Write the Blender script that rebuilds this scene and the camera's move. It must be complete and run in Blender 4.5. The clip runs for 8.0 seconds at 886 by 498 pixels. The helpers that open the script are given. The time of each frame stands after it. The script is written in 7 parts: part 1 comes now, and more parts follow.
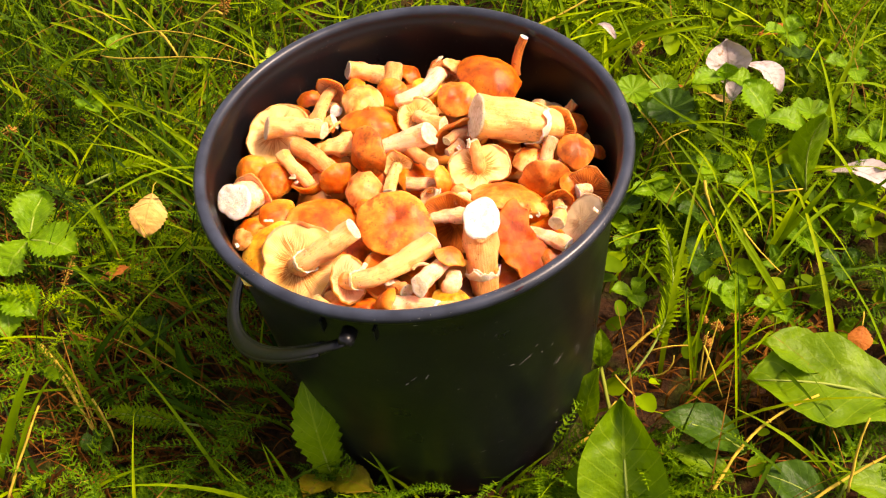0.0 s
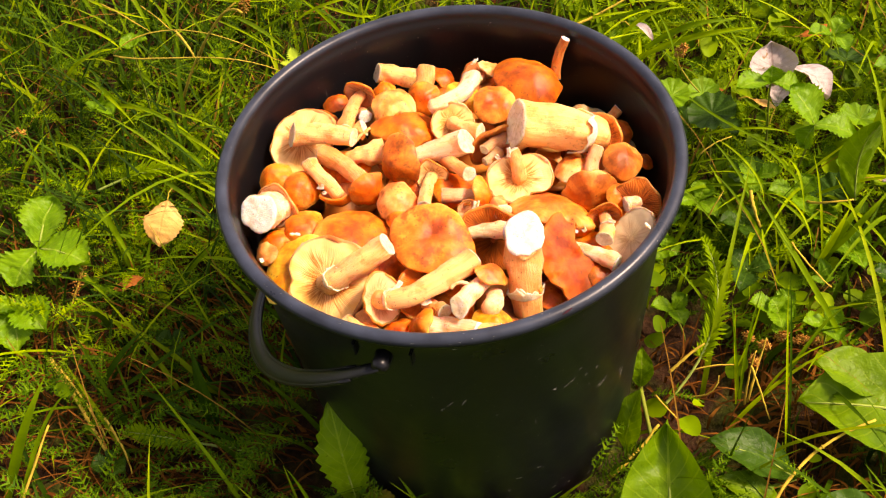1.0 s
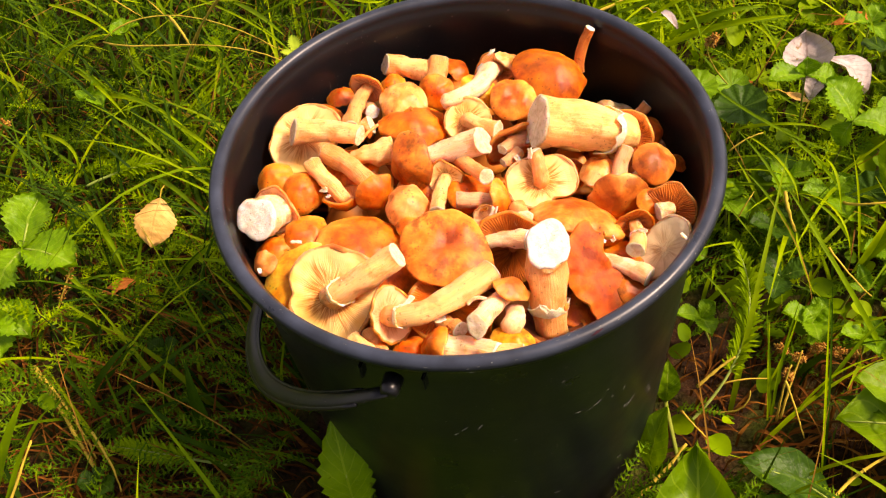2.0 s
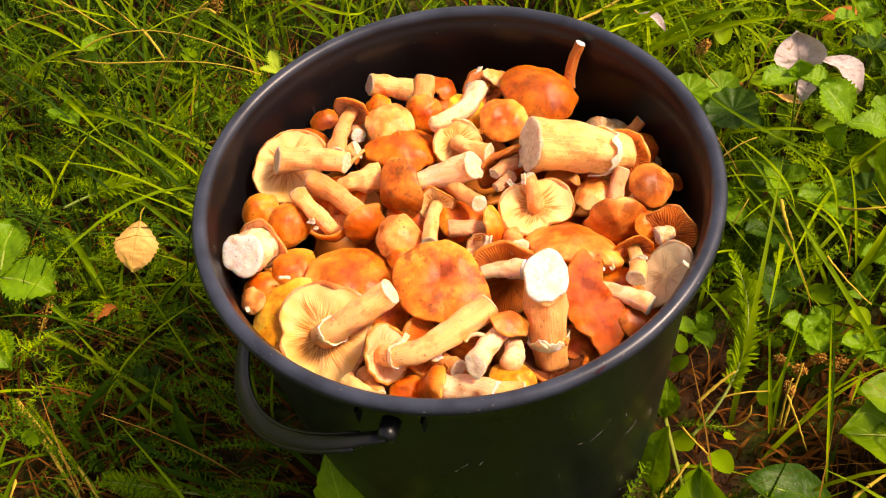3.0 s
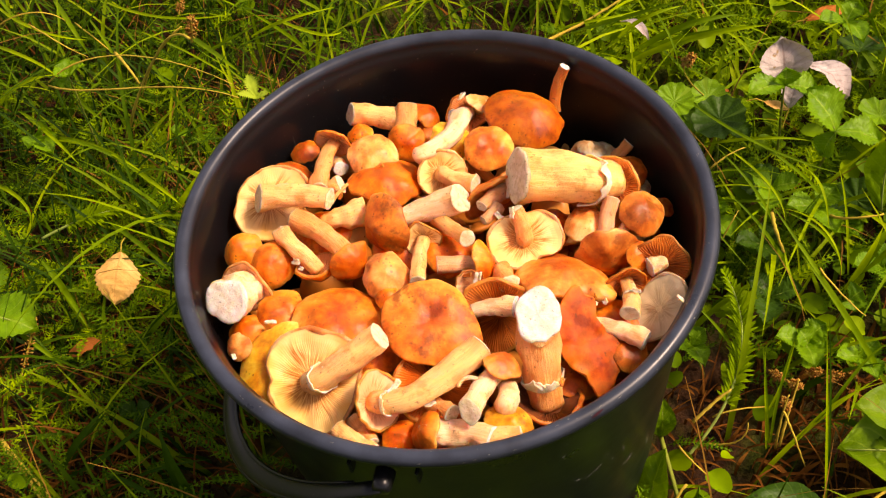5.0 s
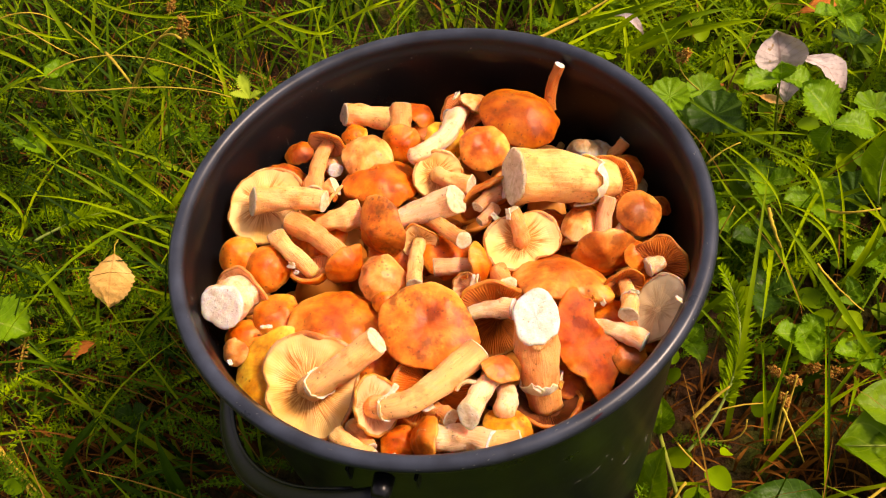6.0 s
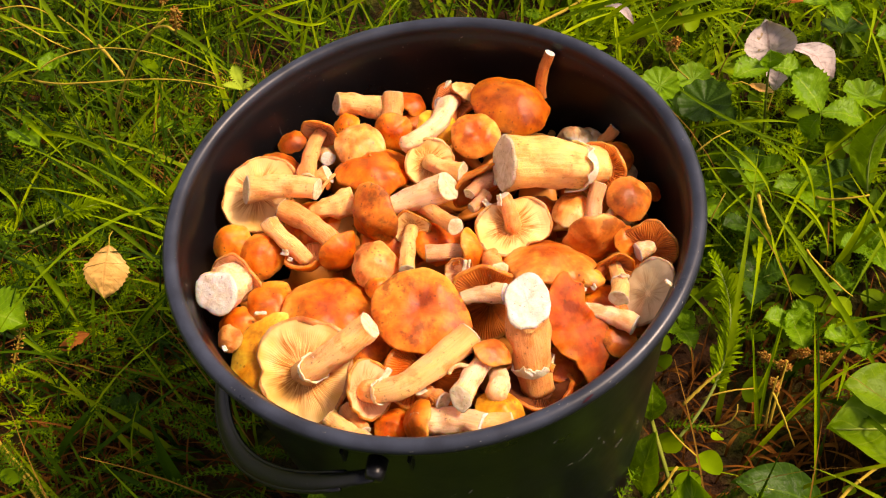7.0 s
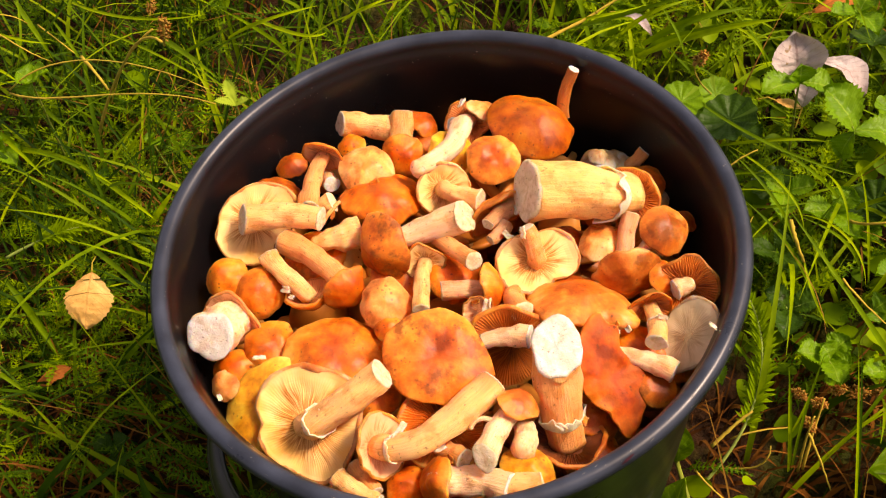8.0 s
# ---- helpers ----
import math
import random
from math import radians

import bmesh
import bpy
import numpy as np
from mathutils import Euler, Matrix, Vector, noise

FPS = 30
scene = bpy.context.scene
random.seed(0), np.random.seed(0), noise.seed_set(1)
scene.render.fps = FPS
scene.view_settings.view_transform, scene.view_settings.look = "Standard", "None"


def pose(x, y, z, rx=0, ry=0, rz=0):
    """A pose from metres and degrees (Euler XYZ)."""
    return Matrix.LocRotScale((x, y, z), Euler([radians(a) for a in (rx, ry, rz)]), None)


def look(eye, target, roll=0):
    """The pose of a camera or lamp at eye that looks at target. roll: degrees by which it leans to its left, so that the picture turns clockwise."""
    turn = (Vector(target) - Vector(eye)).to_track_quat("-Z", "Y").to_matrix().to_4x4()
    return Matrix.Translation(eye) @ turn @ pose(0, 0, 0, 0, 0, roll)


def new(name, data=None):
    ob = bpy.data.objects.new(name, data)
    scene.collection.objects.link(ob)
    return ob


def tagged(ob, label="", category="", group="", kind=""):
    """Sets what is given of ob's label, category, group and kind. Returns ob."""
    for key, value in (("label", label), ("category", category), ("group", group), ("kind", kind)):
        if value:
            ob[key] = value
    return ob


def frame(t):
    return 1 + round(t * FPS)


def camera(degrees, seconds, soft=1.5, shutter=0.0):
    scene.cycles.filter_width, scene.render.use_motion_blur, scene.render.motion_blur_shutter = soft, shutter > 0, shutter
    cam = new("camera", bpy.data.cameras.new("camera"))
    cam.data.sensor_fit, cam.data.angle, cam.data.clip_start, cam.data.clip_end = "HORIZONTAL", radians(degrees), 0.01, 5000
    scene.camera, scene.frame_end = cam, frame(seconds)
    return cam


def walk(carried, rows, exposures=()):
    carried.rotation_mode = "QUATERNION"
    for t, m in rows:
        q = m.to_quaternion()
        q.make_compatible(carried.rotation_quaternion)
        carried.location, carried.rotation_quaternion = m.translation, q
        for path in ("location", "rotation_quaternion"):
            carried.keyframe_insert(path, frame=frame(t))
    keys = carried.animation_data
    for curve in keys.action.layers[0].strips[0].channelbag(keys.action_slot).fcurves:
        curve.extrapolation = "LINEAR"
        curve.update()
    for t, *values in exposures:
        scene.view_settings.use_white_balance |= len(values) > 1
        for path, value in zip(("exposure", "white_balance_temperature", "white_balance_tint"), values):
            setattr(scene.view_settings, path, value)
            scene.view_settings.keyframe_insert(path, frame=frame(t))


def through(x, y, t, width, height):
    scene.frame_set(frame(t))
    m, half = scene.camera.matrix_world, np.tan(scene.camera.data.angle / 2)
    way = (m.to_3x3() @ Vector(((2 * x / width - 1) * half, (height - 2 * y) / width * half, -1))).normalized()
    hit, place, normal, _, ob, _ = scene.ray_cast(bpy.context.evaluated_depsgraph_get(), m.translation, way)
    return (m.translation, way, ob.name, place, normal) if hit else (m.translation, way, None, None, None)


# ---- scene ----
# ---- camera: a hand-held look down into the bucket, slowly closing in ----
cam = camera(44.0, 8.0, soft=1.2)
ROWS = [
    (0.0, 0.0299, -0.5115, 0.7720, 2.21, -50.25, -8.42),
    (0.5, 0.0247, -0.4913, 0.7603, 2.44, -50.18, -8.50),
    (1.0, 0.0099, -0.4728, 0.7464, 2.62, -50.33, -8.47),
    (1.2, 0.0065, -0.4649, 0.7371, 3.10, -50.28, -8.65),
    (2.3, -0.0020, -0.4119, 0.7113, 2.66, -51.72, -8.25),
    (2.5, -0.0050, -0.4054, 0.7136, 2.25, -51.99, -8.42),
    (3.0, -0.0019, -0.3896, 0.7161, 1.51, -52.50, -9.05),
    (3.5, 0.0000, -0.3757, 0.7190, 1.10, -53.00, -9.58),
    (4.0, 0.0002, -0.3669, 0.7222, 0.96, -53.31, -10.03),
    (4.5, 0.0000, -0.3627, 0.7245, 0.81, -53.56, -10.34),
    (4.7, 0.0010, -0.3613, 0.7239, 0.70, -53.60, -10.28),
    (5.8, -0.0008, -0.3484, 0.7238, 0.02, -54.02, -10.25),
    (6.0, 0.0006, -0.3496, 0.7243, 0.12, -54.22, -10.51),
    (6.5, 0.0012, -0.3542, 0.7259, 0.02, -54.37, -10.66),
    (7.0, 0.0009, -0.3577, 0.7255, -0.30, -54.43, -10.51),
    (7.5, 0.0020, -0.3529, 0.7224, -0.34, -54.49, -10.60),
    (8.0, -0.0110, -0.3112, 0.6924, -1.62, -54.35, -9.47),
]
walk(cam, [(t, pose(x, y, z, 0, 0, yaw) @ pose(0, 0, 0, 90 + pitch) @ pose(0, 0, 0, 0, 0, roll))
           for t, x, y, z, yaw, pitch, roll in ROWS],
     exposures=[(0.0, 1.08, 8250, 30), (2.5, 0.84, 8250, 30), (6.5, 0.58, 8250, 30), (8.0, 0.57, 8250, 30)])

# ---- light: a hazy sun to the right of the bucket, under open sky ----
SUN_AZ, SUN_EL = -4.0, 53.0   # degrees: azimuth from +x towards +y, height
world = bpy.data.worlds.new("sky")
scene.world = world
world.use_nodes = True
wn = world.node_tree.nodes
sky = wn.new("ShaderNodeTexSky")
sky.sky_type = "NISHITA"
sky.sun_disc = False
sky.sun_elevation = radians(SUN_EL)
sky.sun_rotation = radians(90 - SUN_AZ)
sky.dust_density = 2.0
wn["Background"].inputs[1].default_value = 0.125
haze = wn.new("ShaderNodeHueSaturation")   # thin high cloud whitens the blue
haze.inputs["Saturation"].default_value = 0.6
world.node_tree.links.new(sky.outputs[0], haze.inputs["Color"])
world.node_tree.links.new(haze.outputs[0], wn["Background"].inputs[0])
sun = bpy.data.lights.new("sun", "SUN")
sun.energy, sun.angle, sun.color = 3.55, radians(13.0), (1.0, 0.92, 0.77)
sun_dir = Vector((math.cos(radians(SUN_AZ)) * math.cos(radians(SUN_EL)), math.sin(radians(SUN_AZ)) * math.cos(radians(SUN_EL)), math.sin(radians(SUN_EL))))
new("sun", sun).matrix_world = look(sun_dir * 20, (0, 0, 0))


# ---- materials ----
def ramp(nt, fac, stops):
    node = nt.nodes.new("ShaderNodeValToRGB")
    el = node.color_ramp.elements
    while len(el) < len(stops):
        el.new(0.5)
    for e, (at, col) in zip(el, stops):
        e.position, e.color = at, (*col, 1)
    nt.links.new(fac, node.inputs[0])
    return node.outputs[0]


def mathn(nt, op, a, b=0.5):
    node = nt.nodes.new("ShaderNodeMath")
    node.operation = op
    for sock, v in zip(node.inputs, (a, b)):
        if isinstance(v, (int, float)):
            sock.default_value = v
        else:
            nt.links.new(v, sock)
    return node.outputs[0]


def mixc(nt, fac, a, b, kind="MIX"):
    node = nt.nodes.new("ShaderNodeMix")
    node.data_type, node.blend_type = "RGBA", kind
    for sock, v in ((node.inputs[0], fac), (node.inputs[6], a), (node.inputs[7], b)):
        if isinstance(v, (int, float)):
            sock.default_value = v
        elif isinstance(v, tuple):
            sock.default_value = (*v, 1)
        else:
            nt.links.new(v, sock)
    return node.outputs[2]


def noisen(nt, scale, detail=4.0, vec=None, rough=0.55):
    node = nt.nodes.new("ShaderNodeTexNoise")
    node.inputs["Scale"].default_value, node.inputs["Detail"].default_value = scale, detail
    node.inputs["Roughness"].default_value = rough
    if vec is not None:
        nt.links.new(vec, node.inputs["Vector"])
    return node.outputs["Fac"]


def coords(nt, kind="Object", scale=None):
    if kind == "Object":   # real-world metres, so that no two pieces share a pattern
        out = nt.nodes.new("ShaderNodeNewGeometry").outputs["Position"]
    else:
        out = nt.nodes.new("ShaderNodeTexCoord").outputs[kind]
    if scale:
        m = nt.nodes.new("ShaderNodeMapping")
        m.inputs["Scale"].default_value = scale
        nt.links.new(out, m.inputs["Vector"])
        out = m.outputs[0]
    return out


def bump(nt, height, strength=0.3, dist=0.001):
    node = nt.nodes.new("ShaderNodeBump")
    node.inputs["Strength"].default_value, node.inputs["Distance"].default_value = strength, dist
    nt.links.new(height, node.inputs["Height"])
    return node.outputs[0]


def material(name, rough=0.6, spec=0.4):
    m = bpy.data.materials.new(name)
    m.use_nodes = True
    b = m.node_tree.nodes["Principled BSDF"]
    b.inputs["Roughness"].default_value = rough
    b.inputs["Specular IOR Level"].default_value = spec
    return m, m.node_tree, b


def leafy(m, nt, b, colour, through=0.35, tint=(1.0, 1.0, 0.35)):
    """Thin living tissue: part of the light comes through."""
    tr = nt.nodes.new("ShaderNodeBsdfTranslucent")
    nt.links.new(mixc(nt, 1.0, colour, tint, "MULTIPLY"), tr.inputs[0])
    mx = nt.nodes.new("ShaderNodeMixShader")
    mx.inputs[0].default_value = through
    nt.links.new(b.outputs[0], mx.inputs[1])
    nt.links.new(tr.outputs[0], mx.inputs[2])
    nt.links.new(mx.outputs[0], nt.nodes["Material Output"].inputs[0])
    nt.links.new(colour, b.inputs["Base Color"])
    return m


def foliage(name, cols, rough=0.45, through=0.35, scale=60.0):
    """Leaves whose colour varies from piece to piece and in blotches."""
    m, nt, b = material(name, rough + 0.15, 0.07)
    geo = nt.nodes.new("ShaderNodeNewGeometry")
    n = len(cols)
    base = ramp(nt, geo.outputs["Random Per Island"], [(i / (n - 1), c) for i, c in enumerate(cols)])
    blot = ramp(nt, noisen(nt, scale, 3, coords(nt)), [(0.3, (0.72, 0.76, 0.7)), (0.7, (1.2, 1.15, 1.05))])
    big = ramp(nt, noisen(nt, 7.0, 2, coords(nt)), [(0.35, (0.8, 0.85, 0.8)), (0.65, (1.15, 1.1, 1.0))])
    col = mixc(nt, 1.0, mixc(nt, 1.0, base, blot, "MULTIPLY"), big, "MULTIPLY")
    nt.links.new(bump(nt, noisen(nt, 400, 2, coords(nt)), 0.25, 0.0006), b.inputs["Normal"])
    return leafy(m, nt, b, col, through)


GRASS = foliage("grass_green", [(0.030, 0.078, 0.0020), (0.073, 0.160, 0.0030), (0.138, 0.247, 0.0040), (0.232, 0.330, 0.0060)])
# deep green; the shade low in the turf is put into this colour
GRASS_SHADED = foliage("grass_shaded_green", [(0.008, 0.026, 0.001), (0.017, 0.053, 0.0020), (0.034, 0.092, 0.0030), (0.065, 0.145, 0.0040)])
# lighter copy of the grass green, with sunlight put into the colour
GRASS_SUNLIT = foliage("grass_sunlit_green", [(0.163, 0.290, 0.0040), (0.254, 0.390, 0.0050), (0.335, 0.458, 0.0100)])
LITTER = foliage("brown_litter", [(0.07, 0.024, 0.006), (0.15, 0.052, 0.010), (0.24, 0.095, 0.018)], 0.8, 0.1)
STRAW = foliage("dry_straw", [(0.22, 0.11, 0.02), (0.38, 0.20, 0.04), (0.14, 0.05, 0.012)], 0.7, 0.15)
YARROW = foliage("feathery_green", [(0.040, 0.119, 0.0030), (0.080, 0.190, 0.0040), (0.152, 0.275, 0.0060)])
# lit copy of the feathery green: its colour holds the sunshine
YARROW_SUNLIT = foliage("sunlit_feathery_green", [(0.110, 0.228, 0.0030), (0.190, 0.330, 0.0040), (0.290, 0.433, 0.0060)])
HERB = foliage("herb_green", [(0.062, 0.140, 0.0030), (0.131, 0.255, 0.0040), (0.215, 0.347, 0.0060)], 0.4, 0.3, 40)
SPROUT = foliage("pale_sprout_green", [(0.19, 0.31, 0.015), (0.27, 0.40, 0.030), (0.38, 0.50, 0.080)], 0.45, 0.25, 60)


def leaf_skin(name, dark, light, vein, rough=0.42, through=0.28):
    """A broad leaf: pale midrib and side veins (by the leaf's own lengthways and crossways coordinates), puckered between them."""
    m, nt, b = material(name, rough + 0.03, 0.16)
    uv = nt.nodes.new("ShaderNodeTexCoord").outputs["UV"]
    sep = nt.nodes.new("ShaderNodeSeparateXYZ")
    nt.links.new(uv, sep.inputs[0])
    across = mathn(nt, "ABSOLUTE", mathn(nt, "SUBTRACT", sep.outputs[0], 0.5))
    mid = mathn(nt, "LESS_THAN", across, 0.022)
    slant = mathn(nt, "FRACT", mathn(nt, "MULTIPLY", mathn(nt, "SUBTRACT", sep.outputs[1], mathn(nt, "MULTIPLY", across, 0.45)), 9.0))
    side = mathn(nt, "LESS_THAN", mathn(nt, "ABSOLUTE", mathn(nt, "SUBTRACT", slant, 0.5)), 0.05)
    veins = mathn(nt, "MAXIMUM", mid, mathn(nt, "MULTIPLY", side, 0.6))
    tissue = ramp(nt, noisen(nt, 45, 5, coords(nt)), [(0.3, dark), (0.72, light)])
    col = mixc(nt, mathn(nt, "MULTIPLY", veins, 0.7), tissue, vein)
    spots = ramp(nt, noisen(nt, 130, 2, coords(nt)), [(0.70, (1, 1, 1)), (0.76, (0.62, 0.5, 0.28))])
    col = mixc(nt, 1.0, col, spots, "MULTIPLY")
    puck = mathn(nt, "ADD", mathn(nt, "MULTIPLY", noisen(nt, 90, 3, coords(nt)), 1.0), mathn(nt, "MULTIPLY", veins, -0.5))
    nt.links.new(bump(nt, puck, 0.8, 0.003), b.inputs["Normal"])
    return leafy(m, nt, b, col, through)


DOCK = leaf_skin("dock_leaf_green", (0.079, 0.179, 0.0030), (0.167, 0.305, 0.0050), (0.229, 0.358, 0.0200), 0.42, 0.34)
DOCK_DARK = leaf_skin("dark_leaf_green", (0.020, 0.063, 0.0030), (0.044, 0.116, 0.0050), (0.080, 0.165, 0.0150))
BERRY_LEAF = leaf_skin("serrate_leaf_green", (0.088, 0.224, 0.0040), (0.176, 0.352, 0.0060), (0.246, 0.406, 0.0300))
RED_TINGED = leaf_skin("red_tinged_leaf", (0.16, 0.10, 0.006), (0.20, 0.24, 0.006), (0.26, 0.16, 0.02))
BIRCH = leaf_skin("yellow_fallen_leaf", (0.72, 0.36, 0.07), (0.92, 0.58, 0.20), (0.68, 0.34, 0.09), 0.6, 0.2)
PALE = leaf_skin("pale_dried_leaf", (0.42, 0.34, 0.31), (0.58, 0.50, 0.47), (0.36, 0.25, 0.23), 0.75, 0.1)
RUST = leaf_skin("rusty_fallen_leaf", (0.35, 0.09, 0.015), (0.55, 0.19, 0.03), (0.3, 0.09, 0.02), 0.65, 0.15)

# soil under the plants: brown earth, moss and litter
SOIL, nt, b = material("mossy_soil", 0.95, 0.2)
n1 = noisen(nt, 14, 6, coords(nt))
n2 = noisen(nt, 120, 4, coords(nt))
col = mixc(nt, ramp(nt, n1, [(0.48, (0, 0, 0)), (0.66, (1, 1, 1))]),
           ramp(nt, n2, [(0.3, (0.014, 0.006, 0.002)), (0.7, (0.050, 0.019, 0.005))]),
           ramp(nt, n2, [(0.3, (0.016, 0.026, 0.002)), (0.7, (0.07, 0.09, 0.006))]))
far = nt.nodes.new("ShaderNodeVectorMath")   # away from the trodden spot turf covers the soil
far.operation = "LENGTH"
nt.links.new(coords(nt), far.inputs[0])
turf = ramp(nt, mathn(nt, "ADD", mathn(nt, "MULTIPLY", far.outputs["Value"], 0.8), mathn(nt, "MULTIPLY", n1, 0.5)), [(0.75, (0, 0, 0)), (0.98, (1, 1, 1))])
col = mixc(nt, turf, col, ramp(nt, noisen(nt, 40, 6, coords(nt)), [(0.3, (0.012, 0.026, 0.002)), (0.5, (0.032, 0.058, 0.003)), (0.7, (0.075, 0.105, 0.005))]))
nt.links.new(col, b.inputs["Base Color"])
nt.links.new(bump(nt, n2, 0.9, 0.01), b.inputs["Normal"])

# black bucket plastic: satin, scuffed, dusty specks and light scratches
PLASTIC, nt, b = material("black_bucket_plastic", 0.34, 0.30)
scr = ramp(nt, noisen(nt, 1.0, 3, coords(nt, "Object", (260, 260, 24))), [(0.735, (0, 0, 0)), (0.76, (1, 1, 1))])
dust = ramp(nt, noisen(nt, 700, 1, coords(nt)), [(0.76, (0, 0, 0)), (0.80, (1, 1, 1))])
base = ramp(nt, noisen(nt, 9, 5, coords(nt)), [(0.3, (0.002, 0.0022, 0.003)), (0.7, (0.005, 0.0055, 0.007))])
col = mixc(nt, mathn(nt, "MULTIPLY", dust, 0.5), mixc(nt, mathn(nt, "MULTIPLY", scr, 0.25), base, (0.2, 0.19, 0.17)), (0.25, 0.22, 0.18))
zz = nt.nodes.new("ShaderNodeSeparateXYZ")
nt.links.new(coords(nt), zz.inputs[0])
worn_sheen = mathn(nt, "MULTIPLY", ramp(nt, mathn(nt, "MULTIPLY", mathn(nt, "SUBTRACT", zz.outputs[2], 0.2625), 110), [(0.2, (0, 0, 0)), (0.8, (1, 1, 1))]), ramp(nt, noisen(nt, 45, 5, coords(nt)), [(0.3, (0.35, 0.35, 0.35)), (0.7, (1, 1, 1))]))
col = mixc(nt, worn_sheen, col, (0.040, 0.052, 0.078))   # rim scuffed grey by use, plus the sky's bluish sheen painted in
nt.links.new(col, b.inputs["Base Color"])
nt.links.new(ramp(nt, noisen(nt, 22, 6, coords(nt)), [(0.3, (0.26, 0.26, 0.26)), (0.7, (0.42, 0.42, 0.42))]), b.inputs["Roughness"])
nt.links.new(bump(nt, noisen(nt, 60, 4, coords(nt)), 0.12, 0.001), b.inputs["Normal"])
STAIN, nt, b = material("dark_berry_stain", 0.6, 0.2)
nt.links.new(ramp(nt, noisen(nt, 500, 3, coords(nt)), [(0.3, (0.012, 0.001, 0.003)), (0.7, (0.05, 0.004, 0.012))]), b.inputs["Base Color"])


def cap_skin(name, centre, middle, margin, rough=0.46, bruised=0.58):
    """Mushroom skin: darker disc, paler margin (across the cap), blotches, brown flecks and bruises."""
    m, nt, b = material(name, rough, 0.34)
    uv = nt.nodes.new("ShaderNodeTexCoord").outputs["UV"]
    sep = nt.nodes.new("ShaderNodeSeparateXYZ")
    nt.links.new(uv, sep.inputs[0])
    info = nt.nodes.new("ShaderNodeObjectInfo")
    wob = mathn(nt, "ADD", sep.outputs[1], mathn(nt, "MULTIPLY", mathn(nt, "SUBTRACT", noisen(nt, 75, 3, coords(nt)), 0.5), 0.9))
    tone = ramp(nt, wob, [(0.0, centre), (0.42, middle), (0.86, margin)])
    blot = ramp(nt, mathn(nt, "ADD", mathn(nt, "MULTIPLY", noisen(nt, 62, 3, coords(nt), 0.5), 0.6), mathn(nt, "MULTIPLY", noisen(nt, 170, 4, coords(nt), 0.55), 0.4)), [(0.37, (0.47, 0.32, 0.22)), (0.46, (0.90, 0.84, 0.76)), (0.54, (1.06, 1.22, 1.4)), (0.63, (1.14, 1.70, 2.8))])
    col = mixc(nt, 0.9, tone, blot, "MULTIPLY")
    streaks = ramp(nt, noisen(nt, 1.0, 4, coords(nt, "UV", (60, 1.5, 1))), [(0.35, (0.88, 0.80, 0.70)), (0.62, (1.03, 1.05, 1.08))])
    col = mixc(nt, 0.6, col, streaks, "MULTIPLY")   # fibres run out from the disc
    bruise = ramp(nt, noisen(nt, 88, 5, coords(nt), 0.6), [(0.52, (0, 0, 0)), (0.62, (1, 1, 1))])
    col = mixc(nt, mathn(nt, "MULTIPLY", bruise, bruised), col, (0.24, 0.060, 0.006))
    edge = ramp(nt, mathn(nt, "ADD", sep.outputs[1], mathn(nt, "MULTIPLY", mathn(nt, "SUBTRACT", noisen(nt, 90, 3, coords(nt)), 0.5), 0.5)), [(0.66, (0, 0, 0)), (0.80, (1, 1, 1))])
    col = mixc(nt, mathn(nt, "MULTIPLY", edge, 0.45), col, (0.22, 0.060, 0.008))   # rubbed brown along the margin
    cell = nt.nodes.new("ShaderNodeTexVoronoi")   # dark grains of soil and scales
    cell.inputs["Scale"].default_value = 520.0
    nt.links.new(coords(nt), cell.inputs["Vector"])
    pick = nt.nodes.new("ShaderNodeSeparateXYZ")
    nt.links.new(cell.outputs["Color"], pick.inputs[0])
    size = mathn(nt, "MULTIPLY", mathn(nt, "MAXIMUM", mathn(nt, "SUBTRACT", pick.outputs[0], 0.45), 0.0), 0.75)
    grain = mathn(nt, "LESS_THAN", cell.outputs["Distance"], size)
    clump = ramp(nt, noisen(nt, 110, 2, coords(nt)), [(0.50, (0, 0, 0)), (0.60, (1, 1, 1))])
    col = mixc(nt, mathn(nt, "MULTIPLY", grain, mathn(nt, "MULTIPLY", clump, 0.65)), col, (0.12, 0.034, 0.007))
    hsv = nt.nodes.new("ShaderNodeHueSaturation")
    nt.links.new(mathn(nt, "ADD", mathn(nt, "MULTIPLY", info.outputs["Random"], 0.34), 0.84), hsv.inputs["Value"])
    nt.links.new(col, hsv.inputs["Color"])
    nt.links.new(hsv.outputs[0], b.inputs["Base Color"])
    b.inputs["Subsurface Weight"].default_value = 0.7
    b.inputs["Subsurface Radius"].default_value = (0.012, 0.0050, 0.0018)
    b.inputs["Subsurface Scale"].default_value = 0.65
    nt.links.new(bump(nt, mathn(nt, "ADD", noisen(nt, 110, 4, coords(nt)), mathn(nt, "MULTIPLY", noisen(nt, 420, 3, coords(nt)), 0.22)), 0.42, 0.0018), b.inputs["Normal"])
    return m


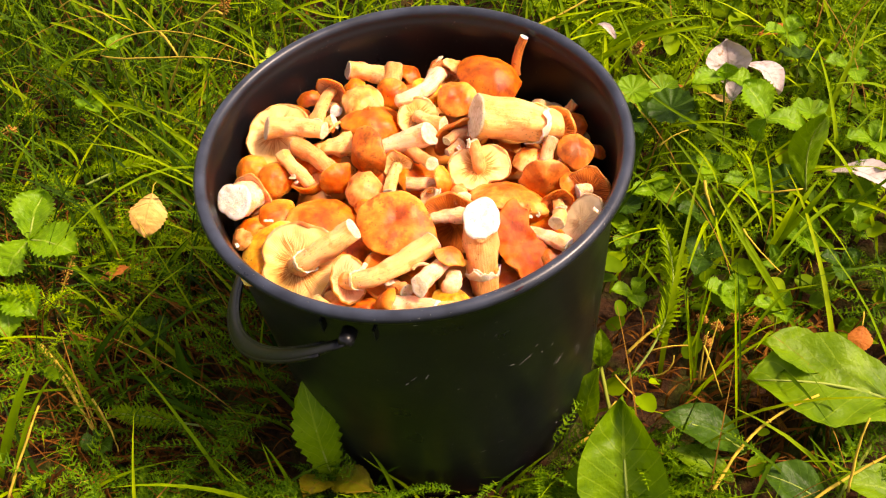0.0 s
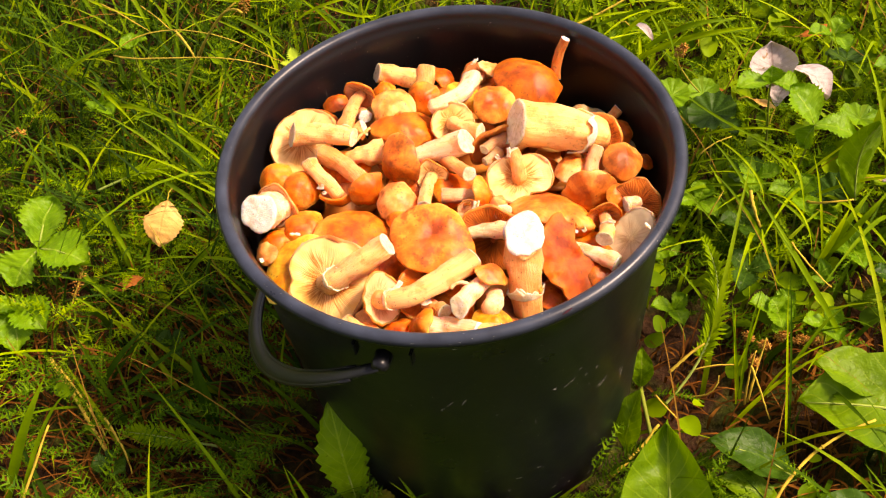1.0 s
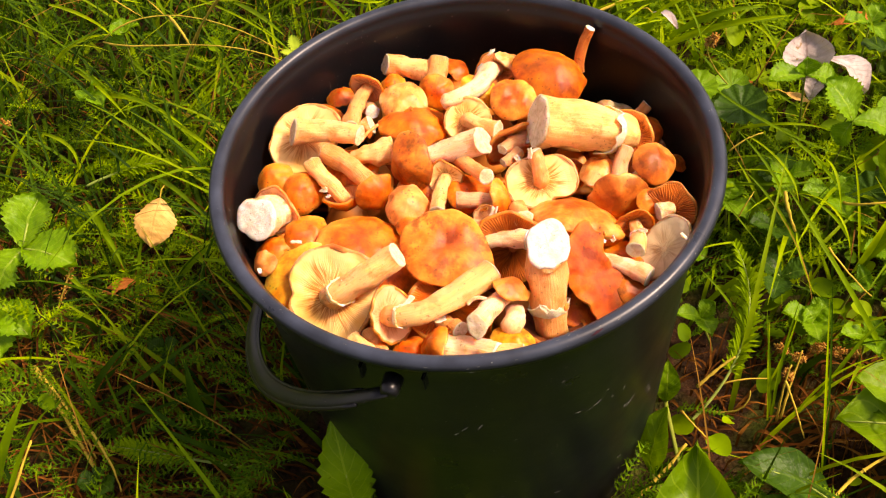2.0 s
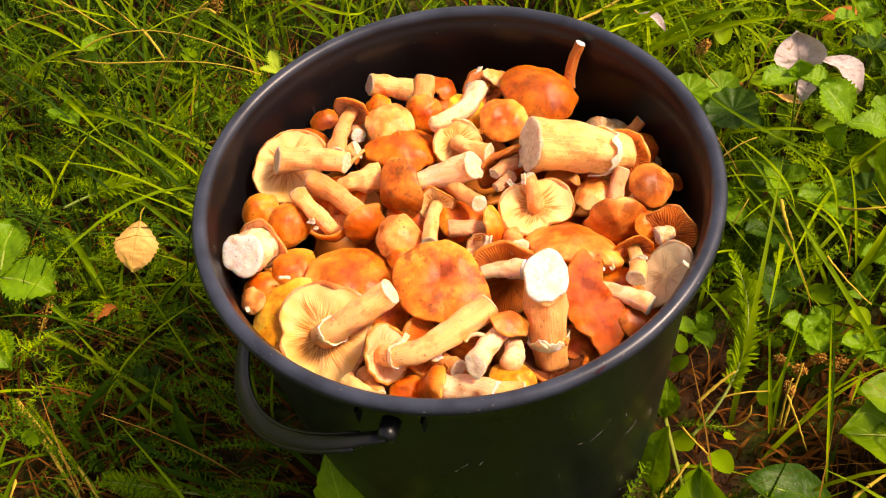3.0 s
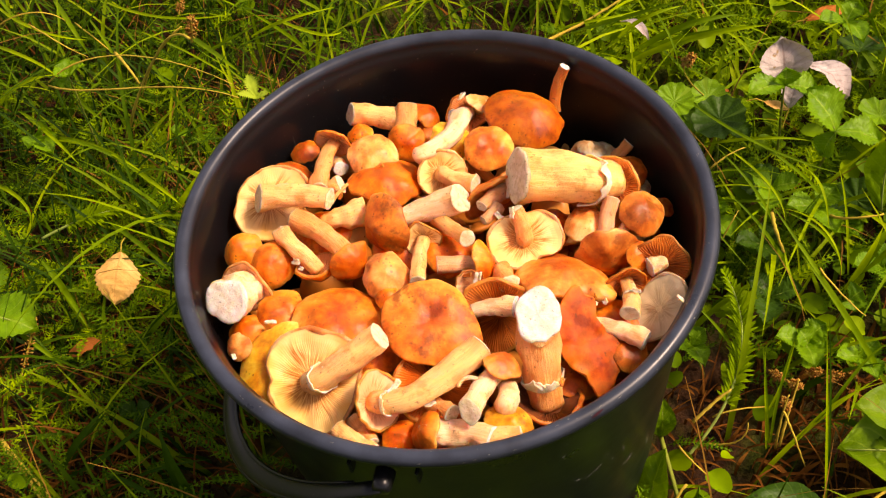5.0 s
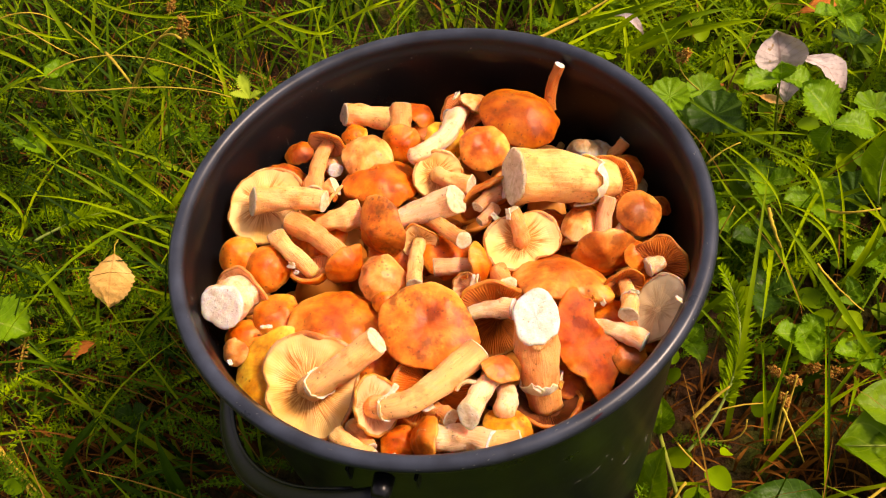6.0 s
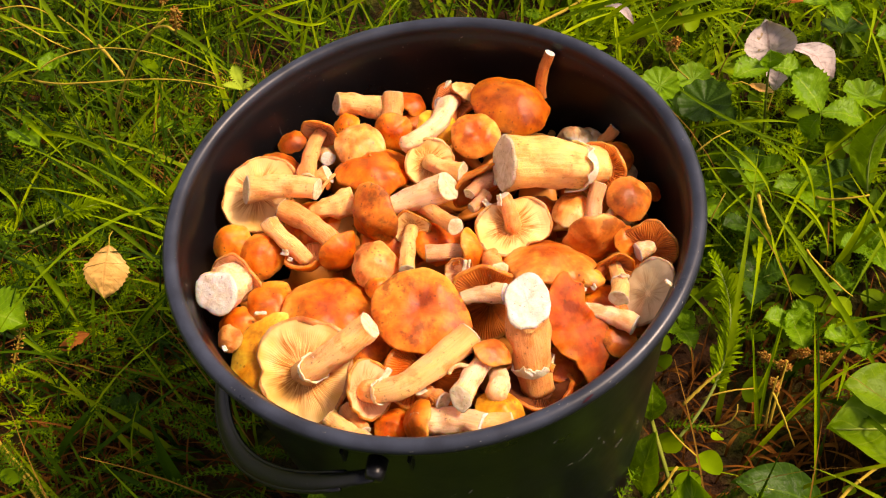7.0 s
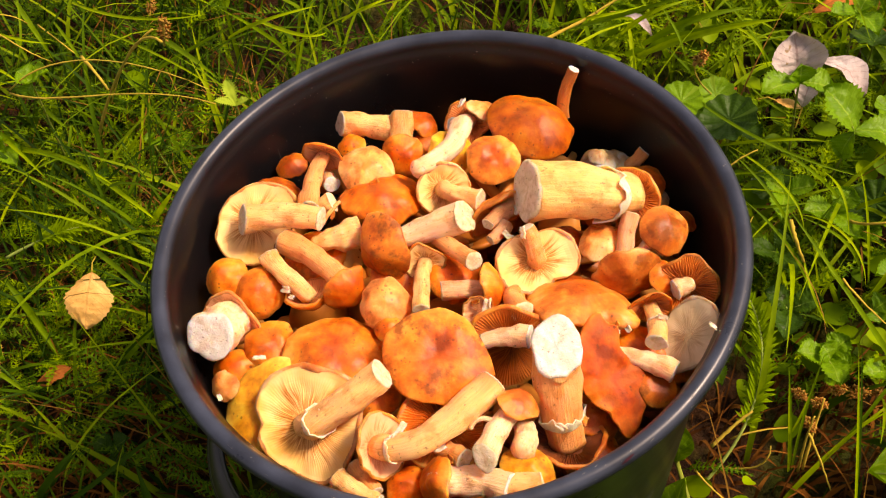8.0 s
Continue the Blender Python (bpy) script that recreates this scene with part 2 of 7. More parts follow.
CAPS = {
    "bruised": cap_skin("bruised_tan_cap_skin", (0.490, 0.088, 0.0068), (0.745, 0.173, 0.0129), (0.862, 0.271, 0.0327), 0.5, 0.85),
    "amber": cap_skin("amber_cap_skin", (0.490, 0.071, 0.0031), (0.764, 0.159, 0.0068), (0.882, 0.271, 0.0289)),
    "rust": cap_skin("rusty_cap_skin", (0.353, 0.059, 0.0046), (0.608, 0.122, 0.0068), (0.804, 0.221, 0.0259), 0.46, 0.75),
    "honey": cap_skin("honey_cap_skin", (0.647, 0.118, 0.0053), (0.862, 0.221, 0.0145), (0.931, 0.345, 0.0548), 0.46, 0.4),
    "yellow": cap_skin("yellow_cap_skin", (0.840, 0.310, 0.0140), (0.920, 0.430, 0.0300), (0.940, 0.499, 0.0800), 0.46, 0.22),
    "cream": cap_skin("cream_cap_skin", (0.820, 0.263, 0.0538), (0.900, 0.335, 0.0859), (0.920, 0.385, 0.1269), 0.46, 0.35),
    "torn": cap_skin("torn_orange_cap_skin", (0.469, 0.071, 0.0018), (0.550, 0.091, 0.0026), (0.570, 0.107, 0.0026), 0.66, 0.4),
    "tawny": cap_skin("tawny_orange_cap_skin", (0.400, 0.079, 0.0022), (0.600, 0.129, 0.0037), (0.560, 0.118, 0.0052), 0.5, 0.55),
    "apricot": cap_skin("apricot_cap_skin", (0.608, 0.109, 0.0092), (0.902, 0.265, 0.0358), (0.941, 0.339, 0.0646), 0.44, 0.25),
    "brown": cap_skin("brown_cap_skin", (0.320, 0.064, 0.0067), (0.600, 0.146, 0.0150), (0.840, 0.300, 0.0567), 0.46, 0.75),
    "grey": cap_skin("greyish_cap_skin", (0.52, 0.332, 0.163), (0.58, 0.396, 0.214), (0.62, 0.443, 0.257), 0.5, 0.3),
}


def flesh(name, pale, dark, rough=0.6, fibre=True, soiled=0.55, soil=(0.55, 0.19, 0.028), skinned=0.0):
    """Stem tissue: long fibres (lengthways), browner towards one end, soil stains."""
    m, nt, b = material(name, rough, 0.35)
    uvs = coords(nt, "UV", (34, 2.2, 1)) if fibre else coords(nt)
    fib = noisen(nt, 1.6 if fibre else 260, 5, uvs, 0.65)
    col = ramp(nt, fib, [(0.14, dark), (0.52, pale)])
    stain = ramp(nt, noisen(nt, 120 if fibre else 190, 6, coords(nt), 0.62), [(0.50, (0, 0, 0)), (0.64, (1, 1, 1))])
    col = mixc(nt, mathn(nt, "MULTIPLY", stain, soiled), col, soil)
    if fibre:
        sep = nt.nodes.new("ShaderNodeSeparateXYZ")
        nt.links.new(nt.nodes.new("ShaderNodeTexCoord").outputs["UV"], sep.inputs[0])
        low = mathn(nt, "ADD", sep.outputs[1], mathn(nt, "MULTIPLY", mathn(nt, "SUBTRACT", noisen(nt, 70, 4, coords(nt)), 0.5), 0.9))
        col = mixc(nt, ramp(nt, low, [(0.55, (0, 0, 0)), (1.15, (0.35, 0.35, 0.35))]), col, dark)
    if skinned:   # the brown skin shows round the cut
        sep = nt.nodes.new("ShaderNodeSeparateXYZ")
        nt.links.new(nt.nodes.new("ShaderNodeTexCoord").outputs["UV"], sep.inputs[0])
        near = mathn(nt, "ADD", sep.outputs[1], mathn(nt, "MULTIPLY", mathn(nt, "SUBTRACT", noisen(nt, 150, 3, coords(nt)), 0.5), 0.5))
        col = mixc(nt, mathn(nt, "MULTIPLY", ramp(nt, near, [(0.10, (1, 1, 1)), (0.30, (0, 0, 0))]), skinned), col, (0.50, 0.22, 0.07))
    shade = ramp(nt, noisen(nt, 1.0, 4, coords(nt, "UV", (9, 1.6, 1))), [(0.32, (0.88, 0.80, 0.68)), (0.6, (1.02, 1.03, 1.04))])
    col = mixc(nt, 0.9, col, shade, "MULTIPLY")
    speck = ramp(nt, noisen(nt, 480, 2, coords(nt)), [(0.67, (0, 0, 0)), (0.71, (1, 1, 1))])
    col = mixc(nt, mathn(nt, "MULTIPLY", speck, 0.55), col, (0.10, 0.04, 0.012))
    nt.links.new(col, b.inputs["Base Color"])
    b.inputs["Subsurface Weight"].default_value = 0.7
    b.inputs["Subsurface Radius"].default_value = (0.012, 0.0060, 0.0022)
    b.inputs["Subsurface Scale"].default_value = 0.65
    nt.links.new(bump(nt, mathn(nt, "ADD", fib, noisen(nt, 170, 4, coords(nt))), 0.55, 0.0016), b.inputs["Normal"])
    return m


STEMS = {
    "rust": flesh("rusty_stem_flesh", (0.620, 0.190, 0.0362), (0.420, 0.102, 0.0162)),
    "cream": flesh("cream_stem_flesh", (0.970, 0.531, 0.2112), (0.880, 0.337, 0.0781)),
    "tan": flesh("tan_stem_flesh", (0.860, 0.382, 0.1341), (0.660, 0.209, 0.0420)),
    "white": flesh("white_stem_flesh", (0.970, 0.632, 0.3862), (0.900, 0.433, 0.1681)),
    "yellow": flesh("yellowish_stem_flesh", (0.960, 0.555, 0.1954), (0.860, 0.353, 0.0707)),
    "grey": flesh("greyish_stem_flesh", (0.820, 0.410, 0.2104), (0.620, 0.236, 0.0871)),
}
CUT = flesh("cut_white_flesh", (0.72, 0.66, 0.59), (0.58, 0.47, 0.38), 0.7, False, 0.5, (0.56, 0.38, 0.30), 0.7)
CUT_TAN = flesh("cut_tan_flesh", (0.80, 0.60, 0.40), (0.60, 0.39, 0.21), 0.7, False, 0.45, (0.42, 0.20, 0.08), 0.6)
VEIL = flesh("pale_veil_flesh", (0.95, 0.78, 0.54), (0.84, 0.56, 0.29), 0.65, False, 0.35)


def gill_skin(name, crest, deep, hub):
    """Gills: pale crests, deeper colour towards the stem and in streaks along each gill."""
    m, nt, b = material(name, 0.6, 0.3)
    sep = nt.nodes.new("ShaderNodeSeparateXYZ")
    nt.links.new(nt.nodes.new("ShaderNodeTexCoord").outputs["UV"], sep.inputs[0])
    blot = noisen(nt, 55, 4, coords(nt))
    col = ramp(nt, blot, [(0.34, deep), (0.58, crest)])
    streak = ramp(nt, noisen(nt, 1.0, 3, coords(nt, "UV", (95, 1.2, 1))), [(0.42, (0.0, 0.0, 0.0)), (0.56, (1, 1, 1))])
    sector = noisen(nt, 1.0, 2, coords(nt, "UV", (14, 0.4, 1)))
    reach = ramp(nt, mathn(nt, "ADD", sep.outputs[1], mathn(nt, "MULTIPLY", mathn(nt, "SUBTRACT", sector, 0.5), 1.5)), [(0.28, (0, 0, 0)), (0.68, (1, 1, 1))])
    col = mixc(nt, mathn(nt, "MULTIPLY", reach, mathn(nt, "ADD", mathn(nt, "MULTIPLY", streak, 0.75), 0.15)), col, hub)
    rim_edge = ramp(nt, mathn(nt, "ADD", sep.outputs[1], mathn(nt, "MULTIPLY", mathn(nt, "SUBTRACT", blot, 0.5), 0.12)), [(0.0, (0.75, 0.62, 0.45)), (0.05, (1, 1, 1))])
    col = mixc(nt, 0.8, col, rim_edge, "MULTIPLY")
    nt.links.new(col, b.inputs["Base Color"])
    b.inputs["Subsurface Weight"].default_value = 0.2
    b.inputs["Subsurface Radius"].default_value = (0.010, 0.0045, 0.0018)
    b.inputs["Subsurface Scale"].default_value = 0.65
    return m


GILLS = {
    "cream": gill_skin("cream_gills", (0.970, 0.634, 0.2610), (0.940, 0.499, 0.1170), (0.500, 0.144, 0.0072)),
    "orange": gill_skin("orange_gills", (0.700, 0.206, 0.0302), (0.520, 0.126, 0.0148), (0.260, 0.046, 0.0070)),
    "tan": gill_skin("tan_gills", (0.760, 0.277, 0.0863), (0.620, 0.179, 0.0399), (0.340, 0.090, 0.0200)),
    "pale": gill_skin("pale_gills", (0.920, 0.493, 0.2497), (0.840, 0.374, 0.1498), (0.660, 0.254, 0.0856)),
    # the stub stem's shadow on its gills is put into this dark brown
    "brown": gill_skin("shaded_brown_gills", (0.170, 0.039, 0.0074), (0.110, 0.024, 0.0049), (0.060, 0.015, 0.0041)),
    "dull": gill_skin("dull_gills", (0.62, 0.48, 0.29), (0.46, 0.34, 0.19), (0.36, 0.24, 0.12)),
}

FILL, nt, b = material("hidden_mushroom_skin", 0.5, 0.4)
geo = nt.nodes.new("ShaderNodeNewGeometry")
nt.links.new(mixc(nt, 0.6, ramp(nt, geo.outputs["Random Per Island"], [(0.0, (0.46, 0.12, 0.012)), (0.5, (0.66, 0.23, 0.03)), (1.0, (0.76, 0.40, 0.11))]),
                  ramp(nt, noisen(nt, 90, 4, coords(nt)), [(0.3, (0.6, 0.5, 0.4)), (0.7, (1.1, 1.1, 1.1))]), "MULTIPLY"), b.inputs["Base Color"])

STALK = foliage("green_stalk", [(0.10, 0.17, 0.02), (0.16, 0.22, 0.03), (0.22, 0.20, 0.05)], 0.5, 0.05)
STALK_DRY = foliage("dead_stalk", [(0.32, 0.17, 0.025), (0.48, 0.34, 0.045), (0.58, 0.46, 0.09)], 0.8, 0.0, 150)
HUSK = foliage("withered_husks", [(0.28, 0.10, 0.02), (0.42, 0.20, 0.04), (0.5, 0.30, 0.08)], 0.8, 0.1, 150)
RIB = foliage("pale_midrib", [(0.24, 0.34, 0.07), (0.30, 0.40, 0.10)], 0.5, 0.1)
SCUFF, nt, b = material("pale_scuff", 0.7, 0.3)
nt.links.new(ramp(nt, noisen(nt, 900, 2, coords(nt)), [(0.35, (0.05, 0.05, 0.045)), (0.65, (0.30, 0.29, 0.25))]), b.inputs["Base Color"])


# ---- mesh helpers ----
def mesh_object(name, verts, faces, mat, parent=None, label="", uvs=None, smooth=True):
    me = bpy.data.meshes.new(name)
    me.from_pydata([tuple(v) for v in verts], [], faces)
    if uvs is not None:
        layer = me.uv_layers.new(name="UVMap")
        idx = np.empty(len(me.loops), dtype=np.int32)
        me.loops.foreach_get("vertex_index", idx)
        layer.data.foreach_set("uv", np.asarray(uvs, dtype=np.float32)[idx].ravel())
    if smooth:
        me.polygons.foreach_set("use_smooth", np.ones(len(me.polygons), dtype=bool))
    me.materials.append(mat)
    me.update()
    ob = new(name, me)
    ob.parent = parent
    return tagged(ob, label) if label else ob


def sheet(name, rows, mat, parent=None, label="", wrap=True, caps=(False, False), smooth=True):
    """A mesh over a grid of points (rows of rings); wrap closes the rings; caps fill the first and last ring."""
    rows = np.asarray(rows, dtype=float)
    n, m = rows.shape[:2]
    verts = rows.reshape(-1, 3).tolist()
    uvs = [(j / (m if wrap else m - 1), i / (n - 1)) for i in range(n) for j in range(m)]
    faces = []
    for i in range(n - 1):
        for j in range(m if wrap else m - 1):
            k = (j + 1) % m
            faces.append((i * m + j, i * m + k, (i + 1) * m + k, (i + 1) * m + j))
    for end, do in ((0, caps[0]), (n - 1, caps[1])):
        if do:
            ring = [end * m + j for j in range(m)]
            faces.append(tuple(ring[::-1] if end == 0 else ring))
    return mesh_object(name, verts, faces, mat, parent, label, uvs, smooth)


def tube(points, radii, seg=14, flat=1.0, up=(0, 0, 1)):
    """Rings along a line; flat squeezes the section."""
    pts = [Vector(p) for p in points]
    rows, side = [], None
    for i, p in enumerate(pts):
        d = (pts[min(i + 1, len(pts) - 1)] - pts[max(i - 1, 0)]).normalized()
        if side is None:
            side = d.cross(Vector(up))
            if side.length < 0.1:
                side = d.cross(Vector((1, 0.2, 0)))
        side = (side - d * side.dot(d)).normalized()
        oth = d.cross(side)
        r = radii[i] if isinstance(radii, (list, tuple, np.ndarray)) else radii
        rows.append([p + side * (r * math.cos(a)) + oth * (r * flat * math.sin(a)) for a in np.linspace(0, 2 * np.pi, seg, endpoint=False)])
    return rows


def bezier(a, b, c, d, n):
    a, b, c, d = (Vector(v) for v in (a, b, c, d))
    return [a * (1 - t) ** 3 + b * 3 * t * (1 - t) ** 2 + c * 3 * t * t * (1 - t) + d * t ** 3 for t in np.linspace(0, 1, n)]


def thing(name, at, label, category, group="", turn=None):
    ob = new(name)
    ob.empty_display_size = 0.01
    ob.matrix_world = Matrix.Translation(at) @ (turn.to_4x4() if turn else Matrix())
    return tagged(ob, label, category, group)


# ---- the ground: one sheet from under the bucket to the horizon ----
def relief(x, y):
    near = math.exp(-(x * x + y * y) / 0.03)
    h = 0.022 * noise.noise(Vector((x * 5, y * 5, 0.3))) + 0.010 * noise.noise(Vector((x * 17, y * 17, 3.3)))
    return h * (1 - near) * min(1.0, 3 / (1 + x * x + y * y)) - 0.004


axis = np.concatenate([-np.geomspace(400, 0.75, 26), np.linspace(-0.7, 0.8, 76), np.geomspace(0.85, 400, 26)])
rows = [[(x, y, relief(x, y)) for x in axis] for y in axis]
ground = tagged(sheet("ground", rows, SOIL, wrap=False), "brown mossy soil under grass and low herbs", "ground", kind="structure")

# ---- the bucket ----
RIM_Z, RIM_R = 0.265, 0.1388
bucket = thing("bucket", (0, 0, 0), "round black plastic bucket filled with mushrooms, standing in grass", "bucket")
wall = [(0.0, 0.0045), (0.108, 0.0045), (0.110, 0.001), (0.115, 0.0), (0.1178, 0.003), (0.1185, 0.012)]
wall += [(0.1185 + 0.0150 * s, 0.012 + 0.244 * s) for s in np.linspace(0.05, 1, 14)]
inner = [(0.1320 - 0.0160 * s, 0.2585 - 0.2465 * s) for s in np.linspace(0, 1, 30)]
rim = [(RIM_R + 0.0043 * math.cos(a), RIM_Z + 0.0045 * math.sin(a)) for a in np.linspace(-2.3, 3.14, 21)]
throat = [(0.1340, 0.2632), (0.1332, 0.2610)]


def out_of_round(angle, z):
    """The soft plastic has sprung a little oval towards the rim."""
    return 1 + max(0.0, z) / RIM_Z * (0.0096 * math.cos(2 * angle) + 0.0037 * math.sin(2 * angle))


body_th = np.linspace(0, 2 * np.pi, 160, endpoint=False)
body_rows = [[(r * out_of_round(a, z) * math.cos(a), r * out_of_round(a, z) * math.sin(a), z) for a in body_th]
             for r, z in wall + rim + throat + inner + [(0.112, 0.0085), (0.0, 0.0085)]]
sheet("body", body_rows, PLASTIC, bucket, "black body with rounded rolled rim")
PIVOT = math.atan2(-0.137, -0.049)


def ear(angle):
    """Lug under the rim: two side webs and a round boss that takes the handle's end."""
    m = Matrix.Rotation(angle, 4, "Z")
    for sg in (1, -1):
        bm = bmesh.new()
        bmesh.ops.create_cube(bm, size=1, matrix=m @ Matrix.Translation((0.1378, 0.0165 * sg, 0.2505)) @ Matrix.Diagonal((0.006, 0.0018, 0.011, 1)))
        bmesh.ops.bevel(bm, geom=bm.edges[:], offset=0.0006, segments=2, affect="EDGES")
        me = bpy.data.meshes.new("web")
        bm.to_mesh(me)
        bm.free()
        me.materials.append(PLASTIC)
        new("web", me).parent = bucket
    c = m @ Vector((0.1395, 0, 0.2475))
    out = (m.to_3x3() @ Vector((1, 0, 0)))
    sheet("boss", tube([c - out * 0.002, c + out * 0.006, c + out * 0.0085, c + out * 0.009], [0.0052, 0.0050, 0.0042, 0.001], 18), PLASTIC, bucket, caps=(True, True))


ear(PIVOT)
ear(PIVOT + math.pi)
# the bail hangs down round one side
p_end = Vector((math.cos(PIVOT), math.sin(PIVOT), 0)) * 0.1455
side = Vector((math.cos(PIVOT - math.pi / 2), math.sin(PIVOT - math.pi / 2), 0))
HANG, REACH = radians(38.0), 0.180
drop = side * math.cos(HANG) * REACH - Vector((0, 0, 1)) * math.sin(HANG) * REACH
line = [p_end * math.copysign(abs(math.cos(a)) ** 0.85, math.cos(a)) + drop * math.sin(a) ** 0.9 + Vector((0, 0, 0.2475)) for a in np.linspace(0.0, math.pi, 61)]
radii = [0.0036 + 0.0017 * min(1, 6 * math.sin(a)) for a in np.linspace(0, math.pi, 61)]
bail = sheet("handle", tube(line, radii, 14, 0.5, (0, 0, 1)), PLASTIC, bucket, "black plastic carrying handle hanging down", caps=(True, True))
for sg in (-1, 1):   # stiffening ribs along both edges
    ring_line = tube(line, [r * 0.93 for r in radii], 4, 0.5, (0, 0, 1))
    pts = [row[0 if sg > 0 else 2] for row in ring_line][2:-2]
    sheet("rib", tube(pts, 0.0014, 6), PLASTIC, bail, caps=(True, True))


def wall_patch(name, angle, z, width, height, tilt, mat):
    """A thin mark lying on the outer wall."""
    rows = []
    for i in range(5):
        u = i / 4 - 0.5
        row = []
        for k in (-1, 0, 1):
            h = height * k * 0.5 * (1 - (2 * u) ** 2) * (0.7 + 0.6 * random.random())
            x, zz_ = u * width * math.cos(tilt) - h * math.sin(tilt), z + u * width * math.sin(tilt) + h * math.cos(tilt)
            r = 0.1185 + 0.0150 * (zz_ - 0.012) / 0.244
            a = angle + x / r
            r = r * out_of_round(a, zz_) + 0.0003
            row.append((r * math.cos(a), r * math.sin(a), zz_))
        rows.append(row)
    sheet(name, rows, mat, bucket, wrap=False)


def rim_patch(name, angle, span, low, high, mat, label=""):
    rows = []
    for i in range(7):
        u = i / 6
        row = []
        for k in range(5):
            f = 0.5 + (k / 4 - 0.5) * math.sin(math.pi * (0.08 + 0.84 * u)) * random.uniform(0.8, 1.15)
            s = low + (high - low) * (f * 0.55 + u * 0.45)
            a = angle + span * (u - 0.5)
            r, z = RIM_R * out_of_round(a, RIM_Z) + 0.0045 * math.cos(s), RIM_Z + 0.0047 * math.sin(s)
            row.append((r * math.cos(a), r * math.sin(a), z))
        rows.append(row)
    sheet(name, rows, mat, bucket, label, wrap=False)


rim_patch("stain", math.atan2(-0.129, 0.055), 0.048, 0.55, 1.05, STAIN, "small dark purple stain")
for k in range(16):   # fine scratches and dust on the outer wall
    wall_patch("scuff", random.uniform(-1.75, -0.35), random.uniform(0.02, 0.24), random.uniform(0.002, 0.008), random.uniform(0.0004, 0.0009), random.uniform(-0.4, 1.4), SCUFF)
for k in range(34):   # nicks and pale scratches along the rim
    low = random.uniform(0.1, 1.9)
    rim_patch("scuff", random.uniform(-2.9, 0.4), random.uniform(0.004, 0.016), low, low + random.choice((0.05, 0.08, 0.12)), SCUFF)
wall_patch("scuff", -1.109, 0.1720, 0.012, 0.0006, 0.5, SCUFF)
wall_patch("scuff", -0.869, 0.1425, 0.01, 0.0012, 0.7, SCUFF)
wall_patch("scuff", -0.693, 0.1263, 0.01, 0.001, 1.2, SCUFF)
wall_patch("scuff", -0.711, 0.1338, 0.006, 0.0008, 1.0, SCUFF)
wall_patch("scuff", -0.901, 0.1428, 0.005, 0.0006, 0.6, SCUFF)
wall_patch("scuff", -0.508, 0.1859, 0.004, 0.0016, 1.3, SCUFF)
wall_patch("scuff", -0.539, 0.1629, 0.01, 0.0008, 1.4, SCUFF)
wall_patch("scuff", -0.875, 0.0692, 0.004, 0.0012, 0.2, SCUFF)
wall_patch("scuff", -0.861, 0.0495, 0.003, 0.001, 1.2, SCUFF)
wall_patch("scuff", -0.973, 0.0105, 0.008, 0.0006, 0.3, SCUFF)
wall_patch("scuff", -1.068, 0.0266, 0.006, 0.0006, -0.3, SCUFF)
wall_patch("scuff", -0.897, 0.0157, 0.007, 0.0006, 0.5, SCUFF)
wall_patch("scuff", -1.111, 0.0382, 0.004, 0.0005, 0.2, SCUFF)
wall_patch("scuff", -1.174, 0.0320, 0.005, 0.0006, 0.4, SCUFF)
wall_patch("scuff", -1.478, 0.1657, 0.003, 0.0006, 0.3, SCUFF)
wall_patch("scuff", -1.039, 0.1819, 0.003, 0.0008, 0.2, SCUFF)
wall_patch("scuff", -1.256, 0.2319, 0.002, 0.0008, 0.2, SCUFF)
wall_patch("scuff", -1.265, 0.2179, 0.003, 0.0006, 0.3, SCUFF)
wall_patch("scuff", -1.627, 0.2482, 0.003, 0.0008, 0.0, SCUFF)
wall_patch("scuff", -1.562, 0.0890, 0.003, 0.0006, 0.1, SCUFF)


# ---- mushrooms ----
WORDS = {"amber": "orange-amber", "bruised": "broad bruised tan-orange", "rust": "rusty orange-brown", "honey": "honey-coloured", "yellow": "yellow-orange", "cream": "pale cream", "torn": "torn flat bright orange", "tawny": "broad tawny orange", "apricot": "smooth apricot-coloured", "brown": "dark brown-topped", "grey": "dull greyish tan"}
STEM_WORDS = {"cream": "cream", "rust": "rusty brown", "tan": "tan fibrous", "white": "whitish", "yellow": "thick yellowish", "grey": "greyish"}
HEAP = "mushrooms heaped in the bucket"
made_count = [0]
STEM_SEG = 28
STEP = 2 * math.pi / STEM_SEG


def frame_of(up):
    up = Vector(up).normalized()
    side = up.cross(Vector((0.3, 0.2, 1)))
    if side.length < 0.15:
        side = up.cross(Vector((1, 0, 0)))
    side.normalize()
    return np.array(side), np.array(up.cross(side)), np.array(up)


def wobble(th, seed, k=1.0):
    return np.array([noise.noise(Vector((math.cos(t) * k + seed * 7.1, math.sin(t) * k + seed * 3.7, seed))) + 0.5 * noise.noise(Vector((math.cos(t) * 3 * k, math.sin(t) * 3 * k, seed * 5.3))) for t in th])


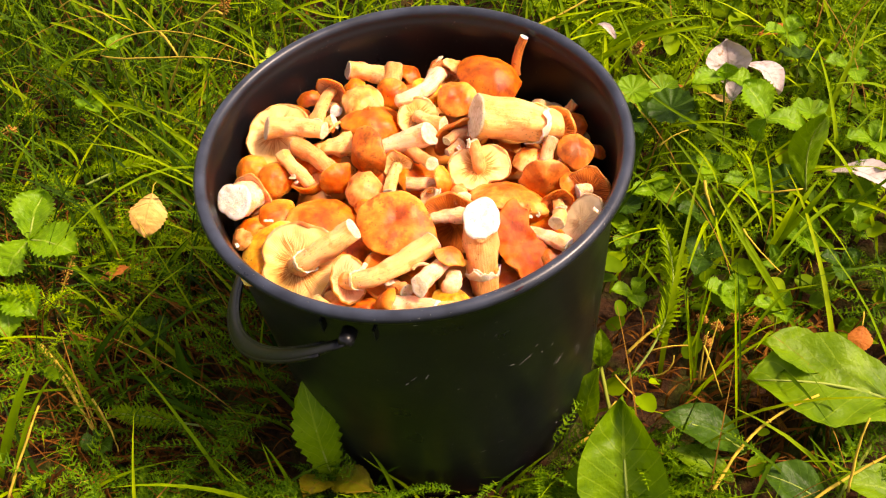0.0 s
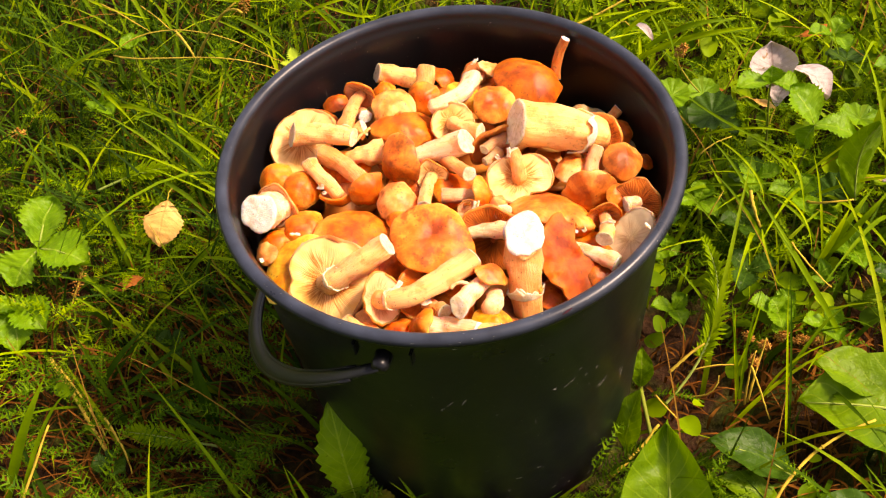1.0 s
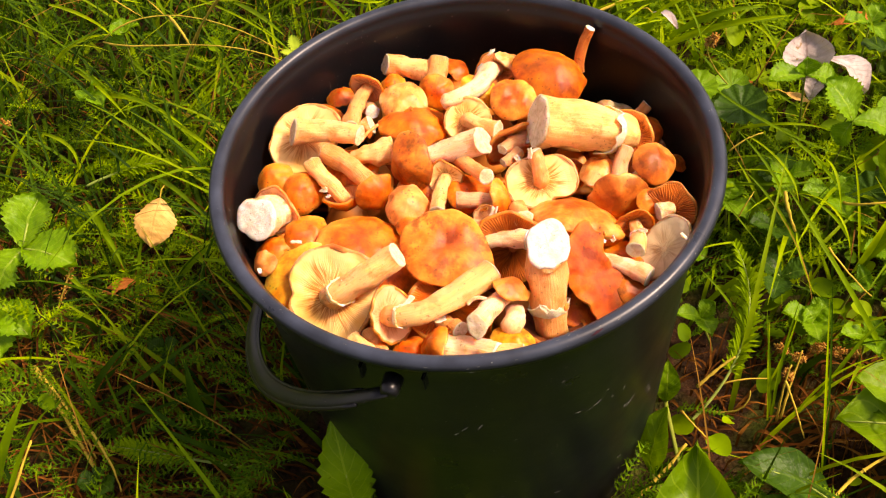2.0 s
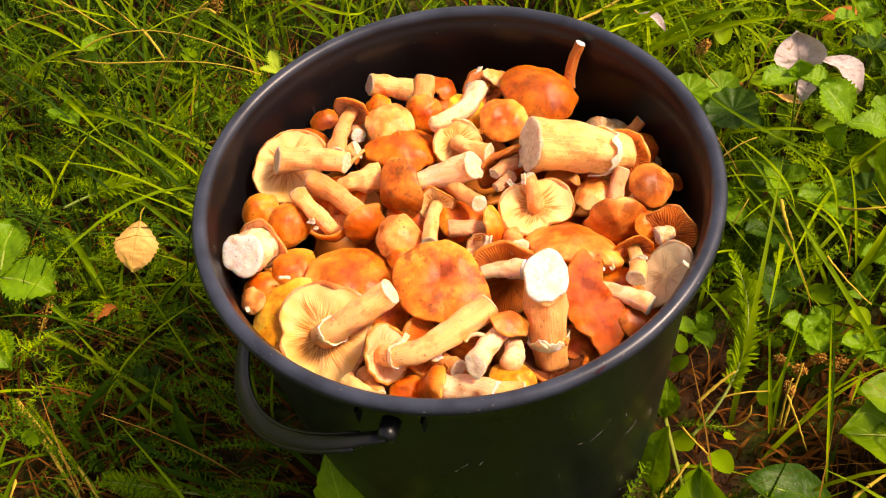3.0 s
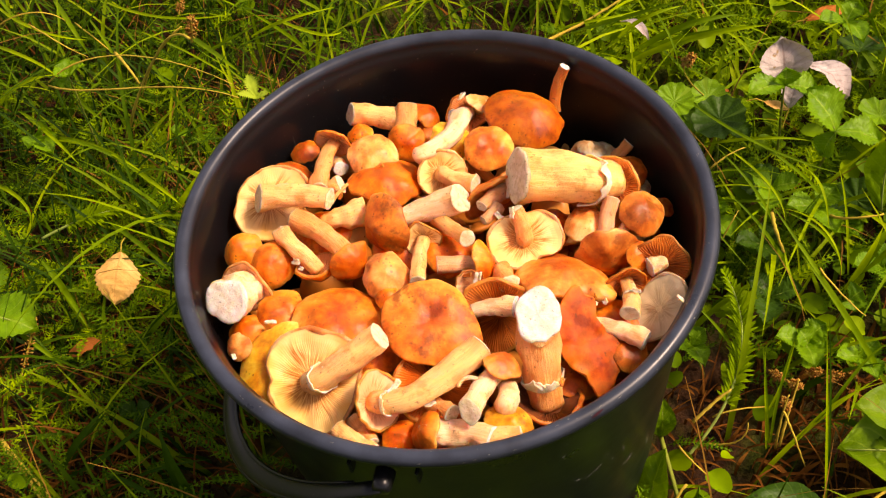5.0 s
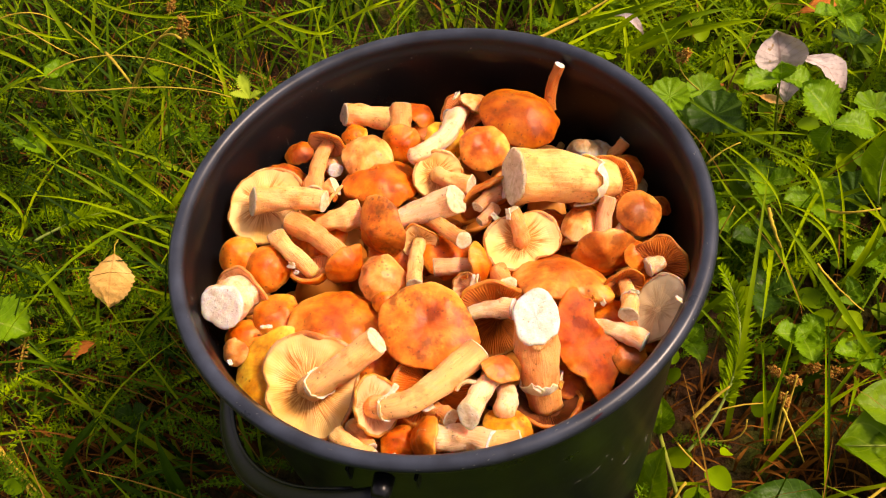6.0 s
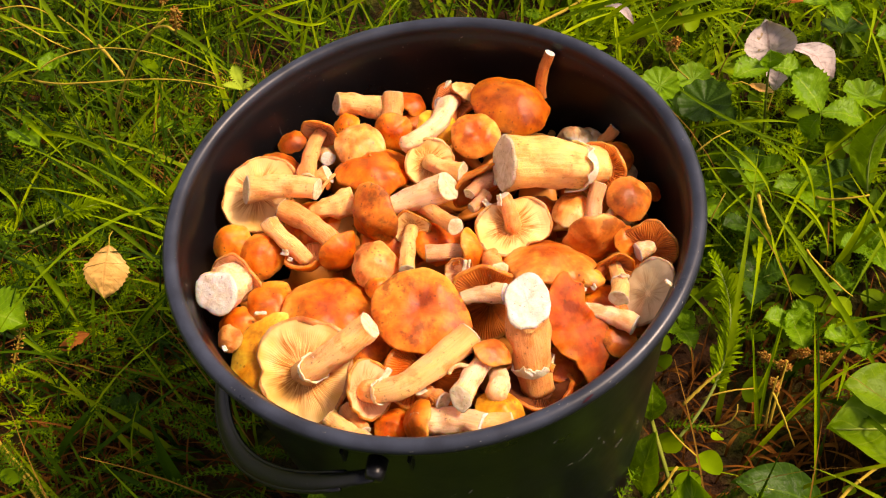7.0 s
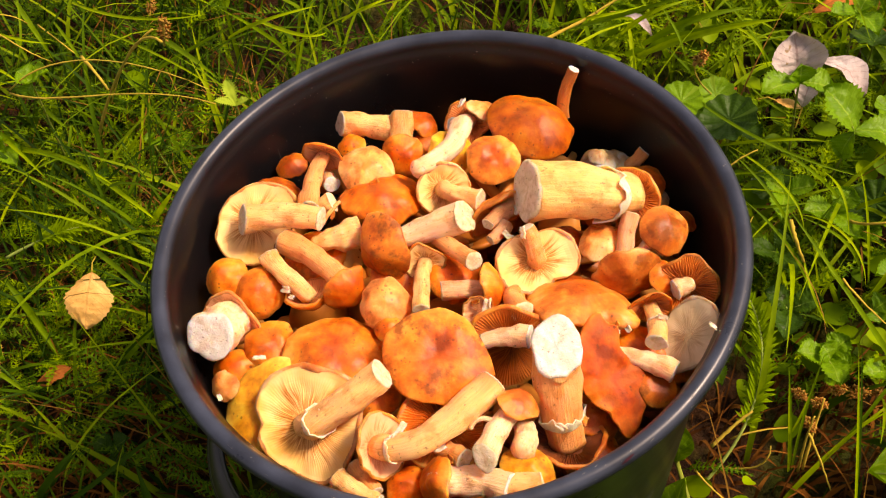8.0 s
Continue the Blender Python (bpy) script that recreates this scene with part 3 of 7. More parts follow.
def cap_surface(radius, dome, seed, lobes, wave, dimple, seg, rings, under=0.0, shape=None):
    """Height and reach of the cap over its own plane: rings are shares of the radius; under > 0 gives the underside."""
    th = np.linspace(0, 2 * np.pi, seg, endpoint=False)
    reach, lift = 1 + lobes * wobble(th, seed), wave * wobble(th, seed + 40.3)
    if shape:
        reach = reach * np.interp(th, np.linspace(0, 2 * np.pi, len(shape) + 1), [*shape, shape[0]])
    out = []
    for s in rings:
        z = dome * (1 - s ** 2.3) - dimple * math.exp(-(s / 0.38) ** 2)
        z = (z * (1 - 0.25 * under) - under * (0.10 + 0.10 * (1 - s))) + lift * s ** 2
        rip = 1 + 0.012 * np.array([noise.noise(Vector((math.cos(t) * 5 * s, math.sin(t) * 5 * s, seed * 1.7))) for t in th])
        bumps = 0.075 * np.array([noise.noise(Vector((math.cos(t) * 2.6 * s, math.sin(t) * 2.6 * s, seed * 2.9))) for t in th])
        r = s * (1 + (reach - 1) * s ** 0.6) * rip
        out.append(np.stack([r * np.cos(th), r * np.sin(th), z + bumps * (1 - under)], 1) * radius)
    return out


def dent(p, seed, much):
    """Dents and swellings, broad and small, of one cap."""
    q = Vector((seed * 3.1, seed, seed * 0.7))
    return much * np.array(noise.noise_vector(p * 1.15 + q)) + 0.030 * np.array(noise.noise_vector(p * 3.4 + q * 2))


def to_frame(rows, fr):
    return [row[:, :1] * fr[0] + row[:, 1:2] * fr[1] + row[:, 2:] * fr[2] for row in rows]


def stem_parts(parent, a, b, ctrl, radii, tone, seed, cut=True, cut_tone="", both=False, bulge=0.0, ring=None, slant=None, flare=1.0):
    n = 18
    line = bezier(a, ctrl[0], ctrl[1], b, n)
    rr = [radii[0] + (radii[1] - radii[0]) * (i / (n - 1)) ** 1.2 + bulge * max(radii) * math.sin(math.pi * i / (n - 1)) for i in range(n)]
    rows = tube(line, rr, STEM_SEG, 0.93)
    for i, row in enumerate(rows):
        for j, v in enumerate(row):
            a_ = 2 * math.pi * j / STEM_SEG
            k = 1 + 0.22 * noise.noise(Vector((math.cos(a_) * 1.2, math.sin(a_) * 1.2, i * 0.28 + seed * 9.1))) + 0.05 * noise.noise(Vector((math.cos(a_) * 3, math.sin(a_) * 3, i * 0.8 + seed)))
            row[j] = line[i] + (v - line[i]) * k
    d_end = (line[-1] - line[-2]).normalized()
    if slant is not None:   # the knife went across at an angle
        nv = Vector(slant).normalized()
        if nv.dot(d_end) < 0.6:
            nv = (nv + d_end * (0.75 - nv.dot(d_end))).normalized()
        for i, row in enumerate(rows):
            for j, v in enumerate(row):
                over = (v - line[-1]).dot(nv) / d_end.dot(nv)
                if i == n - 1 or over > -0.0004:
                    row[j] = v - d_end * (over + (0.0004 * (n - 1 - i)))
        d_end = nv
    if not cut:   # a rounded end
        for k, sc in enumerate((0.86, 0.55, 0.06)):
            d = (line[-1] - line[-2]).normalized()
            c = line[-1] + d * rr[-1] * (0.28, 0.55, 0.7)[k]
            rows.append([c + (v - line[-1]) * sc for v in rows[n - 1]])
    stem_ob = sheet("stem", rows, STEMS[tone], parent, f"{STEM_WORDS[tone]} stem", caps=(not both, not cut))

    def face(ring_v, centre, d, sd):
        rws = []
        for k, (sc, h) in enumerate(((1.0, -0.02), (1.015, 0.03), (0.93, 0.10), (0.72, 0.07), (0.42, 0.09), (0.04, 0.05))):
            rws.append([centre + (v - centre) * sc + d * (rr[-1] * (h + 0.10 * 0.6 * noise.noise(Vector((sc * math.cos(j * STEP) * 1.7, sc * math.sin(j * STEP) * 1.7, sd)))))
                        for j, v in enumerate(ring_v)])
        white = cut_tone == "white" or (not cut_tone and tone in ("white", "rust"))
        sheet("cut_face", rws, CUT if white else CUT_TAN, stem_ob, "pale knife-cut stem end", caps=(False, True))

    if cut:
        face(rows[n - 1], line[-1], d_end, seed)
        if both:
            face(rows[0][::-1], line[0], (line[0] - line[1]).normalized(), seed + 3)
    if ring is not None:
        i = max(1, min(n - 3, round(ring * (n - 1))))
        d = (line[i + 1] - line[i - 1]).normalized()
        rws = []
        for k, (sc, h) in enumerate(((1.0, -0.12), (1.07, 0.0), (1.15, 0.26), (1.18, 0.36), (1.10, 0.32), (1.02, 0.16))):
            rws.append([line[i] + (v - line[i]) * (1 + (sc - 1) * flare + (0.22 if k in (2, 3, 4) else 0.05) * noise.noise(Vector((math.cos(j * STEP) * 2.2, math.sin(j * STEP) * 2.2, seed * 3))))
                        + d * rr[i] * (h + 0.5 * (k in (2, 3, 4)) * noise.noise(Vector((math.cos(j * STEP) * 2.6, math.sin(j * STEP) * 2.6, seed)))) for j, v in enumerate(rows[i])])
        sheet("ring", rws, VEIL, stem_ob, "torn pale veil ring")
    return stem_ob


def mushroom(at, up, radius, dome, cap, gill=None, end=None, radii=None, stem="cream", ring=None, lobes=0.11, wave=0.10, dimple=0.0, bend=0.0, bulge=0.0, cut_tone="", slant=None, shape=None, flare=1.0):
    """One picked mushroom. at: middle of the cap's edge; up: the way its top faces; dome: the cap's height by its radius; end: where the stem was cut."""
    made_count[0] += 1
    seed = made_count[0] * 0.731
    way = "gills turned up" if gill and up[2] < 0.1 else "lying on its side" if abs(up[2]) < 0.45 else "cap turned up"
    top = thing("mushroom", at, f"{WORDS[cap]} mushroom" + (f", {STEM_WORDS[stem]} cut stem" if end else " in the heap") + f", {way}", "mushroom", HEAP)
    fr = frame_of(up)
    if end is None:   # a short stem underneath
        stub = Vector(at) - Vector(fr[2]) * radius * 0.7
        if gill is None and math.hypot(stub.x, stub.y) < 0.112:
            end, radii, stem = tuple(stub), (radius * 0.26, radius * 0.26), "tan"
    gill = gill or "tan"
    seg = 96 if shape and len(shape) > 24 else 44
    rows = cap_surface(radius, dome, seed, lobes, wave, dimple, seg, (0.02, 0.12, 0.25, 0.38, 0.5, 0.62, 0.73, 0.83, 0.91, 0.965, 1.0), 0.0, shape)
    edge = rows[-1]
    for sc, h in ((1.004, -0.035), (0.99, -0.075), (0.955, -0.09), (0.90, -0.06)):
        rows.append(edge * (sc, sc, 1) + (0, 0, radius * h))
    for row in rows:   # no two caps grow alike: dents and swellings
        for v in row:
            p = Vector(v) / radius
            v += dent(p, seed, 0.07 if shape else 0.13) * radius
    cap_ob = sheet("cap", to_frame(rows, fr), CAPS[cap], top, caps=(True, gill is None))
    if gill:
        count = max(36, min(110, int(radius * 4400)))
        th_n = count * 2
        hub = max(0.10, (radii[0] / radius * 0.9) if radii else 0.10)
        rings = [0.95 - (0.95 - hub) * k / 7 for k in range(8)]
        under = cap_surface(radius, dome, seed, lobes, wave, dimple, th_n, rings, 1.0, shape)
        for k, row in enumerate(under):
            for v in row:
                p = Vector(v) / radius
                v += dent(p, seed, 0.07 if shape else 0.13) * radius
            deep = {'cream': 0.015, 'pale': 0.011, 'dull': 0.012}.get(gill, 0.045) * min(1.0, (k / 6.5) ** 1.7 + 0.03 if gill in ('cream', 'pale', 'dull') else 0.6 + k / 6) * (0.3 if k == 0 or k == 7 else 1.0)
            jag = np.where(np.arange(th_n) % 2 == 0, 1.0, -0.2) * deep * radius
            short = np.where((np.arange(th_n) % 4 == 2) & (k > 3), 0.35, 1.0)
            row[:, 2] -= jag * short
        sheet("gill_underside", to_frame(under, fr), GILLS[gill], cap_ob, f"fine radial {gill} gills", caps=(False, True), smooth=False)
    if end:
        a = Vector(fr[2]) * (radius * dome * 0.25)
        b = Vector(end) - Vector(at)
        L = (b - a).length
        perp = Vector((-(b - a).y, (b - a).x, 0)).normalized() * (bend + 0.09 * L * math.sin(seed * 5))
        stem_parts(top, a, b, (a - Vector(fr[2]) * L * 0.36 + perp, b - (b - a) * 0.3 + perp), radii, stem, seed, True, cut_tone, False, bulge, ring, slant, flare)
    return top


def oval(long, wide, turn):
    """Reach of an oval cap round its middle."""
    return [long * wide / math.hypot(wide * math.cos(a - turn), long * math.sin(a - turn)) for a in np.linspace(0, 2 * math.pi, 24, endpoint=False)]


def loose_stem(a, b, radii, stem, bend=0.0, cut=True, slant=None):
    """A cut stem with no cap."""
    made_count[0] += 1
    seed = made_count[0] * 0.731
    top = thing("mushroom", a, f"{STEM_WORDS[stem]} mushroom without cap, {'cut off' if cut else 'torn'}, in the heap", "mushroom", HEAP)
    d = Vector(b) - Vector(a)
    perp = Vector((-d.y, d.x, 0)).normalized() * (bend + 0.09 * d.length * math.sin(seed * 5))
    stem_parts(top, Vector((0, 0, 0)), d, (d * 0.33 + perp, d * 0.67 + perp), radii, stem, seed, cut, "", cut, 0.0, None, slant)


def shred(at, size, pale=True):
    """A torn, curled scrap of veil or skin lying on the heap."""
    made_count[0] += 1
    sd = made_count[0] * 0.37
    rng = random.Random(made_count[0])
    top = thing("mushroom_scrap", at, "torn curled pale scrap of mushroom veil" if pale else "torn curled orange scrap of mushroom skin", "mushroom", HEAP)
    turn = Euler((rng.uniform(-0.9, 0.9), rng.uniform(-0.9, 0.9), rng.uniform(0, 6.3))).to_matrix()
    outer, inner_rows = [], []
    for i in range(8):
        u = i / 7 - 0.5
        row = []
        for j in range(6):
            w = j / 5 - 0.5
            ragged = 1 + 0.5 * noise.noise(Vector((u * 4, w * 4, sd)))
            row.append(turn @ Vector((u * size * 2 * ragged, w * size * ragged * (1 - u * u), size * (0.9 * w * w + 0.5 * u * u + 0.35 * noise.noise(Vector((u * 3, w * 3, sd + 5)))))))
        outer.append(row)
    low = [[v - turn @ Vector((0, 0, 0.0007)) for v in row] for row in outer]
    ring_rows = [a + b[::-1] for a, b in zip(outer, low)]
    sheet("scrap", ring_rows, VEIL if pale else CAPS["amber"], top, caps=(True, True))


def deep_fill():
    """The mushrooms underneath, too many and too hidden to tell apart."""
    rng = np.random.default_rng(5)
    verts, faces = [], []
    for k in range(420):
        z = 0.03 + 0.185 * rng.random() ** 0.55
        rad = (0.103 + 0.07 * z) * math.sqrt(rng.random())
        a = rng.uniform(0, 2 * math.pi)
        c = np.array([rad * math.cos(a), rad * math.sin(a), z])
        fr = frame_of((rng.normal(), rng.normal(), rng.normal() + 0.6))
        R = rng.uniform(0.010, 0.018)
        base, m = len(verts), 14
        prof = [(0.05, 0.5), (0.45, 0.42), (0.8, 0.22), (1.0, 0.0), (0.9, -0.08), (0.22, 0.08), (0.20, -1.2), (0.03, -1.25)]
        for r, h in prof:
            for j in range(m):
                t = 2 * math.pi * j / m
                v = c + R * (r * math.cos(t) * fr[0] + r * math.sin(t) * fr[1] + h * fr[2])
                q, lim = math.hypot(v[0], v[1]), 0.1105 + 0.066 * max(0.0, v[2])
                if q > lim:
                    v[:2] *= lim / q
                v[2] = max(v[2], 0.010)
                verts.append(tuple(v))
        for i in range(len(prof) - 1):
            for j in range(m):
                n_ = (j + 1) % m
                faces.append((base + i * m + j, base + i * m + n_, base + (i + 1) * m + n_, base + (i + 1) * m + j))
    tagged(mesh_object("mushrooms", verts, faces, FILL), "orange-brown mushrooms packed deeper in the bucket", "mushrooms", kind="stuff")


deep_fill()


mushroom((-0.0869, 0.0697, 0.2375), (0.03, 0.17, 0.99), 0.0173, 0.45, 'rust')
mushroom((-0.0963, 0.0513, 0.2420), (-0.18, 0.69, -0.70), 0.0221, 0.25, 'cream', gill='cream', wave=0.1, shape=(0.98, 0.88, 0.79, 0.72, 0.87, 0.99, 1.03, 1.04, 1.04, 1.04, 0.99, 0.91, 0.82, 0.82, 0.82, 0.8, 0.81, 0.88, 0.97, 1.04, 1.1, 1.14, 1.14, 1.09), lobes=0.02)
loose_stem((-0.0601, 0.0358, 0.2542), (-0.0995, 0.0446, 0.2540), (0.0063, 0.0076), 'cream', slant=(-0.9, -0.1, 0.43))
mushroom((-0.0747, 0.0927, 0.2332), (-0.09, 0.07, 0.99), 0.0092, 0.5, 'rust')
mushroom((-0.0554, 0.0822, 0.2479), (0.41, 0.91, 0.07), 0.0116, 0.5, 'amber', gill='tan', end=(-0.0662, 0.0480, 0.2496), radii=(0.0040, 0.0058), stem='tan', lobes=0.15)
loose_stem((-0.0592, 0.0870, 0.2301), (-0.0532, 0.0670, 0.2420), (0.0044, 0.0046), 'white')
loose_stem((-0.0647, 0.0496, 0.2419), (-0.0538, 0.0517, 0.2465), (0.0049, 0.0055), 'cream')
loose_stem((-0.0148, 0.0992, 0.2391), (-0.0437, 0.1090, 0.2421), (0.0068, 0.0068), 'cream', slant=(-0.9, -0.1, 0.43))
mushroom((-0.0396, 0.0957, 0.2377), (-0.01, -0.08, 1.00), 0.0075, 0.6, 'honey')
mushroom((-0.0339, 0.0684, 0.2465), (0.08, -0.19, 0.98), 0.0151, 0.5, 'cream', lobes=0.05, wave=0.05)
mushroom((-0.0279, 0.0492, 0.2419), (0.18, 0.17, 0.97), 0.0227, 0.4, 'amber', wave=0.08, shape=(0.9, 0.68, 0.76, 0.89, 0.95, 1.0, 0.98, 0.97, 0.8, 0.73, 0.66, 0.64, 0.72, 0.75, 0.74, 0.71, 0.78, 0.86, 0.91, 1.01, 1.03, 1.05, 0.99, 0.92), lobes=0.02)
mushroom((-0.0137, 0.0793, 0.2405), (-0.09, -0.73, 0.68), 0.0120, 0.5, 'honey', end=(-0.0104, 0.1043, 0.2436), radii=(0.0063, 0.0068), stem='tan')
mushroom((0.0011, 0.1030, 0.2348), (0.68, 0.11, 0.72), 0.0103, 0.6, 'rust', gill='tan')
mushroom((-0.0018, 0.0943, 0.2302), (-0.19, 0.12, 0.97), 0.0103, 0.5, 'rust')
mushroom((0.0121, 0.0734, 0.2420), (0.28, -0.43, 0.86), 0.0126, 0.5, 'yellow')
loose_stem((0.0215, 0.0869, 0.2479), (-0.0070, 0.0562, 0.2540), (0.0062, 0.0050), 'white', bend=0.003, cut=False)
mushroom((0.0046, 0.0468, 0.2465), (-0.08, 0.69, -0.72), 0.0141, 0.35, 'cream', gill='cream', end=(0.0214, 0.0318, 0.2497), radii=(0.0042, 0.0063), stem='cream')
mushroom((-0.0301, 0.0161, 0.2482), (-0.78, -0.48, 0.41), 0.0168, 0.75, 'bruised', gill='tan', end=(0.0117, 0.0204, 0.2544), radii=(0.0050, 0.0087), stem='white', cut_tone='tan', slant=(0.82, -0.17, 0.55))
loose_stem((-0.0414, 0.0312, 0.2434), (-0.0652, 0.0283, 0.2450), (0.0095, 0.0038), 'cream', cut=False)
mushroom((0.0330, 0.0590, 0.2478), (0.09, -0.36, 0.93), 0.0142, 0.40, 'apricot', dimple=0.10, lobes=0.05, wave=0.05)
mushroom((0.0263, 0.0976, 0.2377), (0.18, 0.21, -0.96), 0.0136, 0.5, 'rust', gill='tan', end=(0.0169, 0.0894, 0.2450), radii=(0.0041, 0.0050), stem='white', lobes=0.18, wave=0.2)
mushroom((0.0352, 0.0987, 0.2421), (0.48, 0.05, 0.88), 0.0095, 0.3, 'cream', lobes=0.2, wave=0.2)
mushroom((0.0570, 0.0778, 0.2465), (0.18, -0.05, 0.98), 0.0255, 0.42, 'tawny', shape=oval(0.97, 0.80, 2.9), lobes=0.05, wave=0.06)
loose_stem((0.0768, 0.0875, 0.2376), (0.0856, 0.0965, 0.2635), (0.0037, 0.0030), 'rust', bend=0.003)
mushroom((0.0948, 0.0172, 0.2495), (0.50, 0.44, -0.74), 0.0160, 0.30, 'honey', gill='orange', end=(0.0447, 0.0203, 0.2650), radii=(0.0105, 0.0152), stem='yellow', ring=0.22, bulge=0.16, cut_tone='tan', slant=(-0.92, -0.07, 0.39), flare=0.9)
mushroom((0.0920, 0.0611, 0.2252), (0.03, 0.17, 0.99), 0.0107, 0.5, 'grey')
mushroom((0.0903, 0.0606, 0.2313), (0.09, -0.10, 0.99), 0.0053, 0.7, 'grey')
mushroom((0.1014, 0.0634, 0.2198), (0.23, 0.14, 0.96), 0.0101, 0.4, 'grey')
loose_stem((0.1049, 0.0579, 0.2189), (0.1163, 0.0603, 0.2284), (0.0034, 0.0040), 'tan')
mushroom((0.1127, 0.0318, 0.2215), (0.30, -0.10, 0.95), 0.0105, 0.4, 'grey')
mushroom((0.1119, 0.0400, 0.2264), (0.10, -0.07, 0.99), 0.0111, 0.4, 'rust')
mushroom((0.0415, -0.0102, 0.2482), (-0.01, 0.52, -0.86), 0.0200, 0.25, 'cream', gill='cream', end=(0.0394, 0.0003, 0.2624), radii=(0.0046, 0.0039), stem='tan', wave=0.1, shape=(1.02, 0.85, 0.63, 0.65, 0.67, 0.76, 0.86, 0.93, 0.99, 1.02, 1.0, 0.97, 0.94, 0.9, 0.85, 0.79, 0.71, 0.72, 0.78, 0.91, 1.01, 1.05, 1.07, 1.08), lobes=0.02)
mushroom((0.0296, 0.0270, 0.2419), (-0.24, 0.96, 0.14), 0.0165, 0.5, 'honey', gill='orange')
loose_stem((0.0445, 0.0304, 0.2434), (0.0225, 0.0159, 0.2497), (0.0054, 0.0034), 'grey')
loose_stem((0.0319, 0.0170, 0.2450), (0.0222, 0.0081, 0.2466), (0.0041, 0.0028), 'grey')
loose_stem((-0.0031, 0.0177, 0.2450), (0.0113, -0.0067, 0.2531), (0.0044, 0.0045), 'tan', slant=(0.35, -0.74, 0.57))
mushroom((-0.0125, 0.0037, 0.2434), (0.19, 0.87, -0.46), 0.0105, 0.5, 'honey', gill='cream', end=(-0.0181, -0.0291, 0.2532), radii=(0.0037, 0.0044), stem='cream')
mushroom((-0.0351, -0.0182, 0.2483), (0.06, -0.31, 0.95), 0.0126, 0.6, 'cream')
mushroom((-0.0533, -0.0035, 0.2466), (0.55, -0.83, 0.06), 0.0122, 0.75, 'amber', gill='tan', end=(-0.0814, 0.0318, 0.2465), radii=(0.0052, 0.0067), stem='tan')
mushroom((-0.0721, -0.0007, 0.2434), (0.07, -0.43, -0.90), 0.0123, 0.7, 'amber', gill='tan', end=(-0.0889, 0.0224, 0.2497), radii=(0.0043, 0.0050), stem='cream')
mushroom((-0.1118, 0.0180, 0.2434), (-0.14, -0.27, 0.95), 0.0113, 0.55, 'honey')
mushroom((-0.0959, 0.0069, 0.2402), (0.14, -0.42, 0.90), 0.0131, 0.6, 'honey')
mushroom((-0.1105, -0.0078, 0.2450), (0.42, 0.77, -0.48), 0.0147, 0.35, 'cream', gill='pale', end=(-0.1181, -0.0244, 0.2578), radii=(0.0104, 0.0121), stem='white', slant=(-0.18, -0.67, 0.72))
mushroom((-0.0932, -0.0248, 0.2401), (0.09, -0.10, 0.99), 0.0136, 0.4, 'honey')
mushroom((-0.0626, -0.0397, 0.2417), (0.16, -0.02, 0.99), 0.0262, 0.4, 'honey', shape=(0.99, 0.98, 0.94, 0.92, 0.89, 0.86, 0.82, 0.88, 0.92, 0.92, 0.91, 0.91, 0.92, 0.92, 0.93, 0.95, 0.97, 0.96, 0.91, 0.89, 0.84, 0.89, 0.92, 0.98), lobes=0.02, wave=0.05)
mushroom((-0.1129, -0.0318, 0.2352), (-0.32, -0.10, 0.94), 0.0115, 0.5, 'honey')
mushroom((-0.0968, -0.0583, 0.2399), (-0.23, -0.19, 0.95), 0.0184, 0.32, 'yellow', shape=(1.16, 1.18, 1.19, 1.21, 1.24, 1.3, 1.35, 1.22, 1.12, 1.07, 1.0, 1.02, 1.03, 1.01, 0.99, 0.99, 1.11, 1.24, 1.38, 1.38, 1.33, 1.27, 1.18, 1.18), lobes=0.02, wave=0.05)
mushroom((-0.0774, -0.0729, 0.2441), (0.09, 0.52, -0.85), 0.0263, 0.22, 'cream', gill='cream', end=(-0.0405, -0.0660, 0.2650), radii=(0.0074, 0.0078), stem='cream', slant=(0.89, 0.15, 0.44), ring=0.24, wave=0.08, shape=(0.87, 0.91, 0.94, 1.0, 1.04, 0.98, 0.92, 0.89, 0.91, 0.96, 0.98, 0.86, 1.0, 1.08, 1.1, 1.09, 1.08, 1.07, 1.06, 1.08, 1.08, 1.0, 0.94, 0.9), lobes=0.02, flare=1.1)
mushroom((-0.0467, -0.0933, 0.2502), (-0.69, 0.46, -0.56), 0.0150, 0.4, 'honey', gill='pale', end=(0.0076, -0.0761, 0.2570), radii=(0.0058, 0.0076), stem='cream', ring=0.1, bend=-0.006, flare=1.4)
mushroom((-0.0138, -0.0557, 0.2535), (0.06, -0.28, 0.96), 0.0253, 0.22, 'bruised', wave=0.06, dimple=0.12, shape=(1.02, 0.99, 0.97, 0.96, 0.97, 0.94, 0.91, 0.88, 0.91, 0.92, 0.98, 1.02, 1.03, 0.96, 0.89, 0.87, 0.9, 0.92, 0.92, 0.9, 0.88, 0.93, 0.98, 1.02), lobes=0.02)
mushroom((-0.0172, -0.0839, 0.2398), (-0.03, 0.18, -0.98), 0.0216, 0.3, 'amber', gill='orange')
mushroom((-0.0312, -0.0924, 0.2344), (-0.08, -0.48, 0.87), 0.0114, 0.4, 'amber')
mushroom((0.0167, -0.0880, 0.2537), (0.51, 0.40, 0.76), 0.0102, 0.6, 'brown', gill='tan', end=(-0.0025, -0.1132, 0.2610), radii=(0.0046, 0.0058), stem='white', cut_tone='tan', slant=(-0.42, -0.60, 0.68))
loose_stem((0.0039, -0.0939, 0.2555), (-0.0058, -0.0966, 0.2573), (0.0011, 0.0011), 'white', bend=-0.004, cut=False)
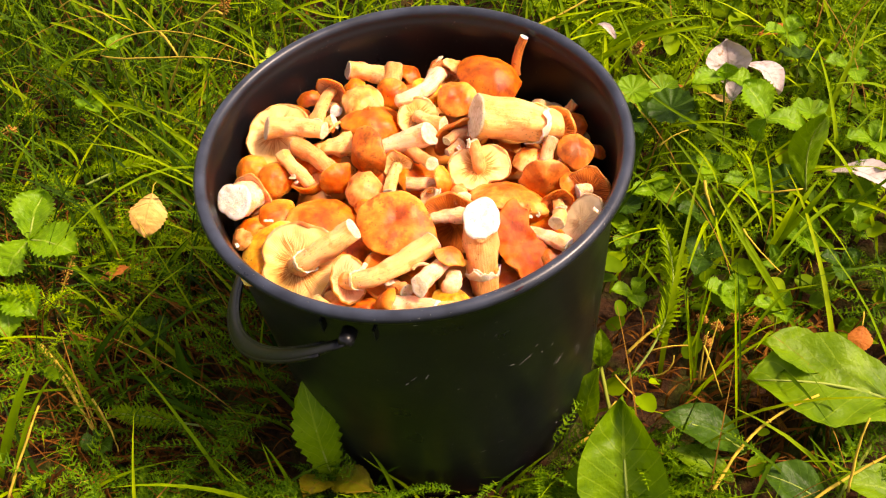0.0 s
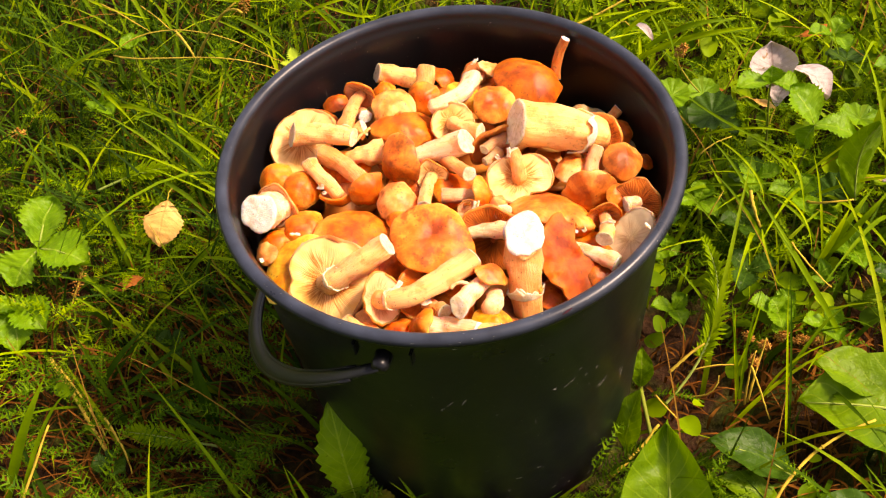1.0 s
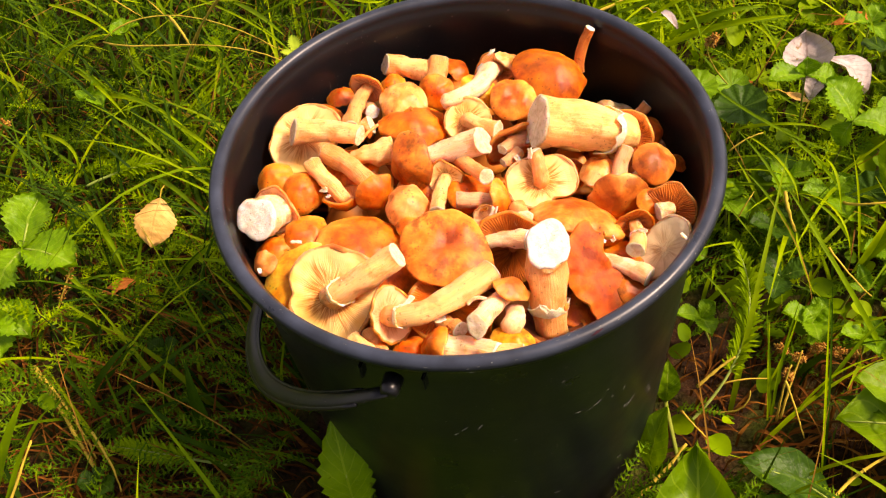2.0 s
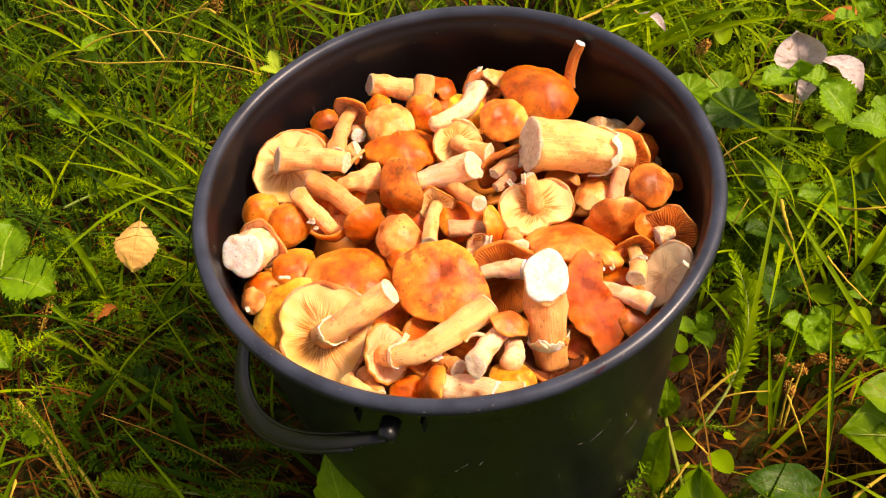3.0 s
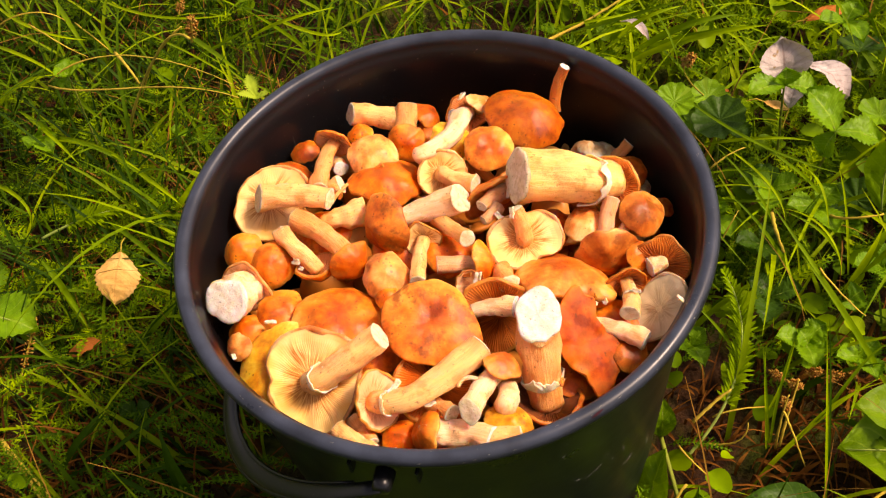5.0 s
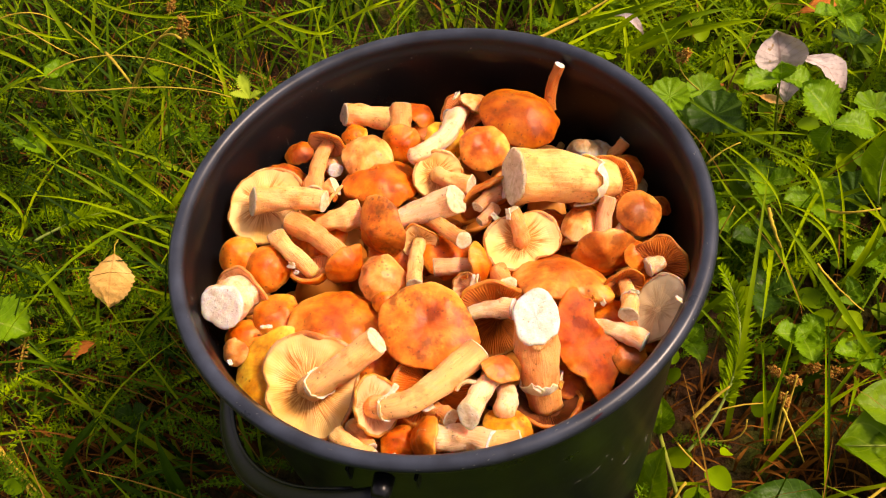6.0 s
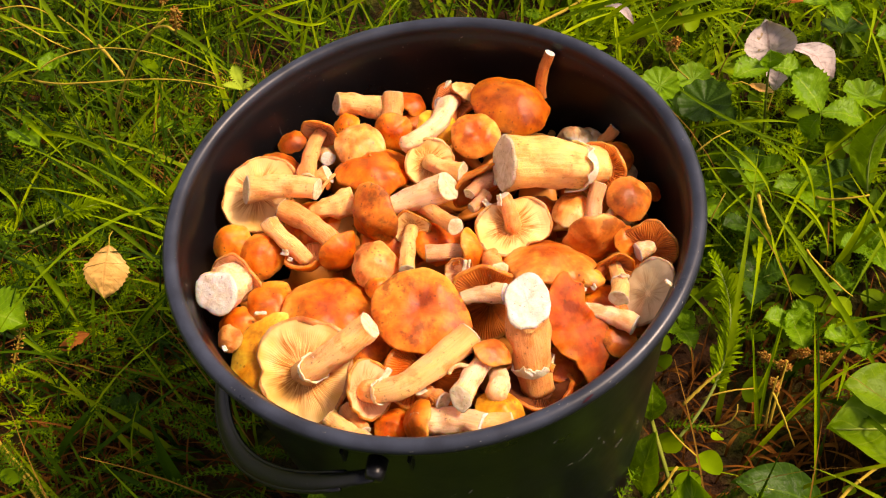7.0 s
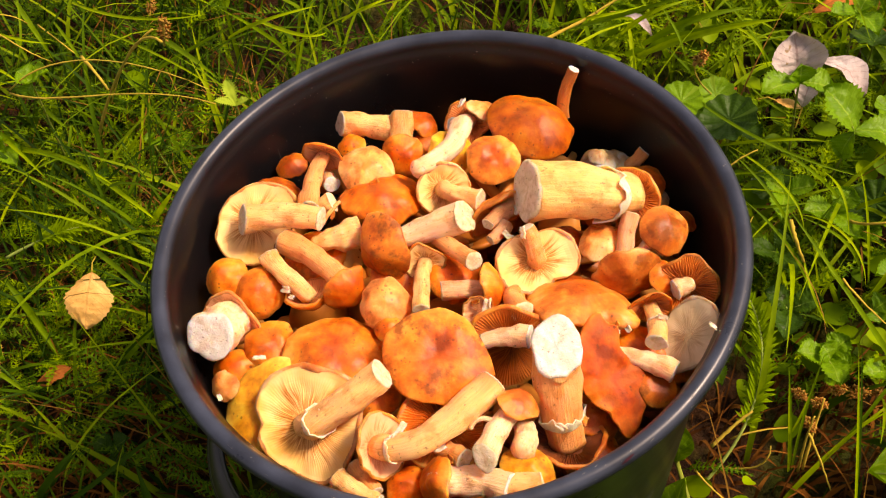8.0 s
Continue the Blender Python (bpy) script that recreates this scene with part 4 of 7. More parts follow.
loose_stem((-0.0213, -0.0953, 0.2432), (-0.0111, -0.1065, 0.2485), (0.0039, 0.0052), 'tan')
mushroom((-0.0388, -0.1082, 0.2361), (0.08, -0.16, 0.98), 0.0095, 0.5, 'amber')
mushroom((-0.0247, -0.1129, 0.2450), (-0.85, 0.01, 0.53), 0.0115, 0.55, 'honey', gill='tan', end=(0.0055, -0.1234, 0.2486), radii=(0.0074, 0.0065), stem='white')
loose_stem((-0.0034, -0.1186, 0.2450), (0.0199, -0.1239, 0.2486), (0.0060, 0.0054), 'cream')
mushroom((0.0149, -0.1166, 0.2432), (0.19, -0.11, 0.97), 0.0126, 0.5, 'yellow')
loose_stem((-0.0680, -0.1007, 0.2432), (-0.0511, -0.1172, 0.2450), (0.0045, 0.0038), 'cream')
loose_stem((-0.0603, -0.0943, 0.2380), (-0.0526, -0.1101, 0.2397), (0.0042, 0.0039), 'tan')
mushroom((0.0366, -0.0967, 0.2291), (-0.07, -0.34, -0.94), 0.0188, 0.5, 'rust', gill='brown', end=(0.0388, -0.0684, 0.2637), radii=(0.0086, 0.0115), stem='tan', ring=0.26, lobes=0.1, cut_tone='white', slant=(0.06, -0.27, 0.96))
mushroom((0.0207, -0.0496, 0.2382), (0.08, 0.87, -0.49), 0.0207, 0.35, 'honey', gill='orange')
loose_stem((0.0078, -0.0475, 0.2450), (0.0294, -0.0516, 0.2484), (0.0038, 0.0058), 'white')
loose_stem((0.0283, -0.0180, 0.2380), (0.0290, -0.0390, 0.2508), (0.0053, 0.0056), 'tan')
mushroom((0.0092, -0.0308, 0.2433), (0.16, 0.79, -0.60), 0.0090, 0.4, 'cream', gill='pale', lobes=0.2, wave=0.25)
mushroom((0.0169, -0.0189, 0.2450), (0.93, -0.27, 0.25), 0.0121, 0.6, 'honey', gill='tan', end=(-0.0065, -0.0162, 0.2466), radii=(0.0045, 0.0051), stem='grey')
mushroom((0.0589, -0.0347, 0.2400), (0.25, 0.50, 0.83), 0.0261, 0.36, 'apricot', wave=0.05, shape=(0.97, 1.01, 1.08, 1.11, 1.23, 1.26, 1.3, 1.12, 1.15, 1.07, 1.0, 0.99, 0.98, 1.02, 1.1, 1.08, 1.05, 0.82, 0.81, 0.77, 1.19, 1.17, 1.04, 0.99), lobes=0.02)
mushroom((0.0838, -0.0255, 0.2440), (-0.06, -0.98, 0.16), 0.0172, 0.35, 'brown', end=(0.0920, 0.0020, 0.2540), radii=(0.0042, 0.0046), stem='grey')
mushroom((0.1064, -0.0073, 0.2498), (0.30, -0.33, 0.89), 0.0128, 0.55, 'brown', end=(0.0903, -0.0180, 0.2434), radii=(0.0027, 0.0033), stem='white')
mushroom((0.0756, -0.0037, 0.2434), (-0.09, 0.07, 0.99), 0.0117, 0.4, 'cream', lobes=0.14)
mushroom((0.0990, -0.0299, 0.2434), (0.64, -0.29, 0.71), 0.0090, 0.6, 'honey')
mushroom((0.1090, -0.0378, 0.2450), (0.24, 0.72, -0.65), 0.0145, 0.3, 'brown', gill='orange', end=(0.1028, -0.0394, 0.2450), radii=(0.0044, 0.0050), stem='white')
mushroom((0.1015, -0.0655, 0.2460), (0.62, 0.25, -0.74), 0.0155, 0.22, 'grey', gill='dull', wave=0.05, lobes=0.05, shape=oval(1.30, 0.86, 1.45))
loose_stem((0.1109, -0.0635, 0.2450), (0.1148, -0.0637, 0.2483), (0.0026, 0.0020), 'yellow')
mushroom((0.0887, -0.0464, 0.2450), (0.06, 1.00, -0.05), 0.0112, 0.45, 'amber', gill='orange', end=(0.0848, -0.0697, 0.2518), radii=(0.0035, 0.0051), stem='cream', ring=0.4)
mushroom((0.0744, -0.0513, 0.2416), (0.22, -0.90, 0.38), 0.0082, 0.5, 'amber')
mushroom((0.0611, -0.0809, 0.2467), (0.31, -0.52, 0.80), 0.0238, 0.06, 'torn', wave=0.13, lobes=0.0, shape=(0.59, 0.59, 0.6, 0.6, 0.61, 0.61, 0.61, 0.61, 0.62, 0.62, 0.62, 0.61, 0.61, 0.61, 0.61, 0.63, 0.7, 0.77, 0.84, 1.0, 1.12, 1.12, 1.06, 1.0, 0.94, 0.91, 0.89, 0.87, 0.85, 0.83, 0.82, 0.8, 0.8, 0.8, 0.8, 0.8, 0.77, 0.73, 0.68, 0.64, 0.62, 0.59, 0.57, 0.57, 0.56, 0.55, 0.54, 0.53, 0.56, 0.59, 0.62, 0.92, 1.07, 1.07, 1.12, 1.34, 1.32, 1.26, 1.19, 1.13, 1.07, 1.01, 0.95, 0.9, 0.84, 0.79, 0.73, 0.67, 0.61, 0.57, 0.58, 0.58))
mushroom((0.0823, -0.0848, 0.2363), (0.27, -0.28, 0.92), 0.0097, 0.35, 'rust', lobes=0.12)
mushroom((0.0813, -0.0644, 0.2348), (0.19, -0.11, 0.97), 0.0141, 0.4, 'amber')
loose_stem((0.0677, -0.0678, 0.2450), (0.0905, -0.0813, 0.2433), (0.0037, 0.0057), 'white')
mushroom((0.0502, -0.1054, 0.2191), (0.21, -0.00, 0.98), 0.0126, 0.4, 'amber')
loose_stem((0.0182, -0.0950, 0.2450), (0.0143, -0.1081, 0.2486), (0.0050, 0.0055), 'white', cut=False)
mushroom((0.1238, 0.0102, 0.2284), (0.39, -0.11, 0.91), 0.0064, 0.6, 'rust')
mushroom((0.0603, 0.0052, 0.2354), (0.27, -0.23, 0.93), 0.0107, 0.5, 'amber')
mushroom((-0.0354, -0.0317, 0.2467), (-0.15, -0.26, 0.95), 0.0068, 0.6, 'honey')
loose_stem((-0.0499, 0.0508, 0.2465), (-0.0599, 0.0378, 0.2481), (0.0010, 0.0013), 'tan', cut=False)
mushroom((-0.1165, -0.0434, 0.2417), (-0.38, -0.39, 0.84), 0.0077, 0.3, 'cream', lobes=0.2)
mushroom((-0.0081, -0.0902, 0.2309), (0.30, -0.10, 0.95), 0.0143, 0.4, 'amber')
mushroom((0.0537, -0.0873, 0.2257), (0.30, -0.10, 0.95), 0.0116, 0.4, 'rust')
mushroom((0.0946, -0.0652, 0.2314), (0.30, -0.10, 0.95), 0.0147, 0.4, 'amber')
mushroom((-0.0676, 0.0267, 0.2340), (-0.01, -0.08, 1.00), 0.0160, 0.4, 'amber')
mushroom((-0.0001, -0.0019, 0.2353), (0.19, -0.11, 0.97), 0.0140, 0.4, 'amber')
mushroom((-0.0248, 0.0049, 0.2337), (0.19, -0.11, 0.97), 0.0157, 0.4, 'rust')
mushroom((0.0426, -0.0257, 0.2334), (0.19, -0.11, 0.97), 0.0152, 0.4, 'rust')
mushroom((-0.0475, -0.0571, 0.2348), (-0.01, -0.08, 1.00), 0.0133, 0.4, 'amber')
shred((-0.0816, -0.0004, 0.2498), 0.0034, True)
shred((-0.0797, -0.0042, 0.2482), 0.0022, True)
shred((0.0129, -0.0325, 0.2500), 0.0038, True)
shred((0.0156, -0.0371, 0.2483), 0.0028, True)
shred((0.0081, -0.0279, 0.2491), 0.0024, False)
shred((0.0238, 0.1003, 0.2493), 0.0038, True)
shred((0.0387, 0.0922, 0.2479), 0.0032, True)
shred((0.0371, -0.0047, 0.2657), 0.0026, True)
shred((0.0749, -0.0569, 0.2484), 0.0028, True)
shred((0.0695, -0.0573, 0.2475), 0.0023, True)
shred((-0.0985, -0.0341, 0.2466), 0.0028, True)
shred((0.1085, -0.0741, 0.2651), 0.0022, True)
shred((-0.0211, -0.0997, 0.2503), 0.0031, True)
shred((-0.0169, -0.1055, 0.2503), 0.0022, False)
shred((-0.0255, -0.1127, 0.2521), 0.0026, True)
shred((-0.0364, -0.0897, 0.2554), 0.0033, True)
shred((-0.0399, -0.0953, 0.2555), 0.0029, True)
shred((-0.0694, -0.0741, 0.2586), 0.0027, True)
shred((-0.0542, 0.0401, 0.2496), 0.0020, False)
shred((0.0385, 0.0218, 0.2497), 0.0030, True)
shred((0.0311, 0.0079, 0.2482), 0.0030, True)
shred((-0.0308, 0.0555, 0.2495), 0.0036, False)
shred((0.0703, -0.0538, 0.2484), 0.0028, False)
shred((-0.0414, -0.1195, 0.2468), 0.0020, True)
shred((0.0913, -0.0576, 0.2534), 0.0023, True)
shred((-0.1183, -0.0505, 0.2450), 0.0021, True)
shred((0.0327, -0.1022, 0.2538), 0.0026, True)
shred((0.0440, -0.1011, 0.2520), 0.0022, False)


# ---- plants and litter that stand out one by one ----
LEAF_MATS = {"light": DOCK, "dark": DOCK_DARK, "berry": BERRY_LEAF, "birch": BIRCH, "pale": PALE, "rust": RUST, "red": RED_TINGED, "sprout": SPROUT}
leaf_count = [0]


def plant(name, at, label, category, stalk=None):
    ob = thing(name, (at[0], at[1], 0.0), label, category)
    if stalk:
        b = Vector(stalk) - Vector((at[0], at[1], 0))
        off = Vector((random.uniform(-0.012, 0.012), random.uniform(-0.012, 0.012), 0))
        sheet("stalk", tube(bezier(off, off + Vector((0, 0, b.z * 0.4)), b * 0.8, b, 8), [0.0011, 0.001, 0.001, 0.0009, 0.0009, 0.0008, 0.0008, 0.0007], 6), STALK, ob, caps=(True, True))
    return ob


def leaf_rows(base, tip, width, cup, tilt, teeth, seed, wide_at=0.45, arch=0.12, rows_n=34, cols=15):
    """A leaf blade over its midrib: pointed oval, cupped, arched, its margin toothed and wavy."""
    base, tip = Vector(base), Vector(tip)
    d = tip - base
    L = d.length
    d.normalize()
    side = d.cross(Vector((0, 0, 1)))
    side.normalize()
    nrm = side.cross(d)
    side = side * math.cos(tilt) + nrm * math.sin(tilt)
    nrm = side.cross(d)
    out = []
    for i in range(rows_n):
        s = i / (rows_n - 1)
        grow = (s / wide_at) ** 0.62 if s < wide_at else 1.0
        fall = 1 - ((s - wide_at) / (1 - wide_at)) ** 2.1 if s > wide_at else 1.0
        half = 0.5 * width * max(0.012, grow * fall)
        mid = base + d * (L * s) + nrm * (arch * L * math.sin(math.pi * s))
        row = []
        for j in range(cols):
            c = 2 * j / (cols - 1) - 1
            edge = abs(c) ** 3
            saw = 1 + teeth * edge * (2 * ((s * 11) % 1.0) - 1)
            puff = 0.050 * width * noise.noise(Vector((s * 5, c * 2.5, seed))) + 0.030 * width * noise.noise(Vector((s * 16, c * 6, seed + 3))) + 0.05 * width * edge * noise.noise(Vector((s * 4, c, seed + 9)))
            row.append(mid + side * (half * c * saw) + nrm * (cup * width * (c * c) * min(1, 3 * s + 0.2) + puff) + d * (half * 0.16 * abs(c)))
        out.append(row)
    return out, [base + d * (L * s) + nrm * (arch * L * math.sin(math.pi * s) - 0.0006) for s in np.linspace(0, 0.96, 9)]


def broad_leaf(parent, base, tip, width, tone="light", cup=0.1, tilt=0.0, teeth=0.0, wide_at=0.45):
    leaf_count[0] += 1
    at = parent.matrix_world.translation
    rows, rib = leaf_rows(Vector(base) - at, Vector(tip) - at, width, cup, tilt, teeth, leaf_count[0] * 1.37, wide_at)
    ob = sheet("leaf", rows, LEAF_MATS[tone], parent, wrap=False)
    sheet("midrib", tube(rib, [0.022 * width * (1.1 - k / 9) for k in range(9)], 6), RIB, ob, caps=(True, True))
    root = Vector((0, 0, 0))
    b = Vector(base) - at
    if b.length > 0.012 and "stalk" not in [c.name.split(".")[0] for c in parent.children]:
        sheet("petiole", tube(bezier(root, root + Vector((0, 0, b.z * 0.3)), b * 0.7, b, 7), 0.0016, 6), STALK, parent, caps=(True, True))
    return ob


def scalloped_leaf(at, radius, tone):
    """A round leaf with a scalloped edge, folded like a shallow funnel, on its stalk."""
    leaf_count[0] += 1
    sd = leaf_count[0]
    ob = plant("round_leaf_plant", at, "round scalloped dark green leaf on a thin stalk" if tone == "dark" else "round scalloped fresh green leaf on a thin stalk", "plant", stalk=at)
    c = Vector((0, 0, at[2]))
    turn = Euler((random.uniform(-0.5, 0.1), random.uniform(-0.3, 0.3), random.uniform(0, 6))).to_matrix()
    rows = []
    for i, s in enumerate((0.03, 0.25, 0.45, 0.65, 0.82, 0.94, 1.0)):
        row = []
        for j in range(48):
            a = 2 * math.pi * j / 48
            r = radius * s * (1 + 0.05 * s * s * abs(math.sin(a * 5.5)) * 2 - 0.05)
            z = radius * (0.22 * s * s + 0.07 * s * math.sin(a * 5.5 * 2) + 0.10 * s * noise.noise(Vector((math.cos(a) * 1.5, math.sin(a) * 1.5, sd))))
            row.append(c + turn @ Vector((r * math.cos(a), r * math.sin(a), z)))
        rows.append(row)
    sheet("leaf", rows, LEAF_MATS[tone], ob, caps=(True, False))


def fallen_leaf(base, tip, width, tone="birch", label=""):
    leaf_count[0] += 1
    at = Vector(base)
    ob = thing("fallen_leaf", at, label, "leaf")
    rows, rib = leaf_rows(Vector((0, 0, 0)), Vector(tip) - at, width, -0.12 if tone != "pale" else 0.22, 0.15, 0.07 if tone != "pale" else 0.02, leaf_count[0] * 2.1, 0.36 if tone != "pale" else 0.5, 0.10 if tone != "pale" else 0.22)
    blade = sheet("blade", rows, LEAF_MATS[tone], ob, wrap=False)
    d = (at - Vector(tip)).normalized()
    sheet("petiole", tube([Vector((0, 0, 0)), d * 0.006 + Vector((0, 0, 0.001)), d * 0.013 - Vector((0, 0, 0.004))], 0.0005, 5), STALK_DRY, blade)


def pinnate_leaf(pts):
    """A long curved rachis with pairs of narrow leaflets in its outer half."""
    at = Vector((pts[0][0], pts[0][1], 0))
    ob = thing("pinnate_plant", at, "feathered leaf with many narrow paired green leaflets", "plant")
    line = bezier(*[Vector(p) - at for p in pts], 40)
    sheet("rachis", tube(line, np.linspace(0.0012, 0.0006, 40), 6), RIB, ob, caps=(True, True))
    for i in range(12, 39):
        p, d = line[i], (line[i] - line[i - 1]).normalized()
        side = d.cross(Vector((0, 0, 1))).normalized()
        L = 0.0088 * random.uniform(0.55, 1.2) * math.sin(math.pi * (0.25 + 0.72 * (i - 12) / 27)) + 0.002
        for sg in (-1, 1):
            for lift, reach, ahead in ((0.0, 1.0, 0.55), (0.5, 0.8, 0.9), (-0.2, 0.75, 0.15)):   # each leaflet is cut into three
                tip = p + side * (sg * L * reach) + d * L * ahead * random.uniform(0.7, 1.3) + Vector((0, 0, L * lift + random.uniform(-0.003, 0.003)))
                rows, _ = leaf_rows(p, tip, 0.0021, 0.15, 0.0, 0.0, i * 0.7 + lift, 0.5, 0.08, 6, 5)
                sheet("leaflet", rows, YARROW_SUNLIT, ob, wrap=False)


def dry_stalk(pts, radius, label):
    at = Vector(pts[0])
    ob = thing("dry_stalk", at, label, "stalk")
    line = bezier(*[Vector(p) - at for p in pts], 14)
    line = [p + Vector((random.uniform(-1, 1), random.uniform(-1, 1), random.uniform(-1, 1))) * radius * 0.25 for p in line]
    sheet("stem", tube(line, [radius * (1.1 - 0.5 * k / 13) * random.uniform(0.85, 1.15) for k in range(14)], 7), STALK_DRY, ob, caps=(True, True))
    for k in (4, 9) if (line[-1] - line[0]).length > 0.06 and radius > 0.0008 else ():
        sheet("node", tube([line[k] - (line[k + 1] - line[k]) * 0.06, line[k], line[k] + (line[k + 1] - line[k]) * 0.06], [radius * 0.9, radius * 1.35, radius * 0.9], 7), STALK_DRY, ob, caps=(True, True))


def seed_spike(a, b, radius, label):
    """A withered flower head: an axis crowded with small husks."""
    at = Vector(a)
    ob = thing("seed_spike", at, label, "dried flower")
    d = Vector(b) - at
    sheet("axis", tube([d * t for t in np.linspace(-0.4, 1, 6)], radius * 0.2, 6), STALK_DRY, ob, caps=(True, True))
    verts, faces = [], []
    for k in range(90):
        t = random.random()
        c = d * t
        w = Vector((random.gauss(0, 1), random.gauss(0, 1), random.gauss(0, 1))).normalized()
        q = c + w * radius * random.uniform(0.5, 1.0) * math.sin(math.pi * (0.15 + 0.8 * t))
        e = w.cross(Vector((random.random(), random.random(), random.random()))).normalized() * radius * 0.28
        g = w.cross(e)
        i = len(verts)
        verts += [q - e, q + g * 0.5 - w * radius * 0.15, q + e, q - g * 0.5 + w * radius * 0.25, q + w * radius * 0.55]
        faces += [(i, i + 1, i + 4), (i + 1, i + 2, i + 4), (i + 2, i + 3, i + 4), (i + 3, i, i + 4), (i + 3, i + 2, i + 1, i)]
    mesh_object("husk", verts, faces, HUSK, ob)


def hero_blade(pts, width, tone):
    at = Vector(pts[0])
    ob = thing("grass_blade", at, {"bright": "sunlit yellow-green arching grass blade", "green": "broad arching green grass blade"}.get(tone, "dark green grass blade, shade painted into its colour"), "grass")
    line = bezier(*[Vector(p) - at for p in pts], 22)
    rows = []
    for i, p in enumerate(line):
        s = i / 21
        d = (line[min(i + 1, 21)] - line[max(i - 1, 0)]).normalized()
        side = d.cross(Vector((0.2, -0.6, 0.77))).normalized()
        nr = side.cross(d)
        half = 0.5 * width * (1 - s ** 2.6) * (0.6 + 0.4 * min(1, s * 4)) + 0.0001
        rows.append([p + side * (half * c) + nr * (half * 0.35 * abs(c)) for c in (-1, -0.5, 0, 0.5, 1)])
    # the dark tone carries the shade that these blades stand in
    sheet("blade", rows, {"bright": GRASS_SUNLIT, "green": GRASS}.get(tone, GRASS_SHADED), ob, wrap=False)


dock = plant("dock_plant", (0.126, -0.134, 0.000), "broad-leaved dock with puckered bright green leaves", "plant")
broad_leaf(dock, (0.122, -0.176, 0.012), (0.127, -0.096, 0.085), 0.0640, tone='light', cup=0.26, tilt=0.25, wide_at=0.36)
broad_leaf(dock, (0.090, -0.158, 0.010), (0.112, -0.121, 0.045), 0.0520, tone='light', cup=0.08, tilt=-0.3)
broad_leaf(dock, (0.104, -0.084, 0.020), (0.116, -0.064, 0.075), 0.0267, tone='light', cup=0.1, tilt=0.4)
broad_leaf(dock, (0.122, -0.035, 0.030), (0.123, -0.025, 0.070), 0.0177, tone='light', cup=0.1)
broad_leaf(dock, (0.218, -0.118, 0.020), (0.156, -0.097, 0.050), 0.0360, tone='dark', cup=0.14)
broad_leaf(dock, (0.206, -0.136, 0.012), (0.159, -0.119, 0.035), 0.0253, tone='light', cup=0.1)
dock = plant("dock_plant", (0.329, -0.102, 0.000), "dock plant with very large smooth bright green leaves", "plant")
broad_leaf(dock, (0.354, -0.110, 0.030), (0.226, -0.074, 0.050), 0.0800, tone='light', cup=0.10, wide_at=0.52)
broad_leaf(dock, (0.298, -0.068, 0.035), (0.240, -0.053, 0.065), 0.0400, tone='light', cup=0.12)
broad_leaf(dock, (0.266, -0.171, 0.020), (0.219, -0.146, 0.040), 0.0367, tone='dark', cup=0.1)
broad_leaf(dock, (0.332, -0.179, 0.020), (0.267, -0.164, 0.050), 0.0361, tone='light', cup=0.1)
dock = plant("dock_plant", (0.341, 0.154, 0.000), "single tall oval leaf, veined and bright green", "plant")
broad_leaf(dock, (0.318, 0.099, 0.060), (0.319, 0.094, 0.150), 0.0359, tone='light', cup=0.1)
dock = plant("serrate_plant", (-0.096, -0.083, -0.000), "toothed upright leaf standing against the black bucket", "plant")
broad_leaf(dock, (-0.097, -0.096, 0.012), (-0.100, -0.073, 0.120), 0.0360, tone='light', cup=0.06, teeth=0.14, wide_at=0.55)
broad_leaf(dock, (-0.099, -0.098, 0.012), (-0.060, -0.128, 0.040), 0.0283, tone='red', cup=0.1, teeth=0.07)
broad_leaf(dock, (-0.099, -0.098, 0.012), (-0.115, -0.127, 0.040), 0.0283, tone='red', cup=0.1, teeth=0.07)
herb = plant("strawberry_plant", (-0.351, 0.133, 0.000), 'wild strawberry leaf with three toothed bright green leaflets', "plant", stalk=(-0.351, 0.133, 0.075))
broad_leaf(herb, (-0.351, 0.133, 0.075), (-0.338, 0.175, 0.090), 0.0457, tone='berry', cup=0.16, teeth=0.15)
broad_leaf(herb, (-0.351, 0.133, 0.075), (-0.303, 0.108, 0.075), 0.0430, tone='berry', cup=0.16, teeth=0.15)
broad_leaf(herb, (-0.351, 0.133, 0.075), (-0.373, 0.106, 0.060), 0.0467, tone='berry', cup=0.16, teeth=0.15)
herb = plant("strawberry_plant", (-0.372, 0.099, 0.000), 'wild strawberry leaf with three toothed bright green leaflets', "plant", stalk=(-0.372, 0.099, 0.050))
broad_leaf(herb, (-0.372, 0.099, 0.050), (-0.342, 0.063, 0.050), 0.0369, tone='berry', cup=0.16, teeth=0.15)
broad_leaf(herb, (-0.372, 0.099, 0.050), (-0.367, 0.051, 0.040), 0.0369, tone='berry', cup=0.16, teeth=0.15)
broad_leaf(herb, (-0.372, 0.099, 0.050), (-0.388, 0.078, 0.060), 0.0341, tone='berry', cup=0.16, teeth=0.15)
herb = plant("strawberry_plant", (0.262, 0.177, 0.000), 'wild strawberry leaf with three toothed bright green leaflets', "plant", stalk=(0.262, 0.177, 0.125))
broad_leaf(herb, (0.262, 0.177, 0.125), (0.231, 0.168, 0.130), 0.0237, tone='berry', cup=0.16, teeth=0.15)
broad_leaf(herb, (0.262, 0.177, 0.125), (0.262, 0.181, 0.140), 0.0204, tone='berry', cup=0.16, teeth=0.15)
broad_leaf(herb, (0.262, 0.177, 0.125), (0.283, 0.170, 0.120), 0.0247, tone='berry', cup=0.16, teeth=0.15)
herb = plant("strawberry_plant", (0.289, 0.138, 0.000), 'wild strawberry leaf with three toothed bright green leaflets', "plant", stalk=(0.289, 0.138, 0.110))
